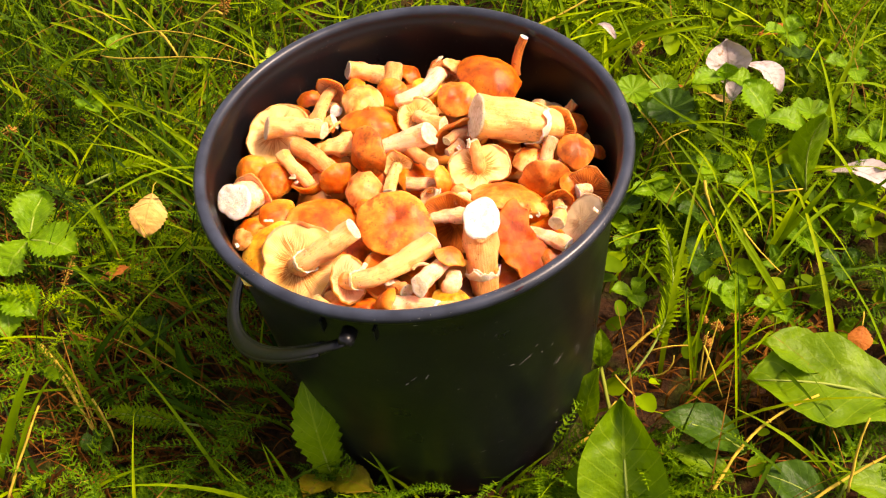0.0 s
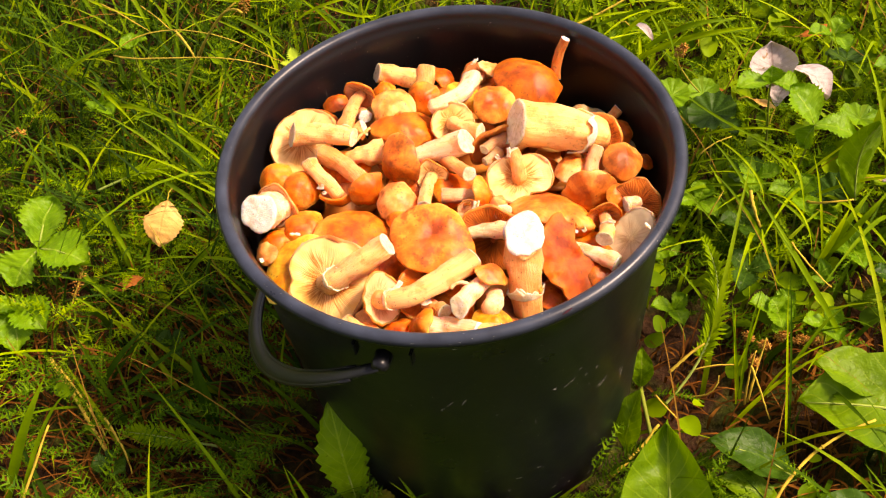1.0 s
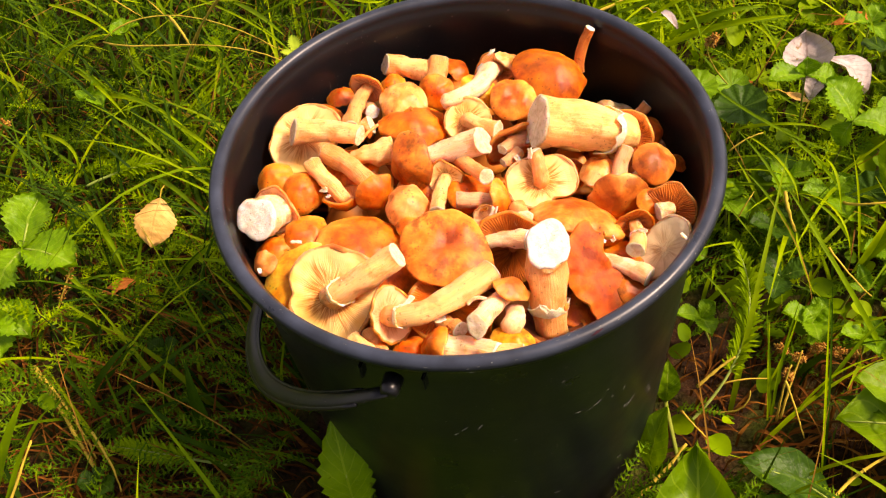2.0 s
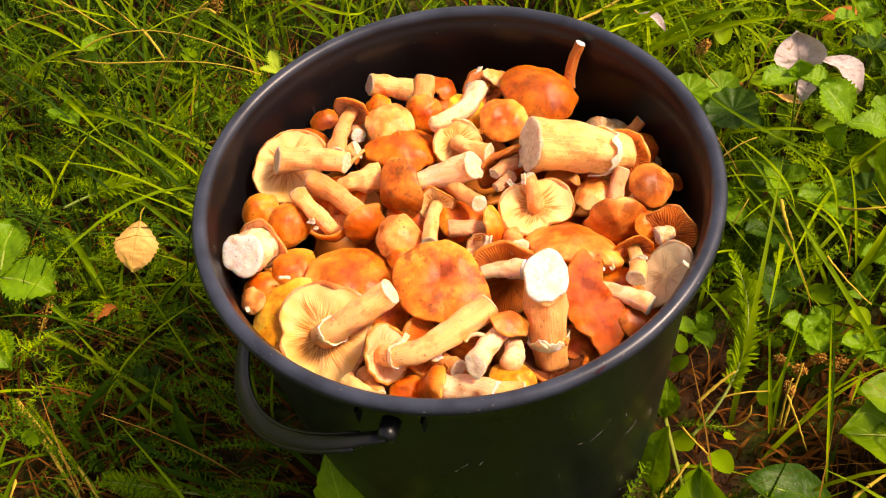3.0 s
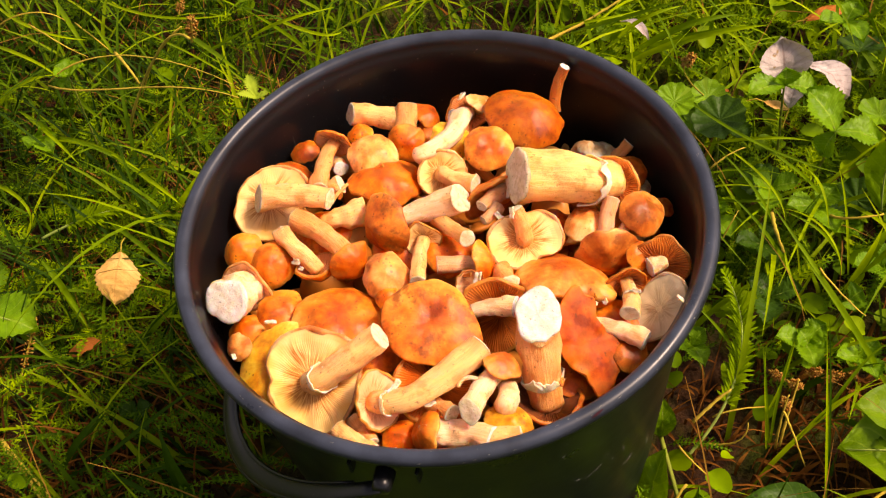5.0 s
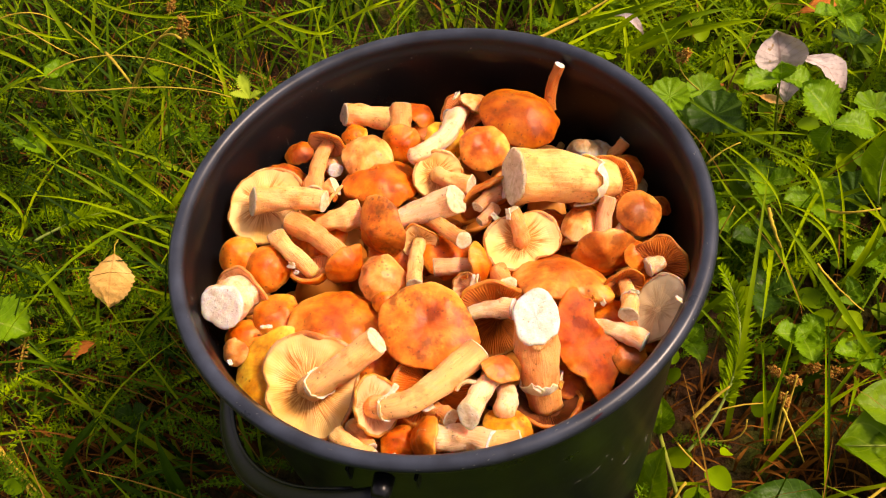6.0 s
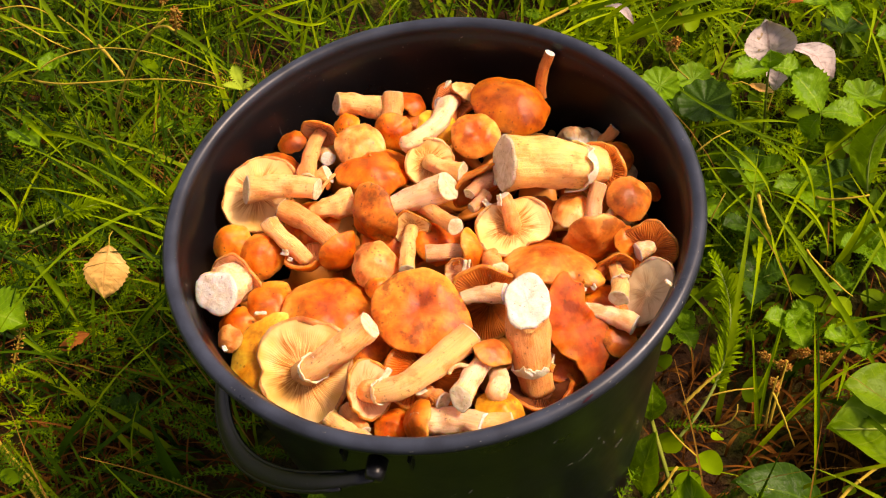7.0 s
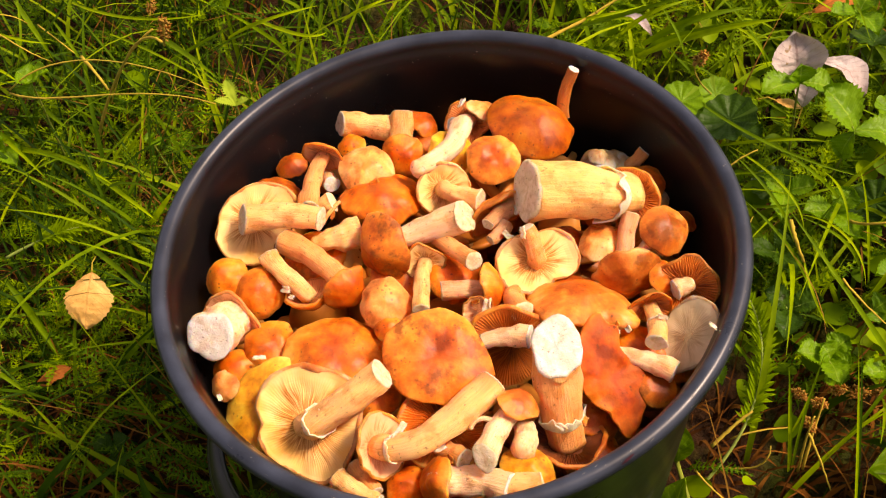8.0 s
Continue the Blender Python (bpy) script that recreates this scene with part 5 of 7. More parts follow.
broad_leaf(herb, (0.289, 0.138, 0.110), (0.273, 0.165, 0.130), 0.0345, tone='berry', cup=0.16, teeth=0.15)
broad_leaf(herb, (0.289, 0.138, 0.110), (0.282, 0.135, 0.090), 0.0213, tone='berry', cup=0.16, teeth=0.15)
broad_leaf(herb, (0.289, 0.138, 0.110), (0.320, 0.131, 0.100), 0.0285, tone='berry', cup=0.16, teeth=0.15)
herb = plant("strawberry_plant", (0.163, 0.078, 0.000), 'wild strawberry leaf with three toothed bright green leaflets', "plant", stalk=(0.163, 0.078, 0.050))
broad_leaf(herb, (0.163, 0.078, 0.050), (0.152, 0.067, 0.050), 0.0162, tone='berry', cup=0.16, teeth=0.15)
broad_leaf(herb, (0.163, 0.078, 0.050), (0.171, 0.070, 0.050), 0.0162, tone='berry', cup=0.16, teeth=0.15)
broad_leaf(herb, (0.163, 0.078, 0.050), (0.164, 0.085, 0.060), 0.0162, tone='berry', cup=0.16, teeth=0.15)
herb = plant("young_sprout", (-0.1169, 0.2146, 0.000), 'pale yellow-green sharply toothed sprout beside the bucket rim', "plant", stalk=(-0.1169, 0.2146, 0.1650))
broad_leaf(herb, (-0.1169, 0.2146, 0.1650), (-0.1213, 0.2337, 0.1720), 0.0105, tone='sprout', cup=0.10, teeth=0.36)
broad_leaf(herb, (-0.1169, 0.2146, 0.1650), (-0.1301, 0.2155, 0.1720), 0.0080, tone='sprout', cup=0.10, teeth=0.36)
broad_leaf(herb, (-0.1169, 0.2146, 0.1650), (-0.1070, 0.2156, 0.1680), 0.0075, tone='sprout', cup=0.10, teeth=0.36)
# the dark tone of this leaf includes the shade beside the bucket
herb = plant("strawberry_plant", (-0.241, 0.044, 0.000), 'three-part leaf, the bucket shade painted in as dull green', "plant", stalk=(-0.241, 0.044, 0.040))
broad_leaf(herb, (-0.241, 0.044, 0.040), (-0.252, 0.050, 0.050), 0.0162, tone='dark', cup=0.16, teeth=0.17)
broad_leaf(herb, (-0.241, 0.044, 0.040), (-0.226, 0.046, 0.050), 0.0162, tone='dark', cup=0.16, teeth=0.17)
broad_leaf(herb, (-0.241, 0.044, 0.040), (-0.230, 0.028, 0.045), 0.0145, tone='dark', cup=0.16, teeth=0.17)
herb = plant("strawberry_plant", (-0.281, -0.053, 0.000), 'small rounded clover-like leaf among moss', "plant", stalk=(-0.281, -0.053, 0.030))
broad_leaf(herb, (-0.281, -0.053, 0.030), (-0.295, -0.056, 0.035), 0.0179, tone='dark', cup=0.16, teeth=0.17)
broad_leaf(herb, (-0.281, -0.053, 0.030), (-0.274, -0.049, 0.040), 0.0179, tone='dark', cup=0.16, teeth=0.17)
broad_leaf(herb, (-0.281, -0.053, 0.030), (-0.267, -0.065, 0.035), 0.0178, tone='dark', cup=0.16, teeth=0.17)
herb = plant("strawberry_plant", (-0.200, 0.278, 0.000), 'small clover leaf with three round leaflets', "plant", stalk=(-0.200, 0.278, 0.080))
broad_leaf(herb, (-0.200, 0.278, 0.080), (-0.206, 0.279, 0.085), 0.0110, tone='berry', cup=0.16, teeth=0.15)
broad_leaf(herb, (-0.200, 0.278, 0.080), (-0.195, 0.276, 0.090), 0.0110, tone='berry', cup=0.16, teeth=0.15)
broad_leaf(herb, (-0.200, 0.278, 0.080), (-0.191, 0.267, 0.085), 0.0110, tone='berry', cup=0.16, teeth=0.15)
herb = plant("strawberry_plant", (-0.255, 0.285, 0.000), 'soft upright green herb leaf near the soil', "plant", stalk=(-0.255, 0.285, 0.050))
broad_leaf(herb, (-0.255, 0.285, 0.050), (-0.250, 0.286, 0.070), 0.0151, tone='dark', cup=0.16, teeth=0.17)
broad_leaf(herb, (-0.255, 0.285, 0.050), (-0.260, 0.274, 0.050), 0.0142, tone='dark', cup=0.16, teeth=0.17)
broad_leaf(herb, (-0.255, 0.285, 0.050), (-0.244, 0.276, 0.050), 0.0142, tone='dark', cup=0.16, teeth=0.17)
herb = plant("strawberry_plant", (-0.320, 0.310, 0.000), 'wild strawberry leaf with three toothed bright green leaflets', "plant", stalk=(-0.320, 0.310, 0.070))
broad_leaf(herb, (-0.320, 0.310, 0.070), (-0.327, 0.289, 0.080), 0.0197, tone='berry', cup=0.16, teeth=0.15)
broad_leaf(herb, (-0.320, 0.310, 0.070), (-0.304, 0.277, 0.080), 0.0218, tone='berry', cup=0.16, teeth=0.15)
broad_leaf(herb, (-0.320, 0.310, 0.070), (-0.314, 0.309, 0.085), 0.0165, tone='berry', cup=0.16, teeth=0.15)
herb = plant("strawberry_plant", (0.234, 0.003, 0.000), 'wild strawberry leaf with three toothed bright green leaflets', "plant", stalk=(0.234, 0.003, 0.050))
broad_leaf(herb, (0.234, 0.003, 0.050), (0.228, 0.013, 0.060), 0.0203, tone='berry', cup=0.16, teeth=0.15)
broad_leaf(herb, (0.234, 0.003, 0.050), (0.244, -0.003, 0.050), 0.0203, tone='berry', cup=0.16, teeth=0.15)
broad_leaf(herb, (0.234, 0.003, 0.050), (0.234, -0.009, 0.040), 0.0188, tone='berry', cup=0.16, teeth=0.15)
herb = plant("strawberry_plant", (0.270, 0.029, 0.000), 'wild strawberry leaf with three toothed bright green leaflets', "plant", stalk=(0.270, 0.029, 0.060))
broad_leaf(herb, (0.270, 0.029, 0.060), (0.279, 0.031, 0.065), 0.0197, tone='berry', cup=0.16, teeth=0.15)
broad_leaf(herb, (0.270, 0.029, 0.060), (0.269, 0.018, 0.060), 0.0180, tone='berry', cup=0.16, teeth=0.15)
herb = plant("strawberry_plant", (0.354, 0.092, 0.000), 'wild strawberry leaf with three toothed bright green leaflets', "plant", stalk=(0.354, 0.092, 0.050))
broad_leaf(herb, (0.354, 0.092, 0.050), (0.340, 0.099, 0.060), 0.0288, tone='berry', cup=0.16, teeth=0.15)
broad_leaf(herb, (0.354, 0.092, 0.050), (0.378, 0.092, 0.050), 0.0317, tone='berry', cup=0.16, teeth=0.15)
broad_leaf(herb, (0.354, 0.092, 0.050), (0.358, 0.069, 0.040), 0.0287, tone='berry', cup=0.16, teeth=0.15)
herb = plant("strawberry_plant", (-0.280, 0.323, 0.000), 'wild strawberry leaf with three toothed bright green leaflets', "plant", stalk=(-0.280, 0.323, 0.120))
broad_leaf(herb, (-0.280, 0.323, 0.120), (-0.288, 0.328, 0.130), 0.0210, tone='berry', cup=0.16, teeth=0.15)
broad_leaf(herb, (-0.280, 0.323, 0.120), (-0.262, 0.321, 0.130), 0.0209, tone='berry', cup=0.16, teeth=0.15)
broad_leaf(herb, (-0.280, 0.323, 0.120), (-0.284, 0.318, 0.110), 0.0211, tone='berry', cup=0.16, teeth=0.15)
herb = plant("strawberry_plant", (0.224, 0.095, 0.000), 'wild strawberry leaf with three toothed bright green leaflets', "plant", stalk=(0.224, 0.095, 0.050))
broad_leaf(herb, (0.224, 0.095, 0.050), (0.216, 0.098, 0.055), 0.0192, tone='berry', cup=0.16, teeth=0.15)
broad_leaf(herb, (0.224, 0.095, 0.050), (0.232, 0.088, 0.050), 0.0192, tone='berry', cup=0.16, teeth=0.15)
broad_leaf(herb, (0.224, 0.095, 0.050), (0.220, 0.085, 0.050), 0.0167, tone='berry', cup=0.16, teeth=0.15)
herb = plant("strawberry_plant", (0.208, 0.217, 0.000), 'wild strawberry leaf with three toothed bright green leaflets', "plant", stalk=(0.208, 0.217, 0.070))
broad_leaf(herb, (0.208, 0.217, 0.070), (0.231, 0.215, 0.080), 0.0226, tone='berry', cup=0.16, teeth=0.15)
broad_leaf(herb, (0.208, 0.217, 0.070), (0.189, 0.227, 0.080), 0.0227, tone='berry', cup=0.16, teeth=0.15)
broad_leaf(herb, (0.208, 0.217, 0.070), (0.197, 0.181, 0.080), 0.0223, tone='berry', cup=0.16, teeth=0.15)
herb = plant("strawberry_plant", (0.235, 0.204, 0.000), 'three-part toothed dark green herb leaf in the grass', "plant", stalk=(0.235, 0.204, 0.060))
broad_leaf(herb, (0.235, 0.204, 0.060), (0.246, 0.215, 0.070), 0.0206, tone='dark', cup=0.16, teeth=0.17)
broad_leaf(herb, (0.235, 0.204, 0.060), (0.209, 0.197, 0.070), 0.0205, tone='dark', cup=0.16, teeth=0.17)
broad_leaf(herb, (0.235, 0.204, 0.060), (0.240, 0.172, 0.070), 0.0203, tone='dark', cup=0.16, teeth=0.17)
herb = plant("strawberry_plant", (0.275, 0.109, 0.000), 'wild strawberry leaf with three toothed bright green leaflets', "plant", stalk=(0.275, 0.109, 0.060))
broad_leaf(herb, (0.275, 0.109, 0.060), (0.290, 0.119, 0.070), 0.0222, tone='berry', cup=0.16, teeth=0.15)
broad_leaf(herb, (0.275, 0.109, 0.060), (0.248, 0.108, 0.070), 0.0221, tone='berry', cup=0.16, teeth=0.15)
broad_leaf(herb, (0.275, 0.109, 0.060), (0.275, 0.077, 0.070), 0.0219, tone='berry', cup=0.16, teeth=0.15)
herb = plant("strawberry_plant", (0.199, 0.124, 0.000), 'wild strawberry leaf with three toothed bright green leaflets', "plant", stalk=(0.199, 0.124, 0.050))
broad_leaf(herb, (0.199, 0.124, 0.050), (0.208, 0.137, 0.060), 0.0217, tone='berry', cup=0.16, teeth=0.15)
broad_leaf(herb, (0.199, 0.124, 0.050), (0.172, 0.116, 0.060), 0.0216, tone='berry', cup=0.16, teeth=0.15)
broad_leaf(herb, (0.199, 0.124, 0.050), (0.207, 0.094, 0.060), 0.0214, tone='berry', cup=0.16, teeth=0.15)
herb = plant("strawberry_plant", (0.221, 0.047, 0.000), 'three-part toothed dark green herb leaf in the grass', "plant", stalk=(0.221, 0.047, 0.050))
broad_leaf(herb, (0.221, 0.047, 0.050), (0.242, 0.043, 0.060), 0.0214, tone='dark', cup=0.16, teeth=0.17)
broad_leaf(herb, (0.221, 0.047, 0.050), (0.206, 0.059, 0.060), 0.0215, tone='dark', cup=0.16, teeth=0.17)
broad_leaf(herb, (0.221, 0.047, 0.050), (0.206, 0.019, 0.060), 0.0212, tone='dark', cup=0.16, teeth=0.17)
herb = plant("strawberry_plant", (0.344, 0.263, 0.000), 'wild strawberry leaf with three toothed bright green leaflets', "plant", stalk=(0.344, 0.263, 0.090))
broad_leaf(herb, (0.344, 0.263, 0.090), (0.357, 0.273, 0.100), 0.0208, tone='berry', cup=0.16, teeth=0.15)
broad_leaf(herb, (0.344, 0.263, 0.090), (0.318, 0.257, 0.100), 0.0207, tone='berry', cup=0.16, teeth=0.15)
broad_leaf(herb, (0.344, 0.263, 0.090), (0.344, 0.227, 0.100), 0.0205, tone='berry', cup=0.16, teeth=0.15)
herb = plant("strawberry_plant", (0.232, 0.007, 0.000), 'wild strawberry leaf with three toothed bright green leaflets', "plant", stalk=(0.232, 0.007, 0.050))
broad_leaf(herb, (0.232, 0.007, 0.050), (0.248, 0.013, 0.060), 0.0199, tone='berry', cup=0.16, teeth=0.15)
broad_leaf(herb, (0.232, 0.007, 0.050), (0.210, 0.009, 0.060), 0.0199, tone='berry', cup=0.16, teeth=0.15)
broad_leaf(herb, (0.232, 0.007, 0.050), (0.229, -0.020, 0.060), 0.0197, tone='berry', cup=0.16, teeth=0.15)
herb = plant("strawberry_plant", (0.266, -0.012, 0.000), 'wild strawberry leaf with three toothed bright green leaflets', "plant", stalk=(0.266, -0.012, 0.050))
broad_leaf(herb, (0.266, -0.012, 0.050), (0.277, -0.005, 0.060), 0.0179, tone='berry', cup=0.16, teeth=0.15)
broad_leaf(herb, (0.266, -0.012, 0.050), (0.244, -0.014, 0.060), 0.0178, tone='berry', cup=0.16, teeth=0.15)
broad_leaf(herb, (0.266, -0.012, 0.050), (0.265, -0.036, 0.060), 0.0177, tone='berry', cup=0.16, teeth=0.15)
herb = plant("strawberry_plant", (0.229, 0.093, 0.000), 'three-part toothed dark green herb leaf in the grass', "plant", stalk=(0.229, 0.093, 0.050))
broad_leaf(herb, (0.229, 0.093, 0.050), (0.242, 0.101, 0.060), 0.0193, tone='dark', cup=0.16, teeth=0.17)
broad_leaf(herb, (0.229, 0.093, 0.050), (0.206, 0.091, 0.060), 0.0192, tone='dark', cup=0.16, teeth=0.17)
broad_leaf(herb, (0.229, 0.093, 0.050), (0.230, 0.064, 0.060), 0.0190, tone='dark', cup=0.16, teeth=0.17)
herb = plant("strawberry_plant", (0.390, 0.219, 0.000), 'wild strawberry leaf with three toothed bright green leaflets', "plant", stalk=(0.390, 0.219, 0.080))
broad_leaf(herb, (0.390, 0.219, 0.080), (0.405, 0.226, 0.090), 0.0214, tone='berry', cup=0.16, teeth=0.15)
broad_leaf(herb, (0.390, 0.219, 0.080), (0.364, 0.218, 0.090), 0.0213, tone='berry', cup=0.16, teeth=0.15)
broad_leaf(herb, (0.390, 0.219, 0.080), (0.384, 0.183, 0.090), 0.0211, tone='berry', cup=0.16, teeth=0.15)
herb = plant("strawberry_plant", (0.305, 0.056, 0.000), 'wild strawberry leaf with three toothed bright green leaflets', "plant", stalk=(0.305, 0.056, 0.050))
broad_leaf(herb, (0.305, 0.056, 0.050), (0.319, 0.065, 0.060), 0.0206, tone='berry', cup=0.16, teeth=0.15)
broad_leaf(herb, (0.305, 0.056, 0.050), (0.280, 0.054, 0.060), 0.0206, tone='berry', cup=0.16, teeth=0.15)
broad_leaf(herb, (0.305, 0.056, 0.050), (0.304, 0.027, 0.060), 0.0204, tone='berry', cup=0.16, teeth=0.15)
herb = plant("strawberry_plant", (0.327, 0.022, 0.000), 'three-part toothed dark green herb leaf in the grass', "plant", stalk=(0.327, 0.022, 0.050))
broad_leaf(herb, (0.327, 0.022, 0.050), (0.343, 0.024, 0.060), 0.0182, tone='dark', cup=0.16, teeth=0.17)
broad_leaf(herb, (0.327, 0.022, 0.050), (0.308, 0.026, 0.060), 0.0183, tone='dark', cup=0.16, teeth=0.17)
broad_leaf(herb, (0.327, 0.022, 0.050), (0.318, -0.004, 0.060), 0.0181, tone='dark', cup=0.16, teeth=0.17)
herb = plant("strawberry_plant", (0.247, 0.134, 0.000), 'wild strawberry leaf with three toothed bright green leaflets', "plant", stalk=(0.247, 0.134, 0.060))
broad_leaf(herb, (0.247, 0.134, 0.060), (0.267, 0.128, 0.070), 0.0205, tone='berry', cup=0.16, teeth=0.15)
broad_leaf(herb, (0.247, 0.134, 0.060), (0.233, 0.145, 0.070), 0.0207, tone='berry', cup=0.16, teeth=0.15)
broad_leaf(herb, (0.247, 0.134, 0.060), (0.232, 0.104, 0.070), 0.0204, tone='berry', cup=0.16, teeth=0.15)
herb = plant("strawberry_plant", (0.186, 0.195, 0.000), 'three-part toothed dark green herb leaf in the grass', "plant", stalk=(0.186, 0.195, 0.070))
broad_leaf(herb, (0.186, 0.195, 0.070), (0.197, 0.205, 0.080), 0.0203, tone='dark', cup=0.16, teeth=0.17)
broad_leaf(herb, (0.186, 0.195, 0.070), (0.161, 0.188, 0.080), 0.0202, tone='dark', cup=0.16, teeth=0.17)
broad_leaf(herb, (0.186, 0.195, 0.070), (0.192, 0.163, 0.080), 0.0201, tone='dark', cup=0.16, teeth=0.17)
herb = plant("strawberry_plant", (0.390, 0.145, 0.000), 'wild strawberry leaf with three toothed bright green leaflets', "plant", stalk=(0.390, 0.145, 0.060))
broad_leaf(herb, (0.390, 0.145, 0.060), (0.403, 0.156, 0.070), 0.0217, tone='berry', cup=0.16, teeth=0.15)
broad_leaf(herb, (0.390, 0.145, 0.060), (0.362, 0.141, 0.070), 0.0216, tone='berry', cup=0.16, teeth=0.15)
broad_leaf(herb, (0.390, 0.145, 0.060), (0.389, 0.112, 0.070), 0.0214, tone='berry', cup=0.16, teeth=0.15)
herb = plant("strawberry_plant", (0.159, 0.025, 0.000), 'wild strawberry leaf with three toothed bright green leaflets', "plant", stalk=(0.159, 0.025, 0.040))
broad_leaf(herb, (0.159, 0.025, 0.040), (0.170, 0.031, 0.050), 0.0167, tone='berry', cup=0.16, teeth=0.15)
broad_leaf(herb, (0.159, 0.025, 0.040), (0.139, 0.023, 0.050), 0.0167, tone='berry', cup=0.16, teeth=0.15)
broad_leaf(herb, (0.159, 0.025, 0.040), (0.161, 0.001, 0.050), 0.0165, tone='berry', cup=0.16, teeth=0.15)
scalloped_leaf((0.220, 0.185, 0.090), 0.0197, 'dark')
scalloped_leaf((0.189, 0.202, 0.100), 0.0146, 'berry')
scalloped_leaf((0.218, 0.210, 0.090), 0.0139, 'berry')
scalloped_leaf((0.309, 0.118, 0.050), 0.0187, 'dark')
scalloped_leaf((0.246, 0.150, 0.050), 0.0156, 'dark')
scalloped_leaf((0.295, 0.105, 0.040), 0.0144, 'berry')
scalloped_leaf((0.169, 0.113, 0.050), 0.0127, 'dark')
scalloped_leaf((0.345, 0.178, 0.070), 0.0174, 'berry')
scalloped_leaf((0.351, 0.242, 0.080), 0.0180, 'dark')
fallen_leaf((-0.241, 0.159, 0.088), (-0.251, 0.125, 0.070), 0.0350, tone='birch', label='yellow fallen birch leaf lying on feathery greens')
fallen_leaf((0.273, 0.201, 0.095), (0.273, 0.222, 0.130), 0.0390, tone='pale', label='pale greyish dried leaf curled in the grass')
fallen_leaf((0.287, 0.203, 0.115), (0.310, 0.174, 0.100), 0.0260, tone='pale', label='pinkish pale dried leaf curled in the grass')
fallen_leaf((0.273, 0.184, 0.090), (0.282, 0.196, 0.100), 0.0171, tone='pale', label='small pale dried leaf under the strawberry leaves')
fallen_leaf((0.321, -0.044, 0.060), (0.314, -0.062, 0.050), 0.0198, tone='rust', label='orange fallen leaf caught on grass')
fallen_leaf((0.219, 0.223, 0.080), (0.239, 0.222, 0.080), 0.0098, tone='rust', label='small orange fallen leaf under green leaves')
fallen_leaf((0.257, 0.195, 0.090), (0.275, 0.188, 0.085), 0.0112, tone='birch', label='small yellow fallen leaf in the grass')
fallen_leaf((-0.294, 0.105, 0.045), (-0.266, 0.106, 0.055), 0.0168, tone='rust', label='crumpled rust-red fallen leaf on the soil')
fallen_leaf((-0.284, -0.085, 0.030), (-0.268, -0.082, 0.030), 0.0132, tone='rust', label='dull red fallen leaf in the moss')
fallen_leaf((0.170, 0.297, 0.100), (0.186, 0.269, 0.100), 0.0091, tone='pale', label='small bleached dead leaf in the grass')
pinnate_leaf(((0.136, -0.049, 0.020), (0.177, -0.029, 0.050), (0.198, 0.007, 0.080), (0.180, 0.046, 0.100)))
pinnate_leaf(((-0.182, -0.047, 0.020), (-0.224, -0.043, 0.035), (-0.247, -0.034, 0.035), (-0.278, -0.025, 0.030)))
pinnate_leaf(((-0.321, 0.217, 0.050), (-0.294, 0.220, 0.060), (-0.273, 0.220, 0.065), (-0.250, 0.226, 0.060)))
dry_stalk(((0.142, -0.038, 0.050), (0.151, -0.035, 0.060), (0.160, -0.031, 0.065), (0.168, -0.029, 0.070)), 0.0012, 'short bleached twig lying by the bucket')
dry_stalk(((0.086, 0.225, 0.160), (0.107, 0.224, 0.165), (0.130, 0.231, 0.170), (0.156, 0.237, 0.180)), 0.0012, 'long pale dry stalk behind the bucket')
dry_stalk(((-0.341, 0.044, 0.040), (-0.321, 0.018, 0.050), (-0.304, -0.011, 0.040), (-0.289, -0.038, 0.020)), 0.0021, 'thick broken brown dead stem')
dry_stalk(((-0.347, -0.094, 0.030), (-0.335, -0.079, 0.050), (-0.321, -0.063, 0.070), (-0.312, -0.044, 0.080)), 0.0011, 'single pale straw leaning over moss')
dry_stalk(((0.246, -0.174, 0.040), (0.270, -0.164, 0.050), (0.290, -0.159, 0.060), (0.313, -0.154, 0.070)), 0.0012, 'reddish brown dead stem')
dry_stalk(((0.272, -0.173, 0.050), (0.276, -0.159, 0.080), (0.280, -0.153, 0.100), (0.286, -0.145, 0.100)), 0.0010, 'yellow-brown stubby dead stalk')
dry_stalk(((-0.296, 0.320, 0.120), (-0.260, 0.319, 0.150), (-0.202, 0.300, 0.160), (-0.143, 0.271, 0.130)), 0.0006, 'thin arching yellow straw above the grass')
dry_stalk(((-0.320, 0.396, 0.120), (-0.287, 0.342, 0.150), (-0.265, 0.309, 0.160), (-0.260, 0.330, 0.130)), 0.0006, 'thin yellow dry grass stalk')
dry_stalk(((-0.296, 0.316, 0.120), (-0.247, 0.258, 0.150), (-0.188, 0.264, 0.160), (-0.138, 0.255, 0.130)), 0.0007, 'thin yellow straw bent sideways')
dry_stalk(((-0.267, 0.334, 0.020), (-0.240, 0.312, 0.080), (-0.197, 0.282, 0.170), (-0.162, 0.264, 0.200)), 0.0012, 'brown dead flower stem with bent top')
dry_stalk(((0.181, -0.156, 0.030), (0.203, -0.133, 0.050), (0.221, -0.109, 0.050), (0.268, -0.106, 0.070)), 0.0013, 'greenish yellow leaning plant stalk')
dry_stalk(((0.088, -0.102, 0.020), (0.102, -0.097, 0.030), (0.114, -0.090, 0.040), (0.126, -0.080, 0.050)), 0.0015, 'brown woody dead stem against the bucket')
dry_stalk(((-0.017, -0.108, 0.020), (-0.008, -0.112, 0.030), (-0.001, -0.114, 0.035), (0.006, -0.116, 0.040)), 0.0009, 'thin straw at the foot of the bucket')
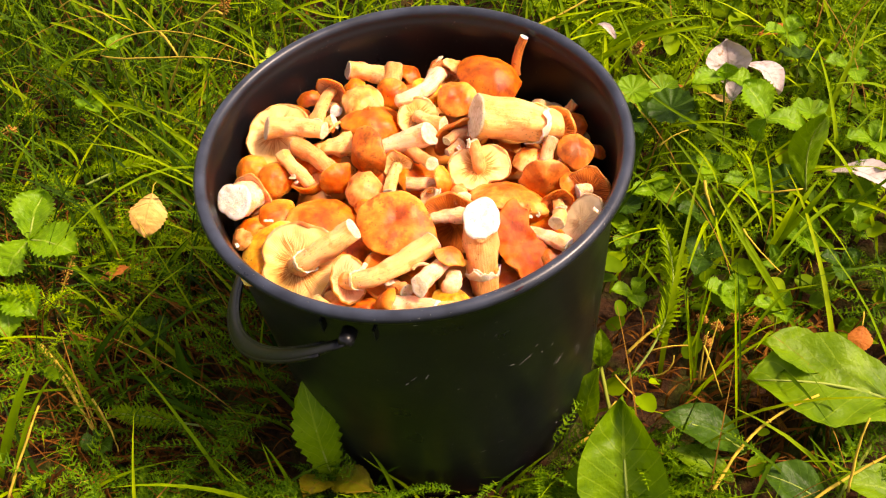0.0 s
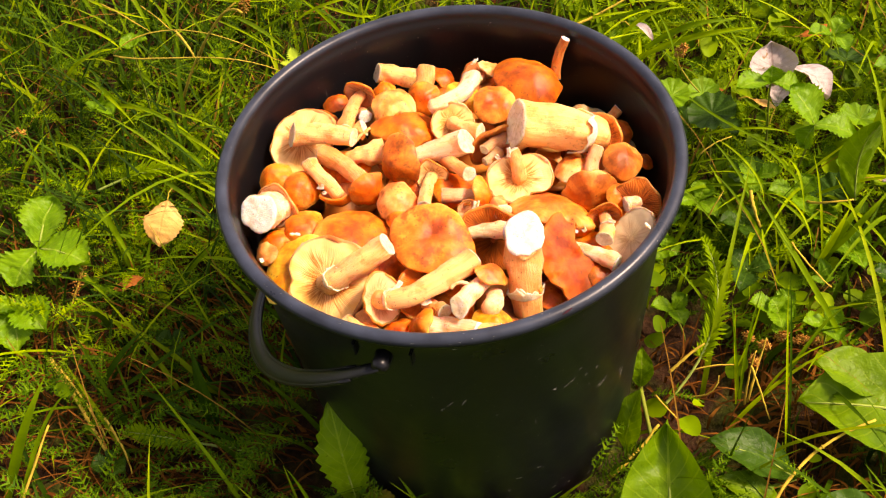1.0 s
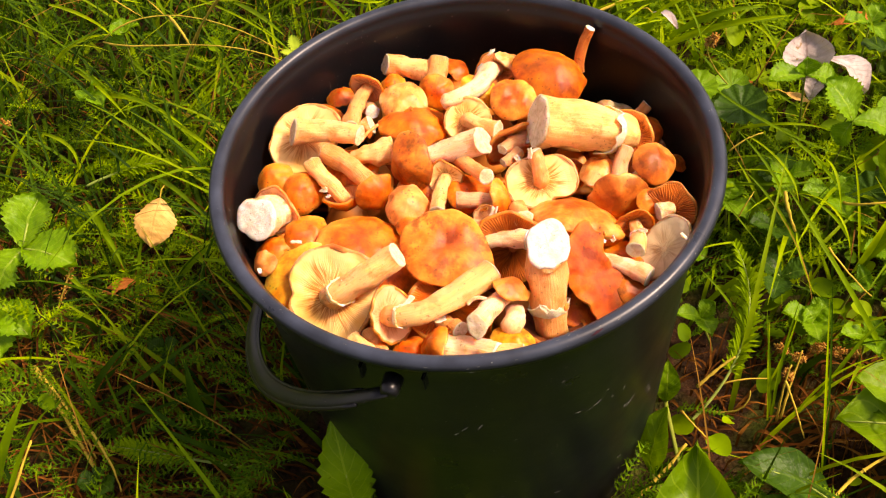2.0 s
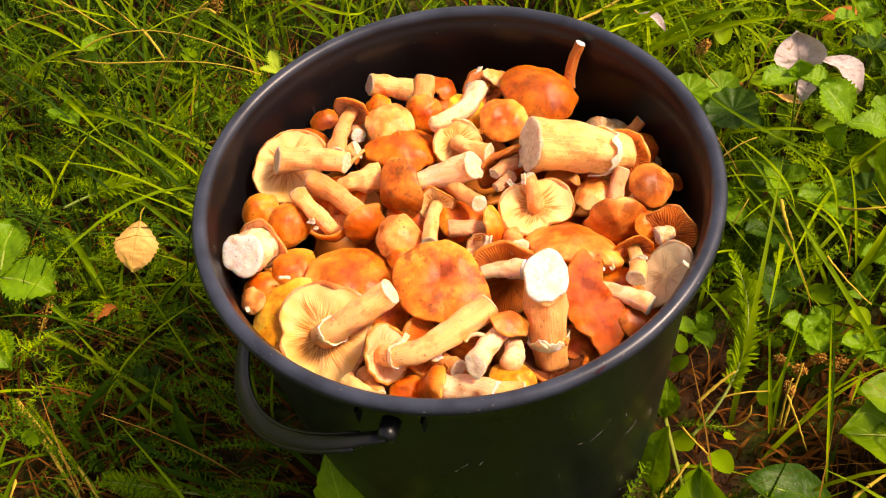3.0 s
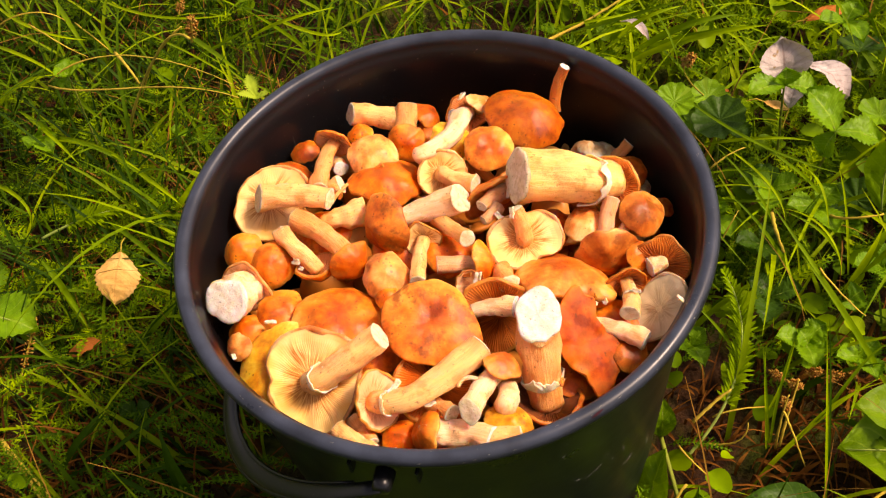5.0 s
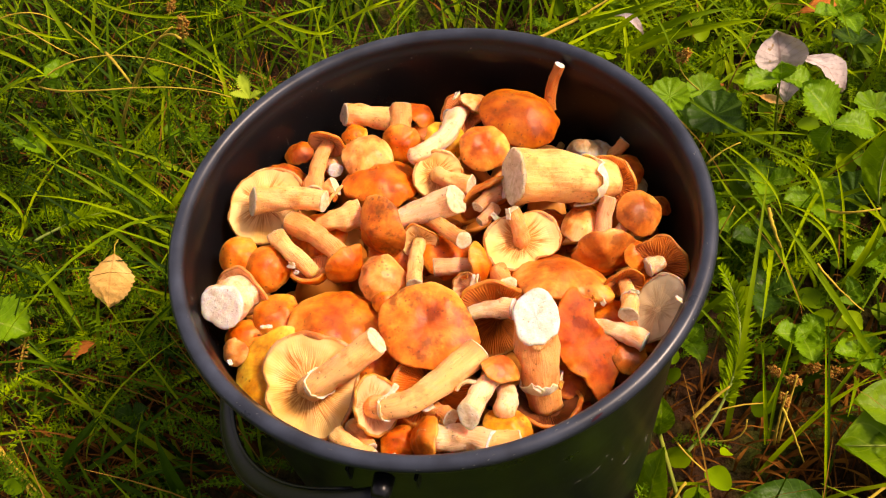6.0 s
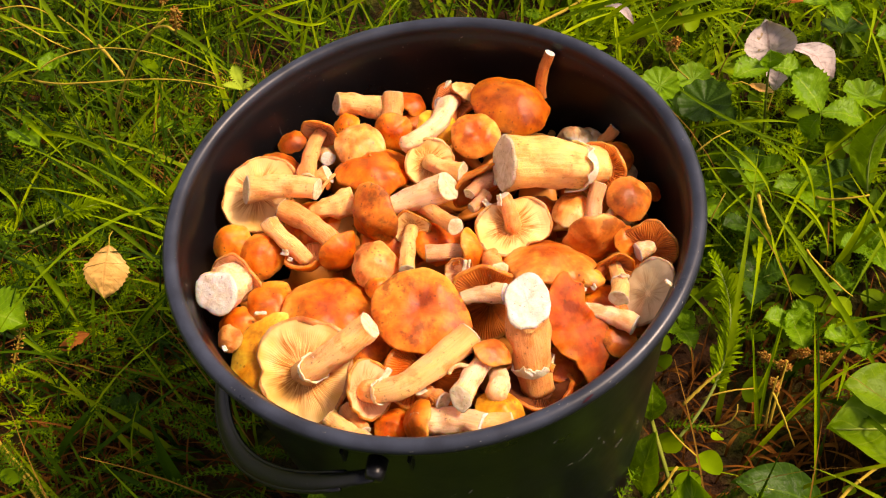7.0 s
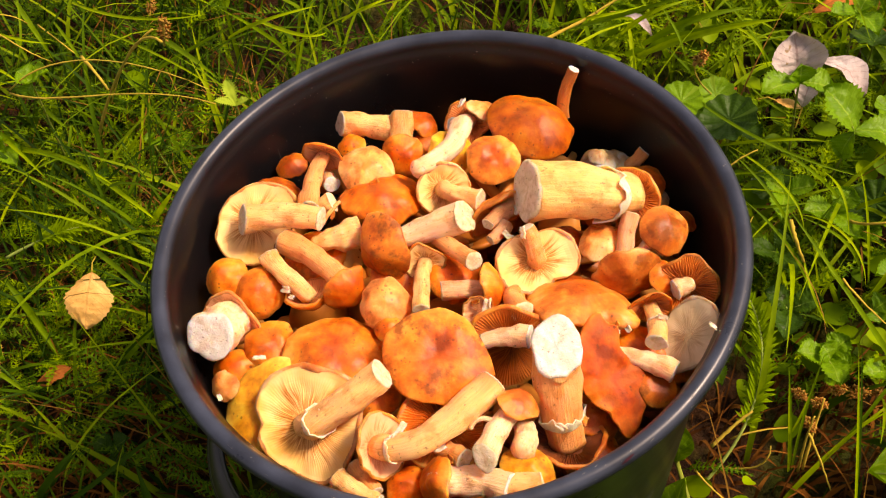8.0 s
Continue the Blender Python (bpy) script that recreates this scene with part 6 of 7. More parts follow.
dry_stalk(((0.200, -0.052, 0.020), (0.206, -0.040, 0.050), (0.211, -0.033, 0.060), (0.213, -0.030, 0.070)), 0.0009, 'orange-brown dead stalk base')
seed_spike((-0.325, 0.096, 0.050), (-0.305, 0.118, 0.080), 0.0038, 'yellow-brown withered seed spike')
seed_spike((-0.156, 0.259, 0.195), (-0.152, 0.261, 0.210), 0.0045, 'rusty brown dried flower head on its stem')
seed_spike((-0.162, 0.276, 0.205), (-0.159, 0.281, 0.210), 0.0033, 'rusty brown dried flower head')
seed_spike((0.241, -0.009, 0.030), (0.260, -0.019, 0.040), 0.0039, 'reddish brown withered seed cluster')
dry_stalk(((-0.349, 0.397, 0.120), (-0.318, 0.378, 0.150), (-0.287, 0.365, 0.160), (-0.282, 0.379, 0.130)), 0.0006, 'thin curved yellow straw in the grass')
dry_stalk(((-0.288, 0.412, 0.100), (-0.265, 0.370, 0.120), (-0.252, 0.353, 0.120), (-0.248, 0.359, 0.100)), 0.0006, 'yellow dry grass stalk')
dry_stalk(((-0.242, 0.341, 0.120), (-0.229, 0.316, 0.130), (-0.223, 0.301, 0.130), (-0.220, 0.300, 0.120)), 0.0014, 'flat golden dead blade')
dry_stalk(((-0.156, 0.250, 0.200), (-0.173, 0.274, 0.200), (-0.198, 0.280, 0.160), (-0.225, 0.306, 0.100)), 0.0009, 'dark reddish dead flower stem')
dry_stalk(((0.277, 0.094, 0.070), (0.281, 0.081, 0.080), (0.289, 0.074, 0.090), (0.304, 0.074, 0.090)), 0.0010, 'golden dead stalk across the grass')
dry_stalk(((0.223, 0.077, 0.110), (0.221, 0.065, 0.110), (0.224, 0.060, 0.100), (0.228, 0.057, 0.090)), 0.0014, 'yellow and red withered blade tip')
dry_stalk(((0.247, 0.039, 0.090), (0.250, 0.025, 0.090), (0.260, 0.016, 0.080), (0.271, 0.008, 0.070)), 0.0007, 'orange-yellow straw beside green blades')
dry_stalk(((0.198, -0.051, 0.015), (0.199, -0.046, 0.040), (0.200, -0.044, 0.060), (0.203, -0.040, 0.070)), 0.0009, 'orange dead stalk standing in litter')
dry_stalk(((0.199, -0.046, 0.060), (0.203, -0.052, 0.050), (0.206, -0.062, 0.040), (0.212, -0.069, 0.020)), 0.0008, 'pale brown bent straw')
dry_stalk(((0.160, -0.027, 0.030), (0.172, -0.028, 0.040), (0.183, -0.030, 0.040), (0.195, -0.031, 0.040)), 0.0006, 'thin brown straw over bare soil')
dry_stalk(((0.132, -0.044, 0.030), (0.134, -0.060, 0.040), (0.140, -0.067, 0.040), (0.146, -0.070, 0.030)), 0.0007, 'thin orange straw by the dock leaves')
dry_stalk(((0.153, -0.041, 0.020), (0.166, -0.052, 0.030), (0.176, -0.053, 0.040), (0.177, -0.045, 0.050)), 0.0007, 'bent bleached straw in the litter')
dry_stalk(((0.200, 0.140, 0.090), (0.206, 0.139, 0.100), (0.216, 0.144, 0.100), (0.226, 0.146, 0.100)), 0.0007, 'pale straw lying over grass')
dry_stalk(((0.199, 0.096, 0.060), (0.202, 0.098, 0.070), (0.207, 0.099, 0.080), (0.212, 0.106, 0.080)), 0.0006, 'short dry straw lying on green leaves')
dry_stalk(((-0.353, -0.071, 0.020), (-0.331, -0.060, 0.050), (-0.325, -0.046, 0.060), (-0.317, -0.037, 0.070)), 0.0010, 'bright pale straw standing at a slant')
dry_stalk(((-0.327, 0.027, 0.050), (-0.313, 0.011, 0.050), (-0.294, -0.015, 0.040), (-0.290, -0.028, 0.020)), 0.0013, 'brown broken stem in the shade')
dry_stalk(((-0.283, -0.024, 0.050), (-0.272, -0.040, 0.050), (-0.265, -0.053, 0.040), (-0.267, -0.059, 0.020)), 0.0010, 'yellow-brown dead stem in the shade')
seed_spike((0.180, 0.160, 0.182), (0.184, 0.158, 0.191), 0.0042, 'pale withered flower head above the grass')
dry_stalk(((0.248, 0.245, 0.030), (0.214, 0.211, 0.090), (0.182, 0.180, 0.150), (0.180, 0.160, 0.183)), 0.0006, 'thin dark stem of a withered flower')
seed_spike((0.204, -0.012, 0.050), (0.207, -0.021, 0.056), 0.0036, 'orange-brown withered seed cluster over bare soil')
seed_spike((0.213, -0.021, 0.050), (0.217, -0.029, 0.056), 0.0036, 'orange-brown withered seed cluster over bare soil')
seed_spike((0.227, -0.017, 0.050), (0.233, -0.019, 0.056), 0.0036, 'reddish brown withered seed cluster over bare soil')
seed_spike((0.238, -0.022, 0.050), (0.246, -0.025, 0.056), 0.0036, 'reddish brown withered seed cluster over bare soil')
seed_spike((0.251, -0.019, 0.050), (0.254, -0.028, 0.056), 0.0036, 'orange-brown withered seed cluster over bare soil')
seed_spike((0.205, -0.033, 0.050), (0.204, -0.043, 0.056), 0.0036, 'orange-brown withered seed cluster over bare soil')
seed_spike((-0.407, 0.291, 0.060), (-0.394, 0.284, 0.070), 0.0050, 'greyish withered flower head in the grass')
fallen_leaf((0.345, 0.115, 0.060), (0.390, 0.081, 0.055), 0.0300, tone='pale', label='large faded green-grey dead leaf')
fallen_leaf((0.334, 0.313, 0.050), (0.380, 0.319, 0.050), 0.0180, tone='rust', label='brown dead leaf on open soil')
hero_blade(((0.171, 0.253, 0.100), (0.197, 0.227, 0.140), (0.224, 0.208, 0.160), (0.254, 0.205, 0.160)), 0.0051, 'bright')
hero_blade(((0.178, 0.264, 0.100), (0.197, 0.241, 0.140), (0.220, 0.234, 0.150), (0.246, 0.241, 0.140)), 0.0055, 'green')
hero_blade(((0.235, 0.249, 0.120), (0.243, 0.216, 0.140), (0.247, 0.207, 0.130), (0.257, 0.214, 0.100)), 0.0023, 'bright')
hero_blade(((0.300, 0.230, 0.060), (0.290, 0.221, 0.120), (0.294, 0.210, 0.140), (0.319, 0.225, 0.130)), 0.0023, 'bright')
hero_blade(((0.199, 0.186, 0.110), (0.214, 0.145, 0.120), (0.241, 0.114, 0.120), (0.278, 0.101, 0.110)), 0.0023, 'green')
hero_blade(((0.209, 0.180, 0.070), (0.228, 0.138, 0.120), (0.251, 0.134, 0.120), (0.276, 0.140, 0.100)), 0.0023, 'bright')
hero_blade(((0.220, 0.189, 0.060), (0.223, 0.124, 0.110), (0.237, 0.094, 0.110), (0.237, 0.082, 0.090)), 0.0023, 'bright')
hero_blade(((0.271, 0.002, 0.050), (0.246, 0.031, 0.090), (0.231, 0.056, 0.110), (0.225, 0.086, 0.110)), 0.0031, 'green')
hero_blade(((0.244, 0.108, 0.070), (0.254, 0.072, 0.110), (0.260, 0.044, 0.110), (0.263, 0.037, 0.080)), 0.0019, 'bright')
hero_blade(((0.268, 0.136, 0.080), (0.266, 0.099, 0.110), (0.268, 0.090, 0.100), (0.271, 0.080, 0.070)), 0.0023, 'bright')
hero_blade(((0.288, 0.067, 0.030), (0.285, 0.080, 0.070), (0.282, 0.093, 0.100), (0.275, 0.098, 0.120)), 0.0023, 'bright')
hero_blade(((0.272, 0.044, 0.050), (0.273, 0.036, 0.080), (0.280, 0.038, 0.100), (0.290, 0.050, 0.110)), 0.0066, 'bright')
hero_blade(((0.206, 0.133, 0.060), (0.221, 0.111, 0.080), (0.237, 0.101, 0.090), (0.258, 0.109, 0.080)), 0.0019, 'green')
hero_blade(((0.215, -0.100, 0.020), (0.216, -0.075, 0.070), (0.214, -0.060, 0.110), (0.217, -0.036, 0.140)), 0.0019, 'bright')
hero_blade(((0.192, -0.050, 0.015), (0.191, -0.040, 0.050), (0.186, -0.038, 0.080), (0.189, -0.022, 0.100)), 0.0023, 'bright')
hero_blade(((0.191, -0.040, 0.050), (0.199, -0.035, 0.070), (0.203, -0.030, 0.090), (0.206, -0.024, 0.110)), 0.0019, 'bright')
hero_blade(((0.222, -0.046, 0.030), (0.234, -0.048, 0.070), (0.248, -0.032, 0.090), (0.265, -0.031, 0.100)), 0.0031, 'green')
hero_blade(((0.207, -0.056, 0.030), (0.213, -0.057, 0.060), (0.227, -0.050, 0.080), (0.256, -0.052, 0.090)), 0.0019, 'bright')
hero_blade(((0.232, 0.063, 0.080), (0.228, 0.044, 0.080), (0.232, 0.031, 0.070), (0.241, 0.028, 0.050)), 0.0019, 'bright')
hero_blade(((0.170, 0.107, 0.100), (0.182, 0.089, 0.100), (0.192, 0.074, 0.090), (0.204, 0.054, 0.080)), 0.0016, 'green')
hero_blade(((0.256, 0.264, 0.050), (0.246, 0.198, 0.090), (0.254, 0.171, 0.100), (0.269, 0.174, 0.090)), 0.0027, 'green')
hero_blade(((0.181, 0.235, 0.160), (0.185, 0.210, 0.160), (0.188, 0.202, 0.150), (0.191, 0.204, 0.130)), 0.0016, 'green')
hero_blade(((0.153, 0.239, 0.140), (0.161, 0.223, 0.170), (0.176, 0.218, 0.180), (0.198, 0.229, 0.170)), 0.0031, 'bright')
hero_blade(((-0.383, 0.378, 0.040), (-0.349, 0.356, 0.090), (-0.320, 0.342, 0.110), (-0.299, 0.350, 0.100)), 0.0043, 'bright')
hero_blade(((-0.371, 0.417, 0.090), (-0.327, 0.364, 0.120), (-0.301, 0.342, 0.120), (-0.298, 0.346, 0.100)), 0.0031, 'bright')
hero_blade(((-0.353, 0.367, 0.050), (-0.315, 0.306, 0.090), (-0.289, 0.267, 0.100), (-0.282, 0.262, 0.080)), 0.0035, 'bright')
hero_blade(((-0.329, 0.328, 0.050), (-0.280, 0.283, 0.090), (-0.250, 0.255, 0.100), (-0.227, 0.239, 0.080)), 0.0043, 'bright')
hero_blade(((-0.371, 0.287, 0.050), (-0.325, 0.235, 0.090), (-0.311, 0.214, 0.090), (-0.326, 0.222, 0.060)), 0.0031, 'bright')
hero_blade(((-0.267, 0.224, 0.050), (-0.234, 0.171, 0.090), (-0.212, 0.142, 0.100), (-0.198, 0.125, 0.090)), 0.0039, 'green')
hero_blade(((-0.325, 0.205, 0.040), (-0.288, 0.142, 0.080), (-0.273, 0.118, 0.080), (-0.273, 0.113, 0.060)), 0.0043, 'green')
hero_blade(((-0.211, 0.224, 0.050), (-0.192, 0.200, 0.090), (-0.177, 0.184, 0.120), (-0.168, 0.174, 0.140)), 0.0043, 'bright')
hero_blade(((-0.248, 0.271, 0.060), (-0.214, 0.211, 0.100), (-0.201, 0.197, 0.100), (-0.194, 0.191, 0.090)), 0.0031, 'bright')
hero_blade(((-0.240, 0.106, 0.040), (-0.216, 0.092, 0.080), (-0.201, 0.087, 0.100), (-0.191, 0.087, 0.110)), 0.0035, 'green')
hero_blade(((-0.191, 0.375, 0.100), (-0.159, 0.297, 0.150), (-0.143, 0.269, 0.160), (-0.131, 0.259, 0.150)), 0.0043, 'green')
hero_blade(((-0.220, 0.361, 0.120), (-0.170, 0.285, 0.160), (-0.144, 0.256, 0.160), (-0.133, 0.249, 0.150)), 0.0016, 'bright')
hero_blade(((-0.304, 0.435, 0.110), (-0.277, 0.368, 0.140), (-0.270, 0.357, 0.130), (-0.271, 0.363, 0.100)), 0.0043, 'green')
hero_blade(((-0.372, 0.472, 0.090), (-0.325, 0.385, 0.130), (-0.289, 0.349, 0.140), (-0.267, 0.363, 0.120)), 0.0027, 'bright')
hero_blade(((-0.266, 0.388, 0.120), (-0.245, 0.344, 0.130), (-0.236, 0.325, 0.120), (-0.244, 0.331, 0.090)), 0.0023, 'green')
hero_blade(((-0.256, 0.419, 0.110), (-0.211, 0.343, 0.150), (-0.175, 0.316, 0.160), (-0.137, 0.328, 0.150)), 0.0023, 'bright')
hero_blade(((-0.232, 0.299, 0.050), (-0.215, 0.278, 0.080), (-0.204, 0.269, 0.100), (-0.196, 0.266, 0.110)), 0.0019, 'bright')
hero_blade(((-0.260, 0.301, 0.090), (-0.260, 0.276, 0.090), (-0.267, 0.273, 0.080), (-0.285, 0.288, 0.050)), 0.0023, 'green')
hero_blade(((-0.297, 0.356, 0.070), (-0.271, 0.304, 0.100), (-0.263, 0.293, 0.100), (-0.262, 0.299, 0.090)), 0.0031, 'green')
hero_blade(((-0.292, 0.409, 0.130), (-0.287, 0.375, 0.130), (-0.287, 0.358, 0.120), (-0.310, 0.360, 0.090)), 0.0019, 'green')
hero_blade(((-0.124, 0.309, 0.140), (-0.100, 0.275, 0.180), (-0.077, 0.267, 0.190), (-0.053, 0.280, 0.180)), 0.0027, 'bright')
hero_blade(((-0.099, 0.300, 0.160), (-0.070, 0.244, 0.190), (-0.058, 0.236, 0.190), (-0.049, 0.252, 0.180)), 0.0027, 'bright')
hero_blade(((-0.038, 0.270, 0.170), (-0.027, 0.246, 0.200), (-0.014, 0.237, 0.210), (-0.002, 0.252, 0.200)), 0.0023, 'bright')
hero_blade(((0.112, 0.248, 0.150), (0.123, 0.221, 0.180), (0.143, 0.217, 0.180), (0.167, 0.232, 0.170)), 0.0023, 'bright')
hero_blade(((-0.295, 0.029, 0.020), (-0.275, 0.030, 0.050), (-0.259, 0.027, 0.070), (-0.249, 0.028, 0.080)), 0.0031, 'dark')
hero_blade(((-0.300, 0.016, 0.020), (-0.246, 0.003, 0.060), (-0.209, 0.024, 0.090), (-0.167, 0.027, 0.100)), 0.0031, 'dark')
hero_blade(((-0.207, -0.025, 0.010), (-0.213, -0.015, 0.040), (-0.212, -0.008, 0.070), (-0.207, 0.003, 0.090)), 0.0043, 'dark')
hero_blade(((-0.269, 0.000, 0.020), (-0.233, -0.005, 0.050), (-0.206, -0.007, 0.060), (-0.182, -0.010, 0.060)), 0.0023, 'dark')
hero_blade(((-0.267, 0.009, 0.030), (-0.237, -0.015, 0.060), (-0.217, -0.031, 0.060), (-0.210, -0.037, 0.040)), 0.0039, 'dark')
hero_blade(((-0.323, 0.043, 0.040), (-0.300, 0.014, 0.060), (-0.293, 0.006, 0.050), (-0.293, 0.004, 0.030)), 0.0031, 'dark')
hero_blade(((-0.354, -0.086, 0.010), (-0.333, -0.065, 0.060), (-0.308, -0.043, 0.100), (-0.283, -0.044, 0.120)), 0.0035, 'green')
hero_blade(((-0.136, -0.105, 0.005), (-0.137, -0.103, 0.030), (-0.139, -0.097, 0.050), (-0.143, -0.086, 0.060)), 0.0019, 'bright')
hero_blade(((0.252, 0.096, 0.020), (0.232, 0.092, 0.090), (0.214, 0.085, 0.130), (0.199, 0.138, 0.120)), 0.0028, 'green')
hero_blade(((0.301, 0.124, 0.020), (0.270, 0.110, 0.090), (0.247, 0.107, 0.120), (0.221, 0.143, 0.120)), 0.0028, 'green')
hero_blade(((0.265, 0.127, 0.020), (0.247, 0.107, 0.080), (0.237, 0.110, 0.100), (0.219, 0.125, 0.100)), 0.0029, 'green')
hero_blade(((0.291, 0.083, 0.020), (0.272, 0.071, 0.070), (0.260, 0.074, 0.090), (0.238, 0.092, 0.090)), 0.0028, 'green')
hero_blade(((0.177, 0.304, 0.050), (0.187, 0.244, 0.120), (0.211, 0.220, 0.150), (0.258, 0.226, 0.140)), 0.0074, 'green')
hero_blade(((0.286, 0.058, 0.030), (0.282, 0.044, 0.080), (0.291, 0.049, 0.100), (0.314, 0.068, 0.110)), 0.0070, 'green')
hero_blade(((0.196, -0.047, 0.010), (0.193, -0.043, 0.060), (0.195, -0.039, 0.100), (0.201, -0.031, 0.130)), 0.0026, 'green')
hero_blade(((0.196, -0.045, 0.010), (0.190, -0.041, 0.060), (0.184, -0.037, 0.100), (0.183, -0.028, 0.120)), 0.0019, 'green')
hero_blade(((0.221, -0.091, 0.010), (0.221, -0.067, 0.070), (0.220, -0.050, 0.110), (0.217, -0.035, 0.150)), 0.0018, 'dark')
hero_blade(((0.286, -0.025, 0.020), (0.255, -0.024, 0.090), (0.233, -0.011, 0.130), (0.224, 0.026, 0.130)), 0.0044, 'green')
hero_blade(((-0.287, 0.136, 0.020), (-0.287, 0.144, 0.080), (-0.293, 0.152, 0.090), (-0.302, 0.164, 0.090)), 0.0055, 'green')
hero_blade(((-0.346, 0.140, 0.060), (-0.318, 0.111, 0.070), (-0.304, 0.100, 0.060), (-0.294, 0.093, 0.040)), 0.0037, 'green')
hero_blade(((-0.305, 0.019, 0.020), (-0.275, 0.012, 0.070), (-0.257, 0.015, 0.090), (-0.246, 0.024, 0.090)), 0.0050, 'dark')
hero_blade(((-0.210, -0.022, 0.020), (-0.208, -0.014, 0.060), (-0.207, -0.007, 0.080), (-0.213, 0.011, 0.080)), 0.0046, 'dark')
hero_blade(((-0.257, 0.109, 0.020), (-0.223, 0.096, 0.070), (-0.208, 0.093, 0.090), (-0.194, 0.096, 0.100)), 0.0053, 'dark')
hero_blade(((-0.219, 0.251, 0.020), (-0.232, 0.248, 0.080), (-0.249, 0.254, 0.100), (-0.292, 0.277, 0.100)), 0.0041, 'green')
hero_blade(((-0.310, 0.324, 0.020), (-0.304, 0.300, 0.080), (-0.310, 0.299, 0.100), (-0.330, 0.315, 0.100)), 0.0042, 'green')
hero_blade(((-0.362, -0.070, 0.020), (-0.332, -0.062, 0.080), (-0.315, -0.053, 0.110), (-0.297, -0.036, 0.130)), 0.0077, 'green')
hero_blade(((-0.126, -0.109, 0.020), (-0.126, -0.110, 0.050), (-0.128, -0.109, 0.070), (-0.134, -0.106, 0.090)), 0.0025, 'green')
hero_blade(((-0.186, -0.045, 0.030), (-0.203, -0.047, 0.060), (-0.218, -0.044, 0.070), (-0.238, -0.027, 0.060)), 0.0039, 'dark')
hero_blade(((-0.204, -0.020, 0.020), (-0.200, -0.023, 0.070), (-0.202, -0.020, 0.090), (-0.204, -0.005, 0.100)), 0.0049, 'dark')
hero_blade(((0.280, 0.058, 0.030), (0.284, 0.037, 0.090), (0.296, 0.032, 0.120), (0.317, 0.049, 0.130)), 0.0063, 'green')
hero_blade(((0.251, 0.070, 0.020), (0.231, 0.054, 0.080), (0.209, 0.055, 0.130), (0.193, 0.085, 0.130)), 0.0032, 'green')
hero_blade(((-0.049, -0.118, 0.010), (-0.049, -0.119, 0.040), (-0.052, -0.115, 0.050), (-0.061, -0.105, 0.060)), 0.0034, 'green')
hero_blade(((0.120, 0.292, 0.100), (0.135, 0.235, 0.160), (0.156, 0.207, 0.190), (0.195, 0.204, 0.200)), 0.0037, 'green')
hero_blade(((-0.005, 0.367, 0.080), (0.001, 0.330, 0.120), (0.015, 0.302, 0.150), (0.033, 0.287, 0.170)), 0.0037, 'green')
hero_blade(((-0.089, 0.362, 0.060), (-0.089, 0.315, 0.120), (-0.100, 0.294, 0.160), (-0.121, 0.296, 0.180)), 0.0037, 'green')
hero_blade(((-0.209, 0.384, 0.050), (-0.168, 0.322, 0.120), (-0.135, 0.290, 0.160), (-0.104, 0.279, 0.180)), 0.0032, 'green')
hero_blade(((0.192, 0.008, 0.030), (0.178, 0.005, 0.070), (0.167, 0.012, 0.090), (0.155, 0.033, 0.090)), 0.0023, 'green')


# ---- vegetation, the uncountable kinds ----
def blades(name, count, area, length, width, mat, label, seed, lean=(0.3, 1.1), keep=None, clump=0.0, segs=6):
    """Grass: each blade a bent, tapering, slightly folded strip rooted in the soil."""
    rng = np.random.default_rng(seed)
    verts, faces = [], []
    made = 0
    cent = rng.uniform((area[0], area[1]), (area[2], area[3]), (max(3, count // 14), 2))
    while made < count:
        if clump and rng.random() < clump:
            x, y = cent[rng.integers(len(cent))] + rng.normal(0, 0.018, 2)
        else:
            x, y = rng.uniform(area[0], area[2]), rng.uniform(area[1], area[3])
        made += 1
        if x * x + y * y < 0.121 ** 2 or (keep and not keep(x, y, rng)):
            continue
        L = rng.uniform(*length) * (0.7 + 0.6 * rng.random())
        w = rng.uniform(*width)
        az = rng.uniform(0, 2 * math.pi)
        r = math.hypot(x, y)
        if r < 0.24:   # blades by the bucket bend away from it
            away = math.atan2(y, x)
            az = away + rng.normal(0, 0.9)
        bend, tilt = rng.uniform(*lean), rng.uniform(0.05, 0.55)
        twist = rng.normal(0, 0.7)
        z, px, py = relief(x, y) - 0.004, x, y
        dirx, diry = math.cos(az), math.sin(az)
        base = len(verts)
        for i in range(segs + 1):
            s = i / segs
            ang = tilt + bend * s * 1.5
            half = 0.5 * w * (1 - s ** 2.2) * (0.55 + 0.45 * min(1, s * 4)) + 0.0001
            sa = az + math.pi / 2 + twist * s
            cx, cy = math.cos(sa) * half, math.sin(sa) * half
            verts += [(px - cx, py - cy, z), (px, py, z - half * 0.35), (px + cx, py + cy, z)]
            px += dirx * math.sin(ang) * L / segs
            py += diry * math.sin(ang) * L / segs
            z = max(z + math.cos(ang) * L / segs, 0.004)
            if math.hypot(px, py) < 0.121 + 0.07 * z:
                k = (0.121 + 0.07 * z) / max(math.hypot(px, py), 1e-4)
                px, py = px * k, py * k
        for i in range(segs):
            a = base + 3 * i
            faces += [(a, a + 1, a + 4, a + 3), (a + 1, a + 2, a + 5, a + 4)]
    return tagged(mesh_object(name, verts, faces, mat), label, "grass", kind="stuff")


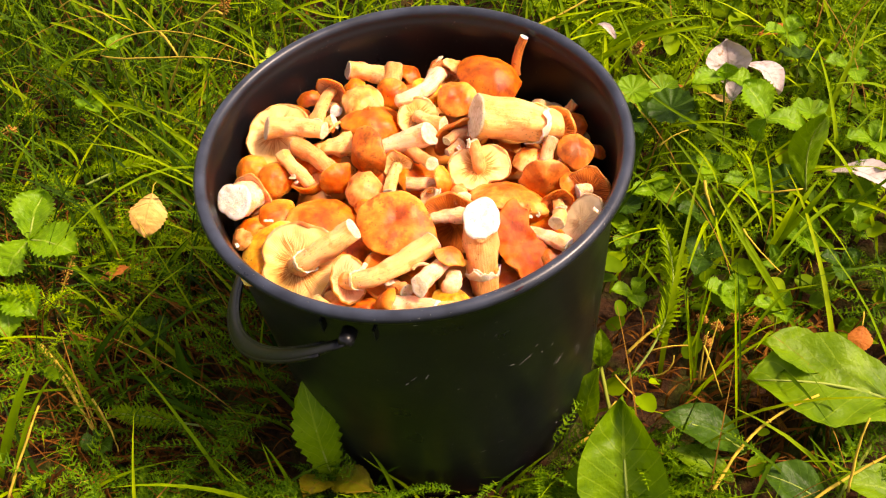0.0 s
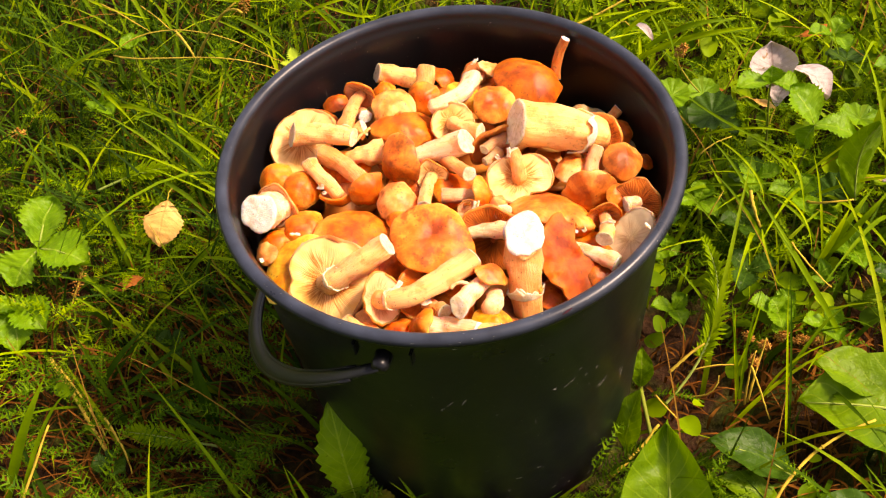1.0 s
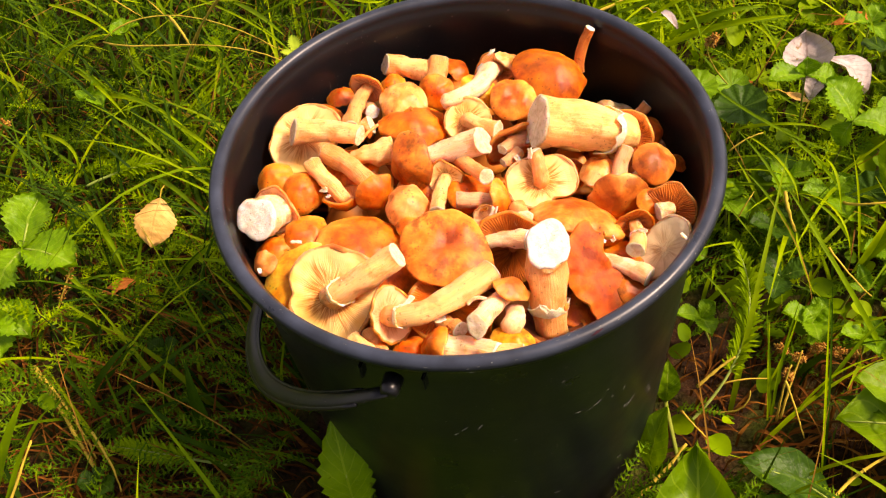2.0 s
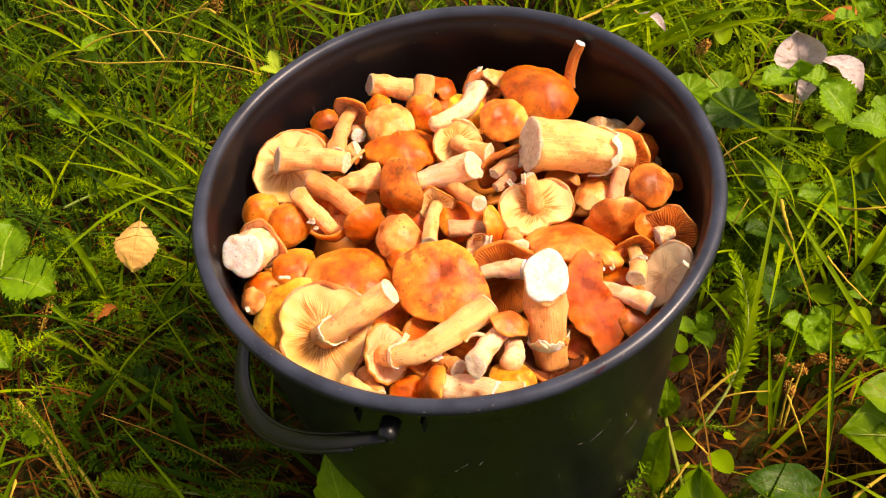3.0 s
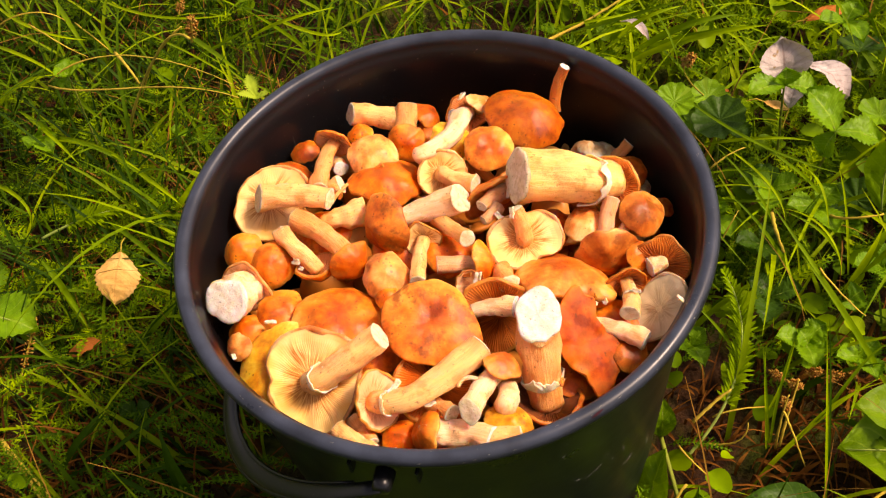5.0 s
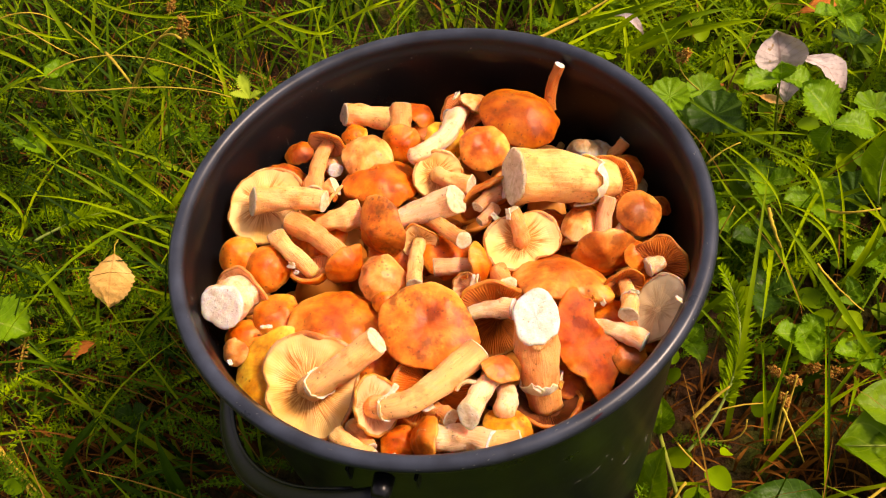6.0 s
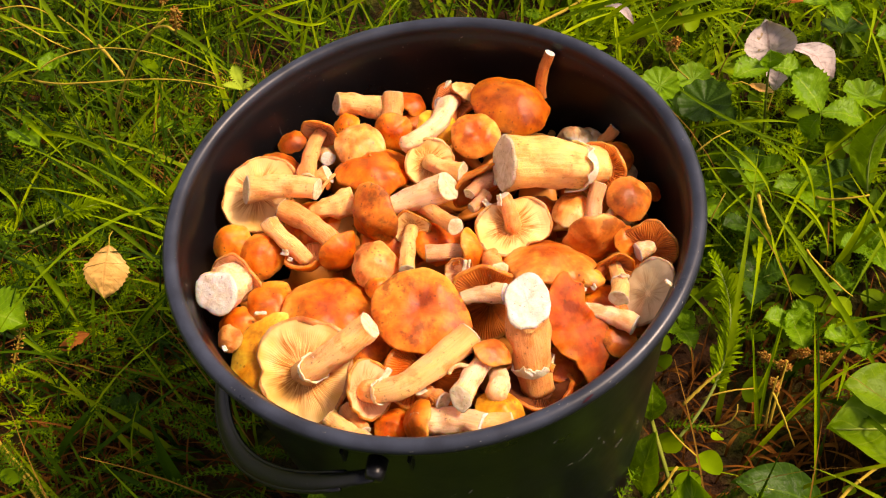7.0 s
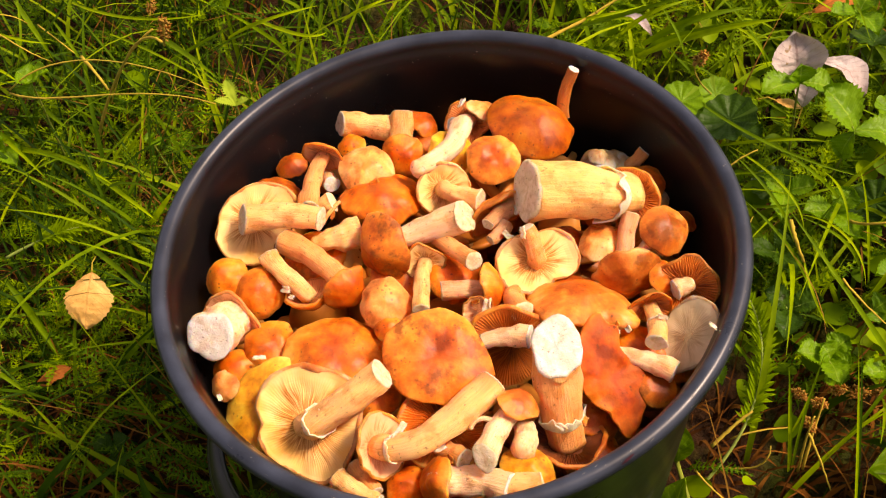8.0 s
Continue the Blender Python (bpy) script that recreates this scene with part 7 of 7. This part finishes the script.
def feathers(name, count, area, length, mat, label, seed, keep=None):
    """Finely cut leaves: a rachis with many pairs of forked, thread-like leaflets."""
    rng = np.random.default_rng(seed)
    verts, faces = [], []
    for _ in range(count):
        x, y = rng.uniform(area[0], area[2]), rng.uniform(area[1], area[3])
        if x * x + y * y < 0.126 ** 2 or (keep and not keep(x, y, rng)):
            continue
        L, az = rng.uniform(*length), rng.uniform(0, 2 * math.pi)
        if math.hypot(x, y) < 0.25:
            az = math.atan2(y, x) + rng.normal(0, 0.8)
        rise, curl = rng.uniform(0.3, 1.1), rng.uniform(0.6, 1.6)
        d, sd = Vector((math.cos(az), math.sin(az), 0)), Vector((-math.sin(az), math.cos(az), 0))
        p = Vector((x, y, relief(x, y) + rng.uniform(0.0, 0.045)))
        n, wmax = 17, L * rng.uniform(0.06, 0.12)
        for i in range(n):
            s = i / n
            e = rise - curl * s
            step = d * math.cos(e) + Vector((0, 0, 1)) * math.sin(e)
            q = p + step * (L / n)
            q.z = max(q.z, 0.006)
            k = len(verts)
            verts += [p - sd * 0.0006, p + sd * 0.0006, q]
            faces.append((k, k + 1, k + 2))
            if s > 0.12:
                wl = wmax * math.sin(math.pi * min(1, 0.15 + s * 0.9)) + 0.001
                for sg in (-1, 1):
                    wl *= rng.uniform(0.6, 1.25)
                    tipv = p + sd * (sg * wl) + step * wl * rng.uniform(0.2, 0.9) + Vector((0, 0, 1)) * wl * rng.uniform(-0.2, 0.9)
                    fork = p + sd * (sg * wl * 0.6) + step * wl * 0.75 + Vector((0, 0, 1)) * wl * rng.uniform(0.2, 0.8)
                    back = p + sd * (sg * wl * 0.75) - step * wl * 0.1 + Vector((0, 0, 1)) * wl * rng.uniform(-0.1, 0.5)
                    m = (p + tipv) / 2
                    k = len(verts)
                    t = step * rng.uniform(0.0007, 0.0013)
                    verts += [p - t, p + t, tipv, m - t, m + t, fork, back]
                    faces += [(k, k + 1, k + 2), (k + 3, k + 4, k + 5), (k + 3, k + 4, k + 6)]
                    if rng.random() < 0.6:
                        k = len(verts)
                        verts += [fork - t, fork + t, fork + Vector((rng.normal(), rng.normal(), rng.normal() + 0.4)) * wl * 0.35]
                        faces.append((k, k + 1, k + 2))
            p = q
    return tagged(mesh_object(name, verts, faces, mat, smooth=False), label, "plants", kind="stuff")


def rounds(name, count, area, size, mat, label, seed, keep=None):
    """Small low herb leaves: oval, folded, on thin stalks."""
    rng = np.random.default_rng(seed)
    verts, faces = [], []
    for _ in range(count):
        x, y = rng.uniform(area[0], area[2]), rng.uniform(area[1], area[3])
        if x * x + y * y < 0.14 ** 2 or (keep and not keep(x, y, rng)):
            continue
        r, az = rng.uniform(*size), rng.uniform(0, 2 * math.pi)
        c = Vector((x, y, relief(x, y) + rng.uniform(0.012, 0.055)))
        t = Euler((rng.normal(0, 0.5), rng.normal(0, 0.5), az)).to_matrix()
        k = len(verts)
        verts.append(c)
        m = 16
        for j in range(m):
            a = 2 * math.pi * j / m
            rr = r * (1.0 + 0.28 * max(0.0, math.cos(a)) ** 3 + rng.normal(0, 0.02))
            verts.append(c + t @ Vector((rr * math.cos(a), rr * math.sin(a) * 0.85, abs(math.sin(a)) * r * 0.35)))
            faces.append((k, k + 1 + j, k + 1 + (j + 1) % m))
    return tagged(mesh_object(name, verts, faces, mat), label, "plants", kind="stuff")


AREA = (-0.75, -0.42, 0.75, 0.85)


def yarrow_patch(x, y, r):   # thickest beside and before the bucket, thin behind and to the right
    return r.random() < (0.72 if x < -0.1 and y < 0.34 else 0.45)


def sunny(x, y, r):          # the lusher strip beside the bucket, planted with the sunlit copies, thinning outwards
    return r.random() < 1.40 - math.hypot(x - 0.36, y - 0.32) / 0.30 + 0.5 * noise.noise(Vector((x * 7, y * 7, 3.1)))


def open_soil(x, y, r):      # a bare litter patch by the bucket's foot
    return math.hypot((x - 0.21) / 1.6, y + 0.05) > 0.06 or r.random() < 0.12


blades("grass", 3800, AREA, (0.05, 0.14), (0.0018, 0.0048), GRASS, "dense uneven green meadow grass round the bucket", 11, clump=0.55, keep=lambda x, y, r: open_soil(x, y, r) and r.random() < (0.5 if x < -0.12 and y < 0.3 else 0.45 if x > 0.12 else 1.0))
blades("grass", 3600, AREA, (0.03, 0.09), (0.0016, 0.0040), GRASS_SHADED, "short deep green grass close to the soil", 12, clump=0.4, keep=lambda x, y, r: open_soil(x, y, r) and r.random() < (0.4 if x > 0.12 else 1.0))
blades("grass", 420, (-0.75, 0.22, 0.75, 0.85), (0.15, 0.28), (0.0020, 0.0042), GRASS, "long arching green grass blades", 13, (0.5, 1.2), segs=9)
blades("grass", 110, (0.14, -0.25, 0.75, 0.6), (0.10, 0.22), (0.003, 0.0058), GRASS, "broad bright green grass blades", 14, (0.5, 1.2), segs=9)
blades("grass", 330, (0.12, 0.06, 0.75, 0.75), (0.08, 0.20), (0.0028, 0.0058), GRASS_SUNLIT, "broad sunlit yellow-green grass blades", 31, (0.6, 1.3), segs=9)
blades("grass", 150, (-0.75, -0.2, 0.2, 0.75), (0.07, 0.19), (0.0026, 0.0058), GRASS_SUNLIT, "sunlit yellow-green grass blades", 37, (0.6, 1.3), segs=9)
blades("dry_grass", 520, AREA, (0.05, 0.20), (0.0006, 0.0016), STRAW, "thin dry straw-coloured grass stalks", 15, (0.3, 1.3))
blades("dry_grass", 600, (-0.62, 0.12, -0.1, 0.6), (0.02, 0.07), (0.0008, 0.0022), LITTER, "brown matted dead grass among the green", 45, (0.9, 1.6))
blades("dry_grass", 500, (-0.3, 0.2, 0.0, 0.36), (0.03, 0.09), (0.0006, 0.0015), STRAW, "matted dry grass litter behind the bucket", 25, (0.9, 1.6))
blades("dry_grass", 1200, AREA, (0.015, 0.05), (0.0008, 0.003), LITTER, "brown dead grass and leaf litter on the soil", 41, (0.9, 1.7))
blades("grass", 900, (-0.65, 0.08, -0.13, 0.62), (0.07, 0.16), (0.0016, 0.0036), GRASS_SHADED, "deep green grass blades shading the soil", 46, (0.4, 1.2))
blades("dry_grass", 240, (0.12, -0.13, 0.32, 0.02), (0.015, 0.05), (0.001, 0.004), LITTER, "reddish brown dead litter on bare soil", 42, (0.9, 1.7))
blades("dry_grass", 90, (0.13, -0.14, 0.33, 0.03), (0.03, 0.08), (0.0006, 0.0018), LITTER, "brown dead litter by the bucket's foot", 26, (0.9, 1.6))
blades("grass", 420, (-0.17, -0.24, 0.12, -0.115), (0.03, 0.075), (0.0014, 0.0032), GRASS_SUNLIT, "short bright grass tufts at the bucket's foot", 47, (0.2, 0.9))
feathers("yarrow", 560, (-0.56, 0.04, -0.10, 0.42), (0.035, 0.08), YARROW_SUNLIT, "sunlit feathery yarrow leaves beside the bucket", 51,
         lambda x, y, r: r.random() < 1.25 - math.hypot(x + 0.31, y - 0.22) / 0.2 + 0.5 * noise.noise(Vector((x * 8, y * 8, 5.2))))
blades("dry_grass", 700, (-0.45, -0.26, -0.12, 0.1), (0.03, 0.08), (0.001, 0.003), LITTER, "reddish brown dead stems lying in the shade", 52, (0.8, 1.5))
feathers("yarrow", 1300, (0.14, 0.05, 0.72, 0.72), (0.03, 0.075), YARROW_SUNLIT, "feathery yarrow leaves among the herbs", 48, sunny)
feathers("yarrow", 1500, (-0.26, -0.26, 0.16, -0.1), (0.025, 0.065), YARROW, "mossy little green shoots at the bucket's foot", 36)
feathers("yarrow", 5200, AREA, (0.03, 0.085), YARROW, "feathery finely cut green yarrow leaves", 16, lambda x, y, r: yarrow_patch(x, y, r) and open_soil(x, y, r))
blades("grass", 1500, (0.12, 0.05, 0.75, 0.75), (0.03, 0.08), (0.002, 0.0045), GRASS_SUNLIT, "short bright green leaves and grass in the sun", 49, (0.5, 1.2), keep=sunny)
blades("dry_grass", 1100, (-0.6, -0.2, -0.14, 0.2), (0.025, 0.07), (0.0008, 0.0022), LITTER, "reddish brown dead grass between the yarrow", 50, (0.7, 1.4))
rounds("low_herbs", 1000, (0.12, -0.1, 0.7, 0.7), (0.005, 0.010), HERB, "fresh oval herb leaves among the grass", 27, open_soil)
rounds("low_herbs", 1700, AREA, (0.003, 0.009), HERB, "small roundish green herb leaves near the soil", 17, lambda x, y, r: open_soil(x, y, r) and r.random() < (1.0 if x > 0.1 else 0.15))


def thinning(near, far):
    """Grass that grows thinner outwards from the bucket, with an uneven edge."""
    def keep(x, y, r):
        d = math.hypot(x, y) + 0.25 * noise.noise(Vector((x * 1.3, y * 1.3, 7.7)))
        inside = AREA[0] < x < AREA[2] and AREA[1] < y < AREA[3]
        return not inside and r.random() < max(0.0, min(1.0, (far - d) / (far - near)))
    return keep


blades("grass", 17000, (-1.5, -1.3, 1.5, 1.6), (0.05, 0.14), (0.002, 0.005), GRASS, "meadow grass round the picking spot", 18, clump=0.5, keep=thinning(0.9, 1.7), segs=3)
blades("grass", 9000, (-1.5, -1.3, 1.5, 1.6), (0.03, 0.09), (0.003, 0.006), GRASS_SHADED, "deep green undergrowth round the picking spot", 20, clump=0.5, keep=thinning(0.9, 1.7), segs=3)
blades("grass", 16000, (-4, -4, 4, 4), (0.08, 0.24), (0.004, 0.010), GRASS, "meadow grass further off", 19, clump=0.5, keep=thinning(1.5, 4.2), segs=3)
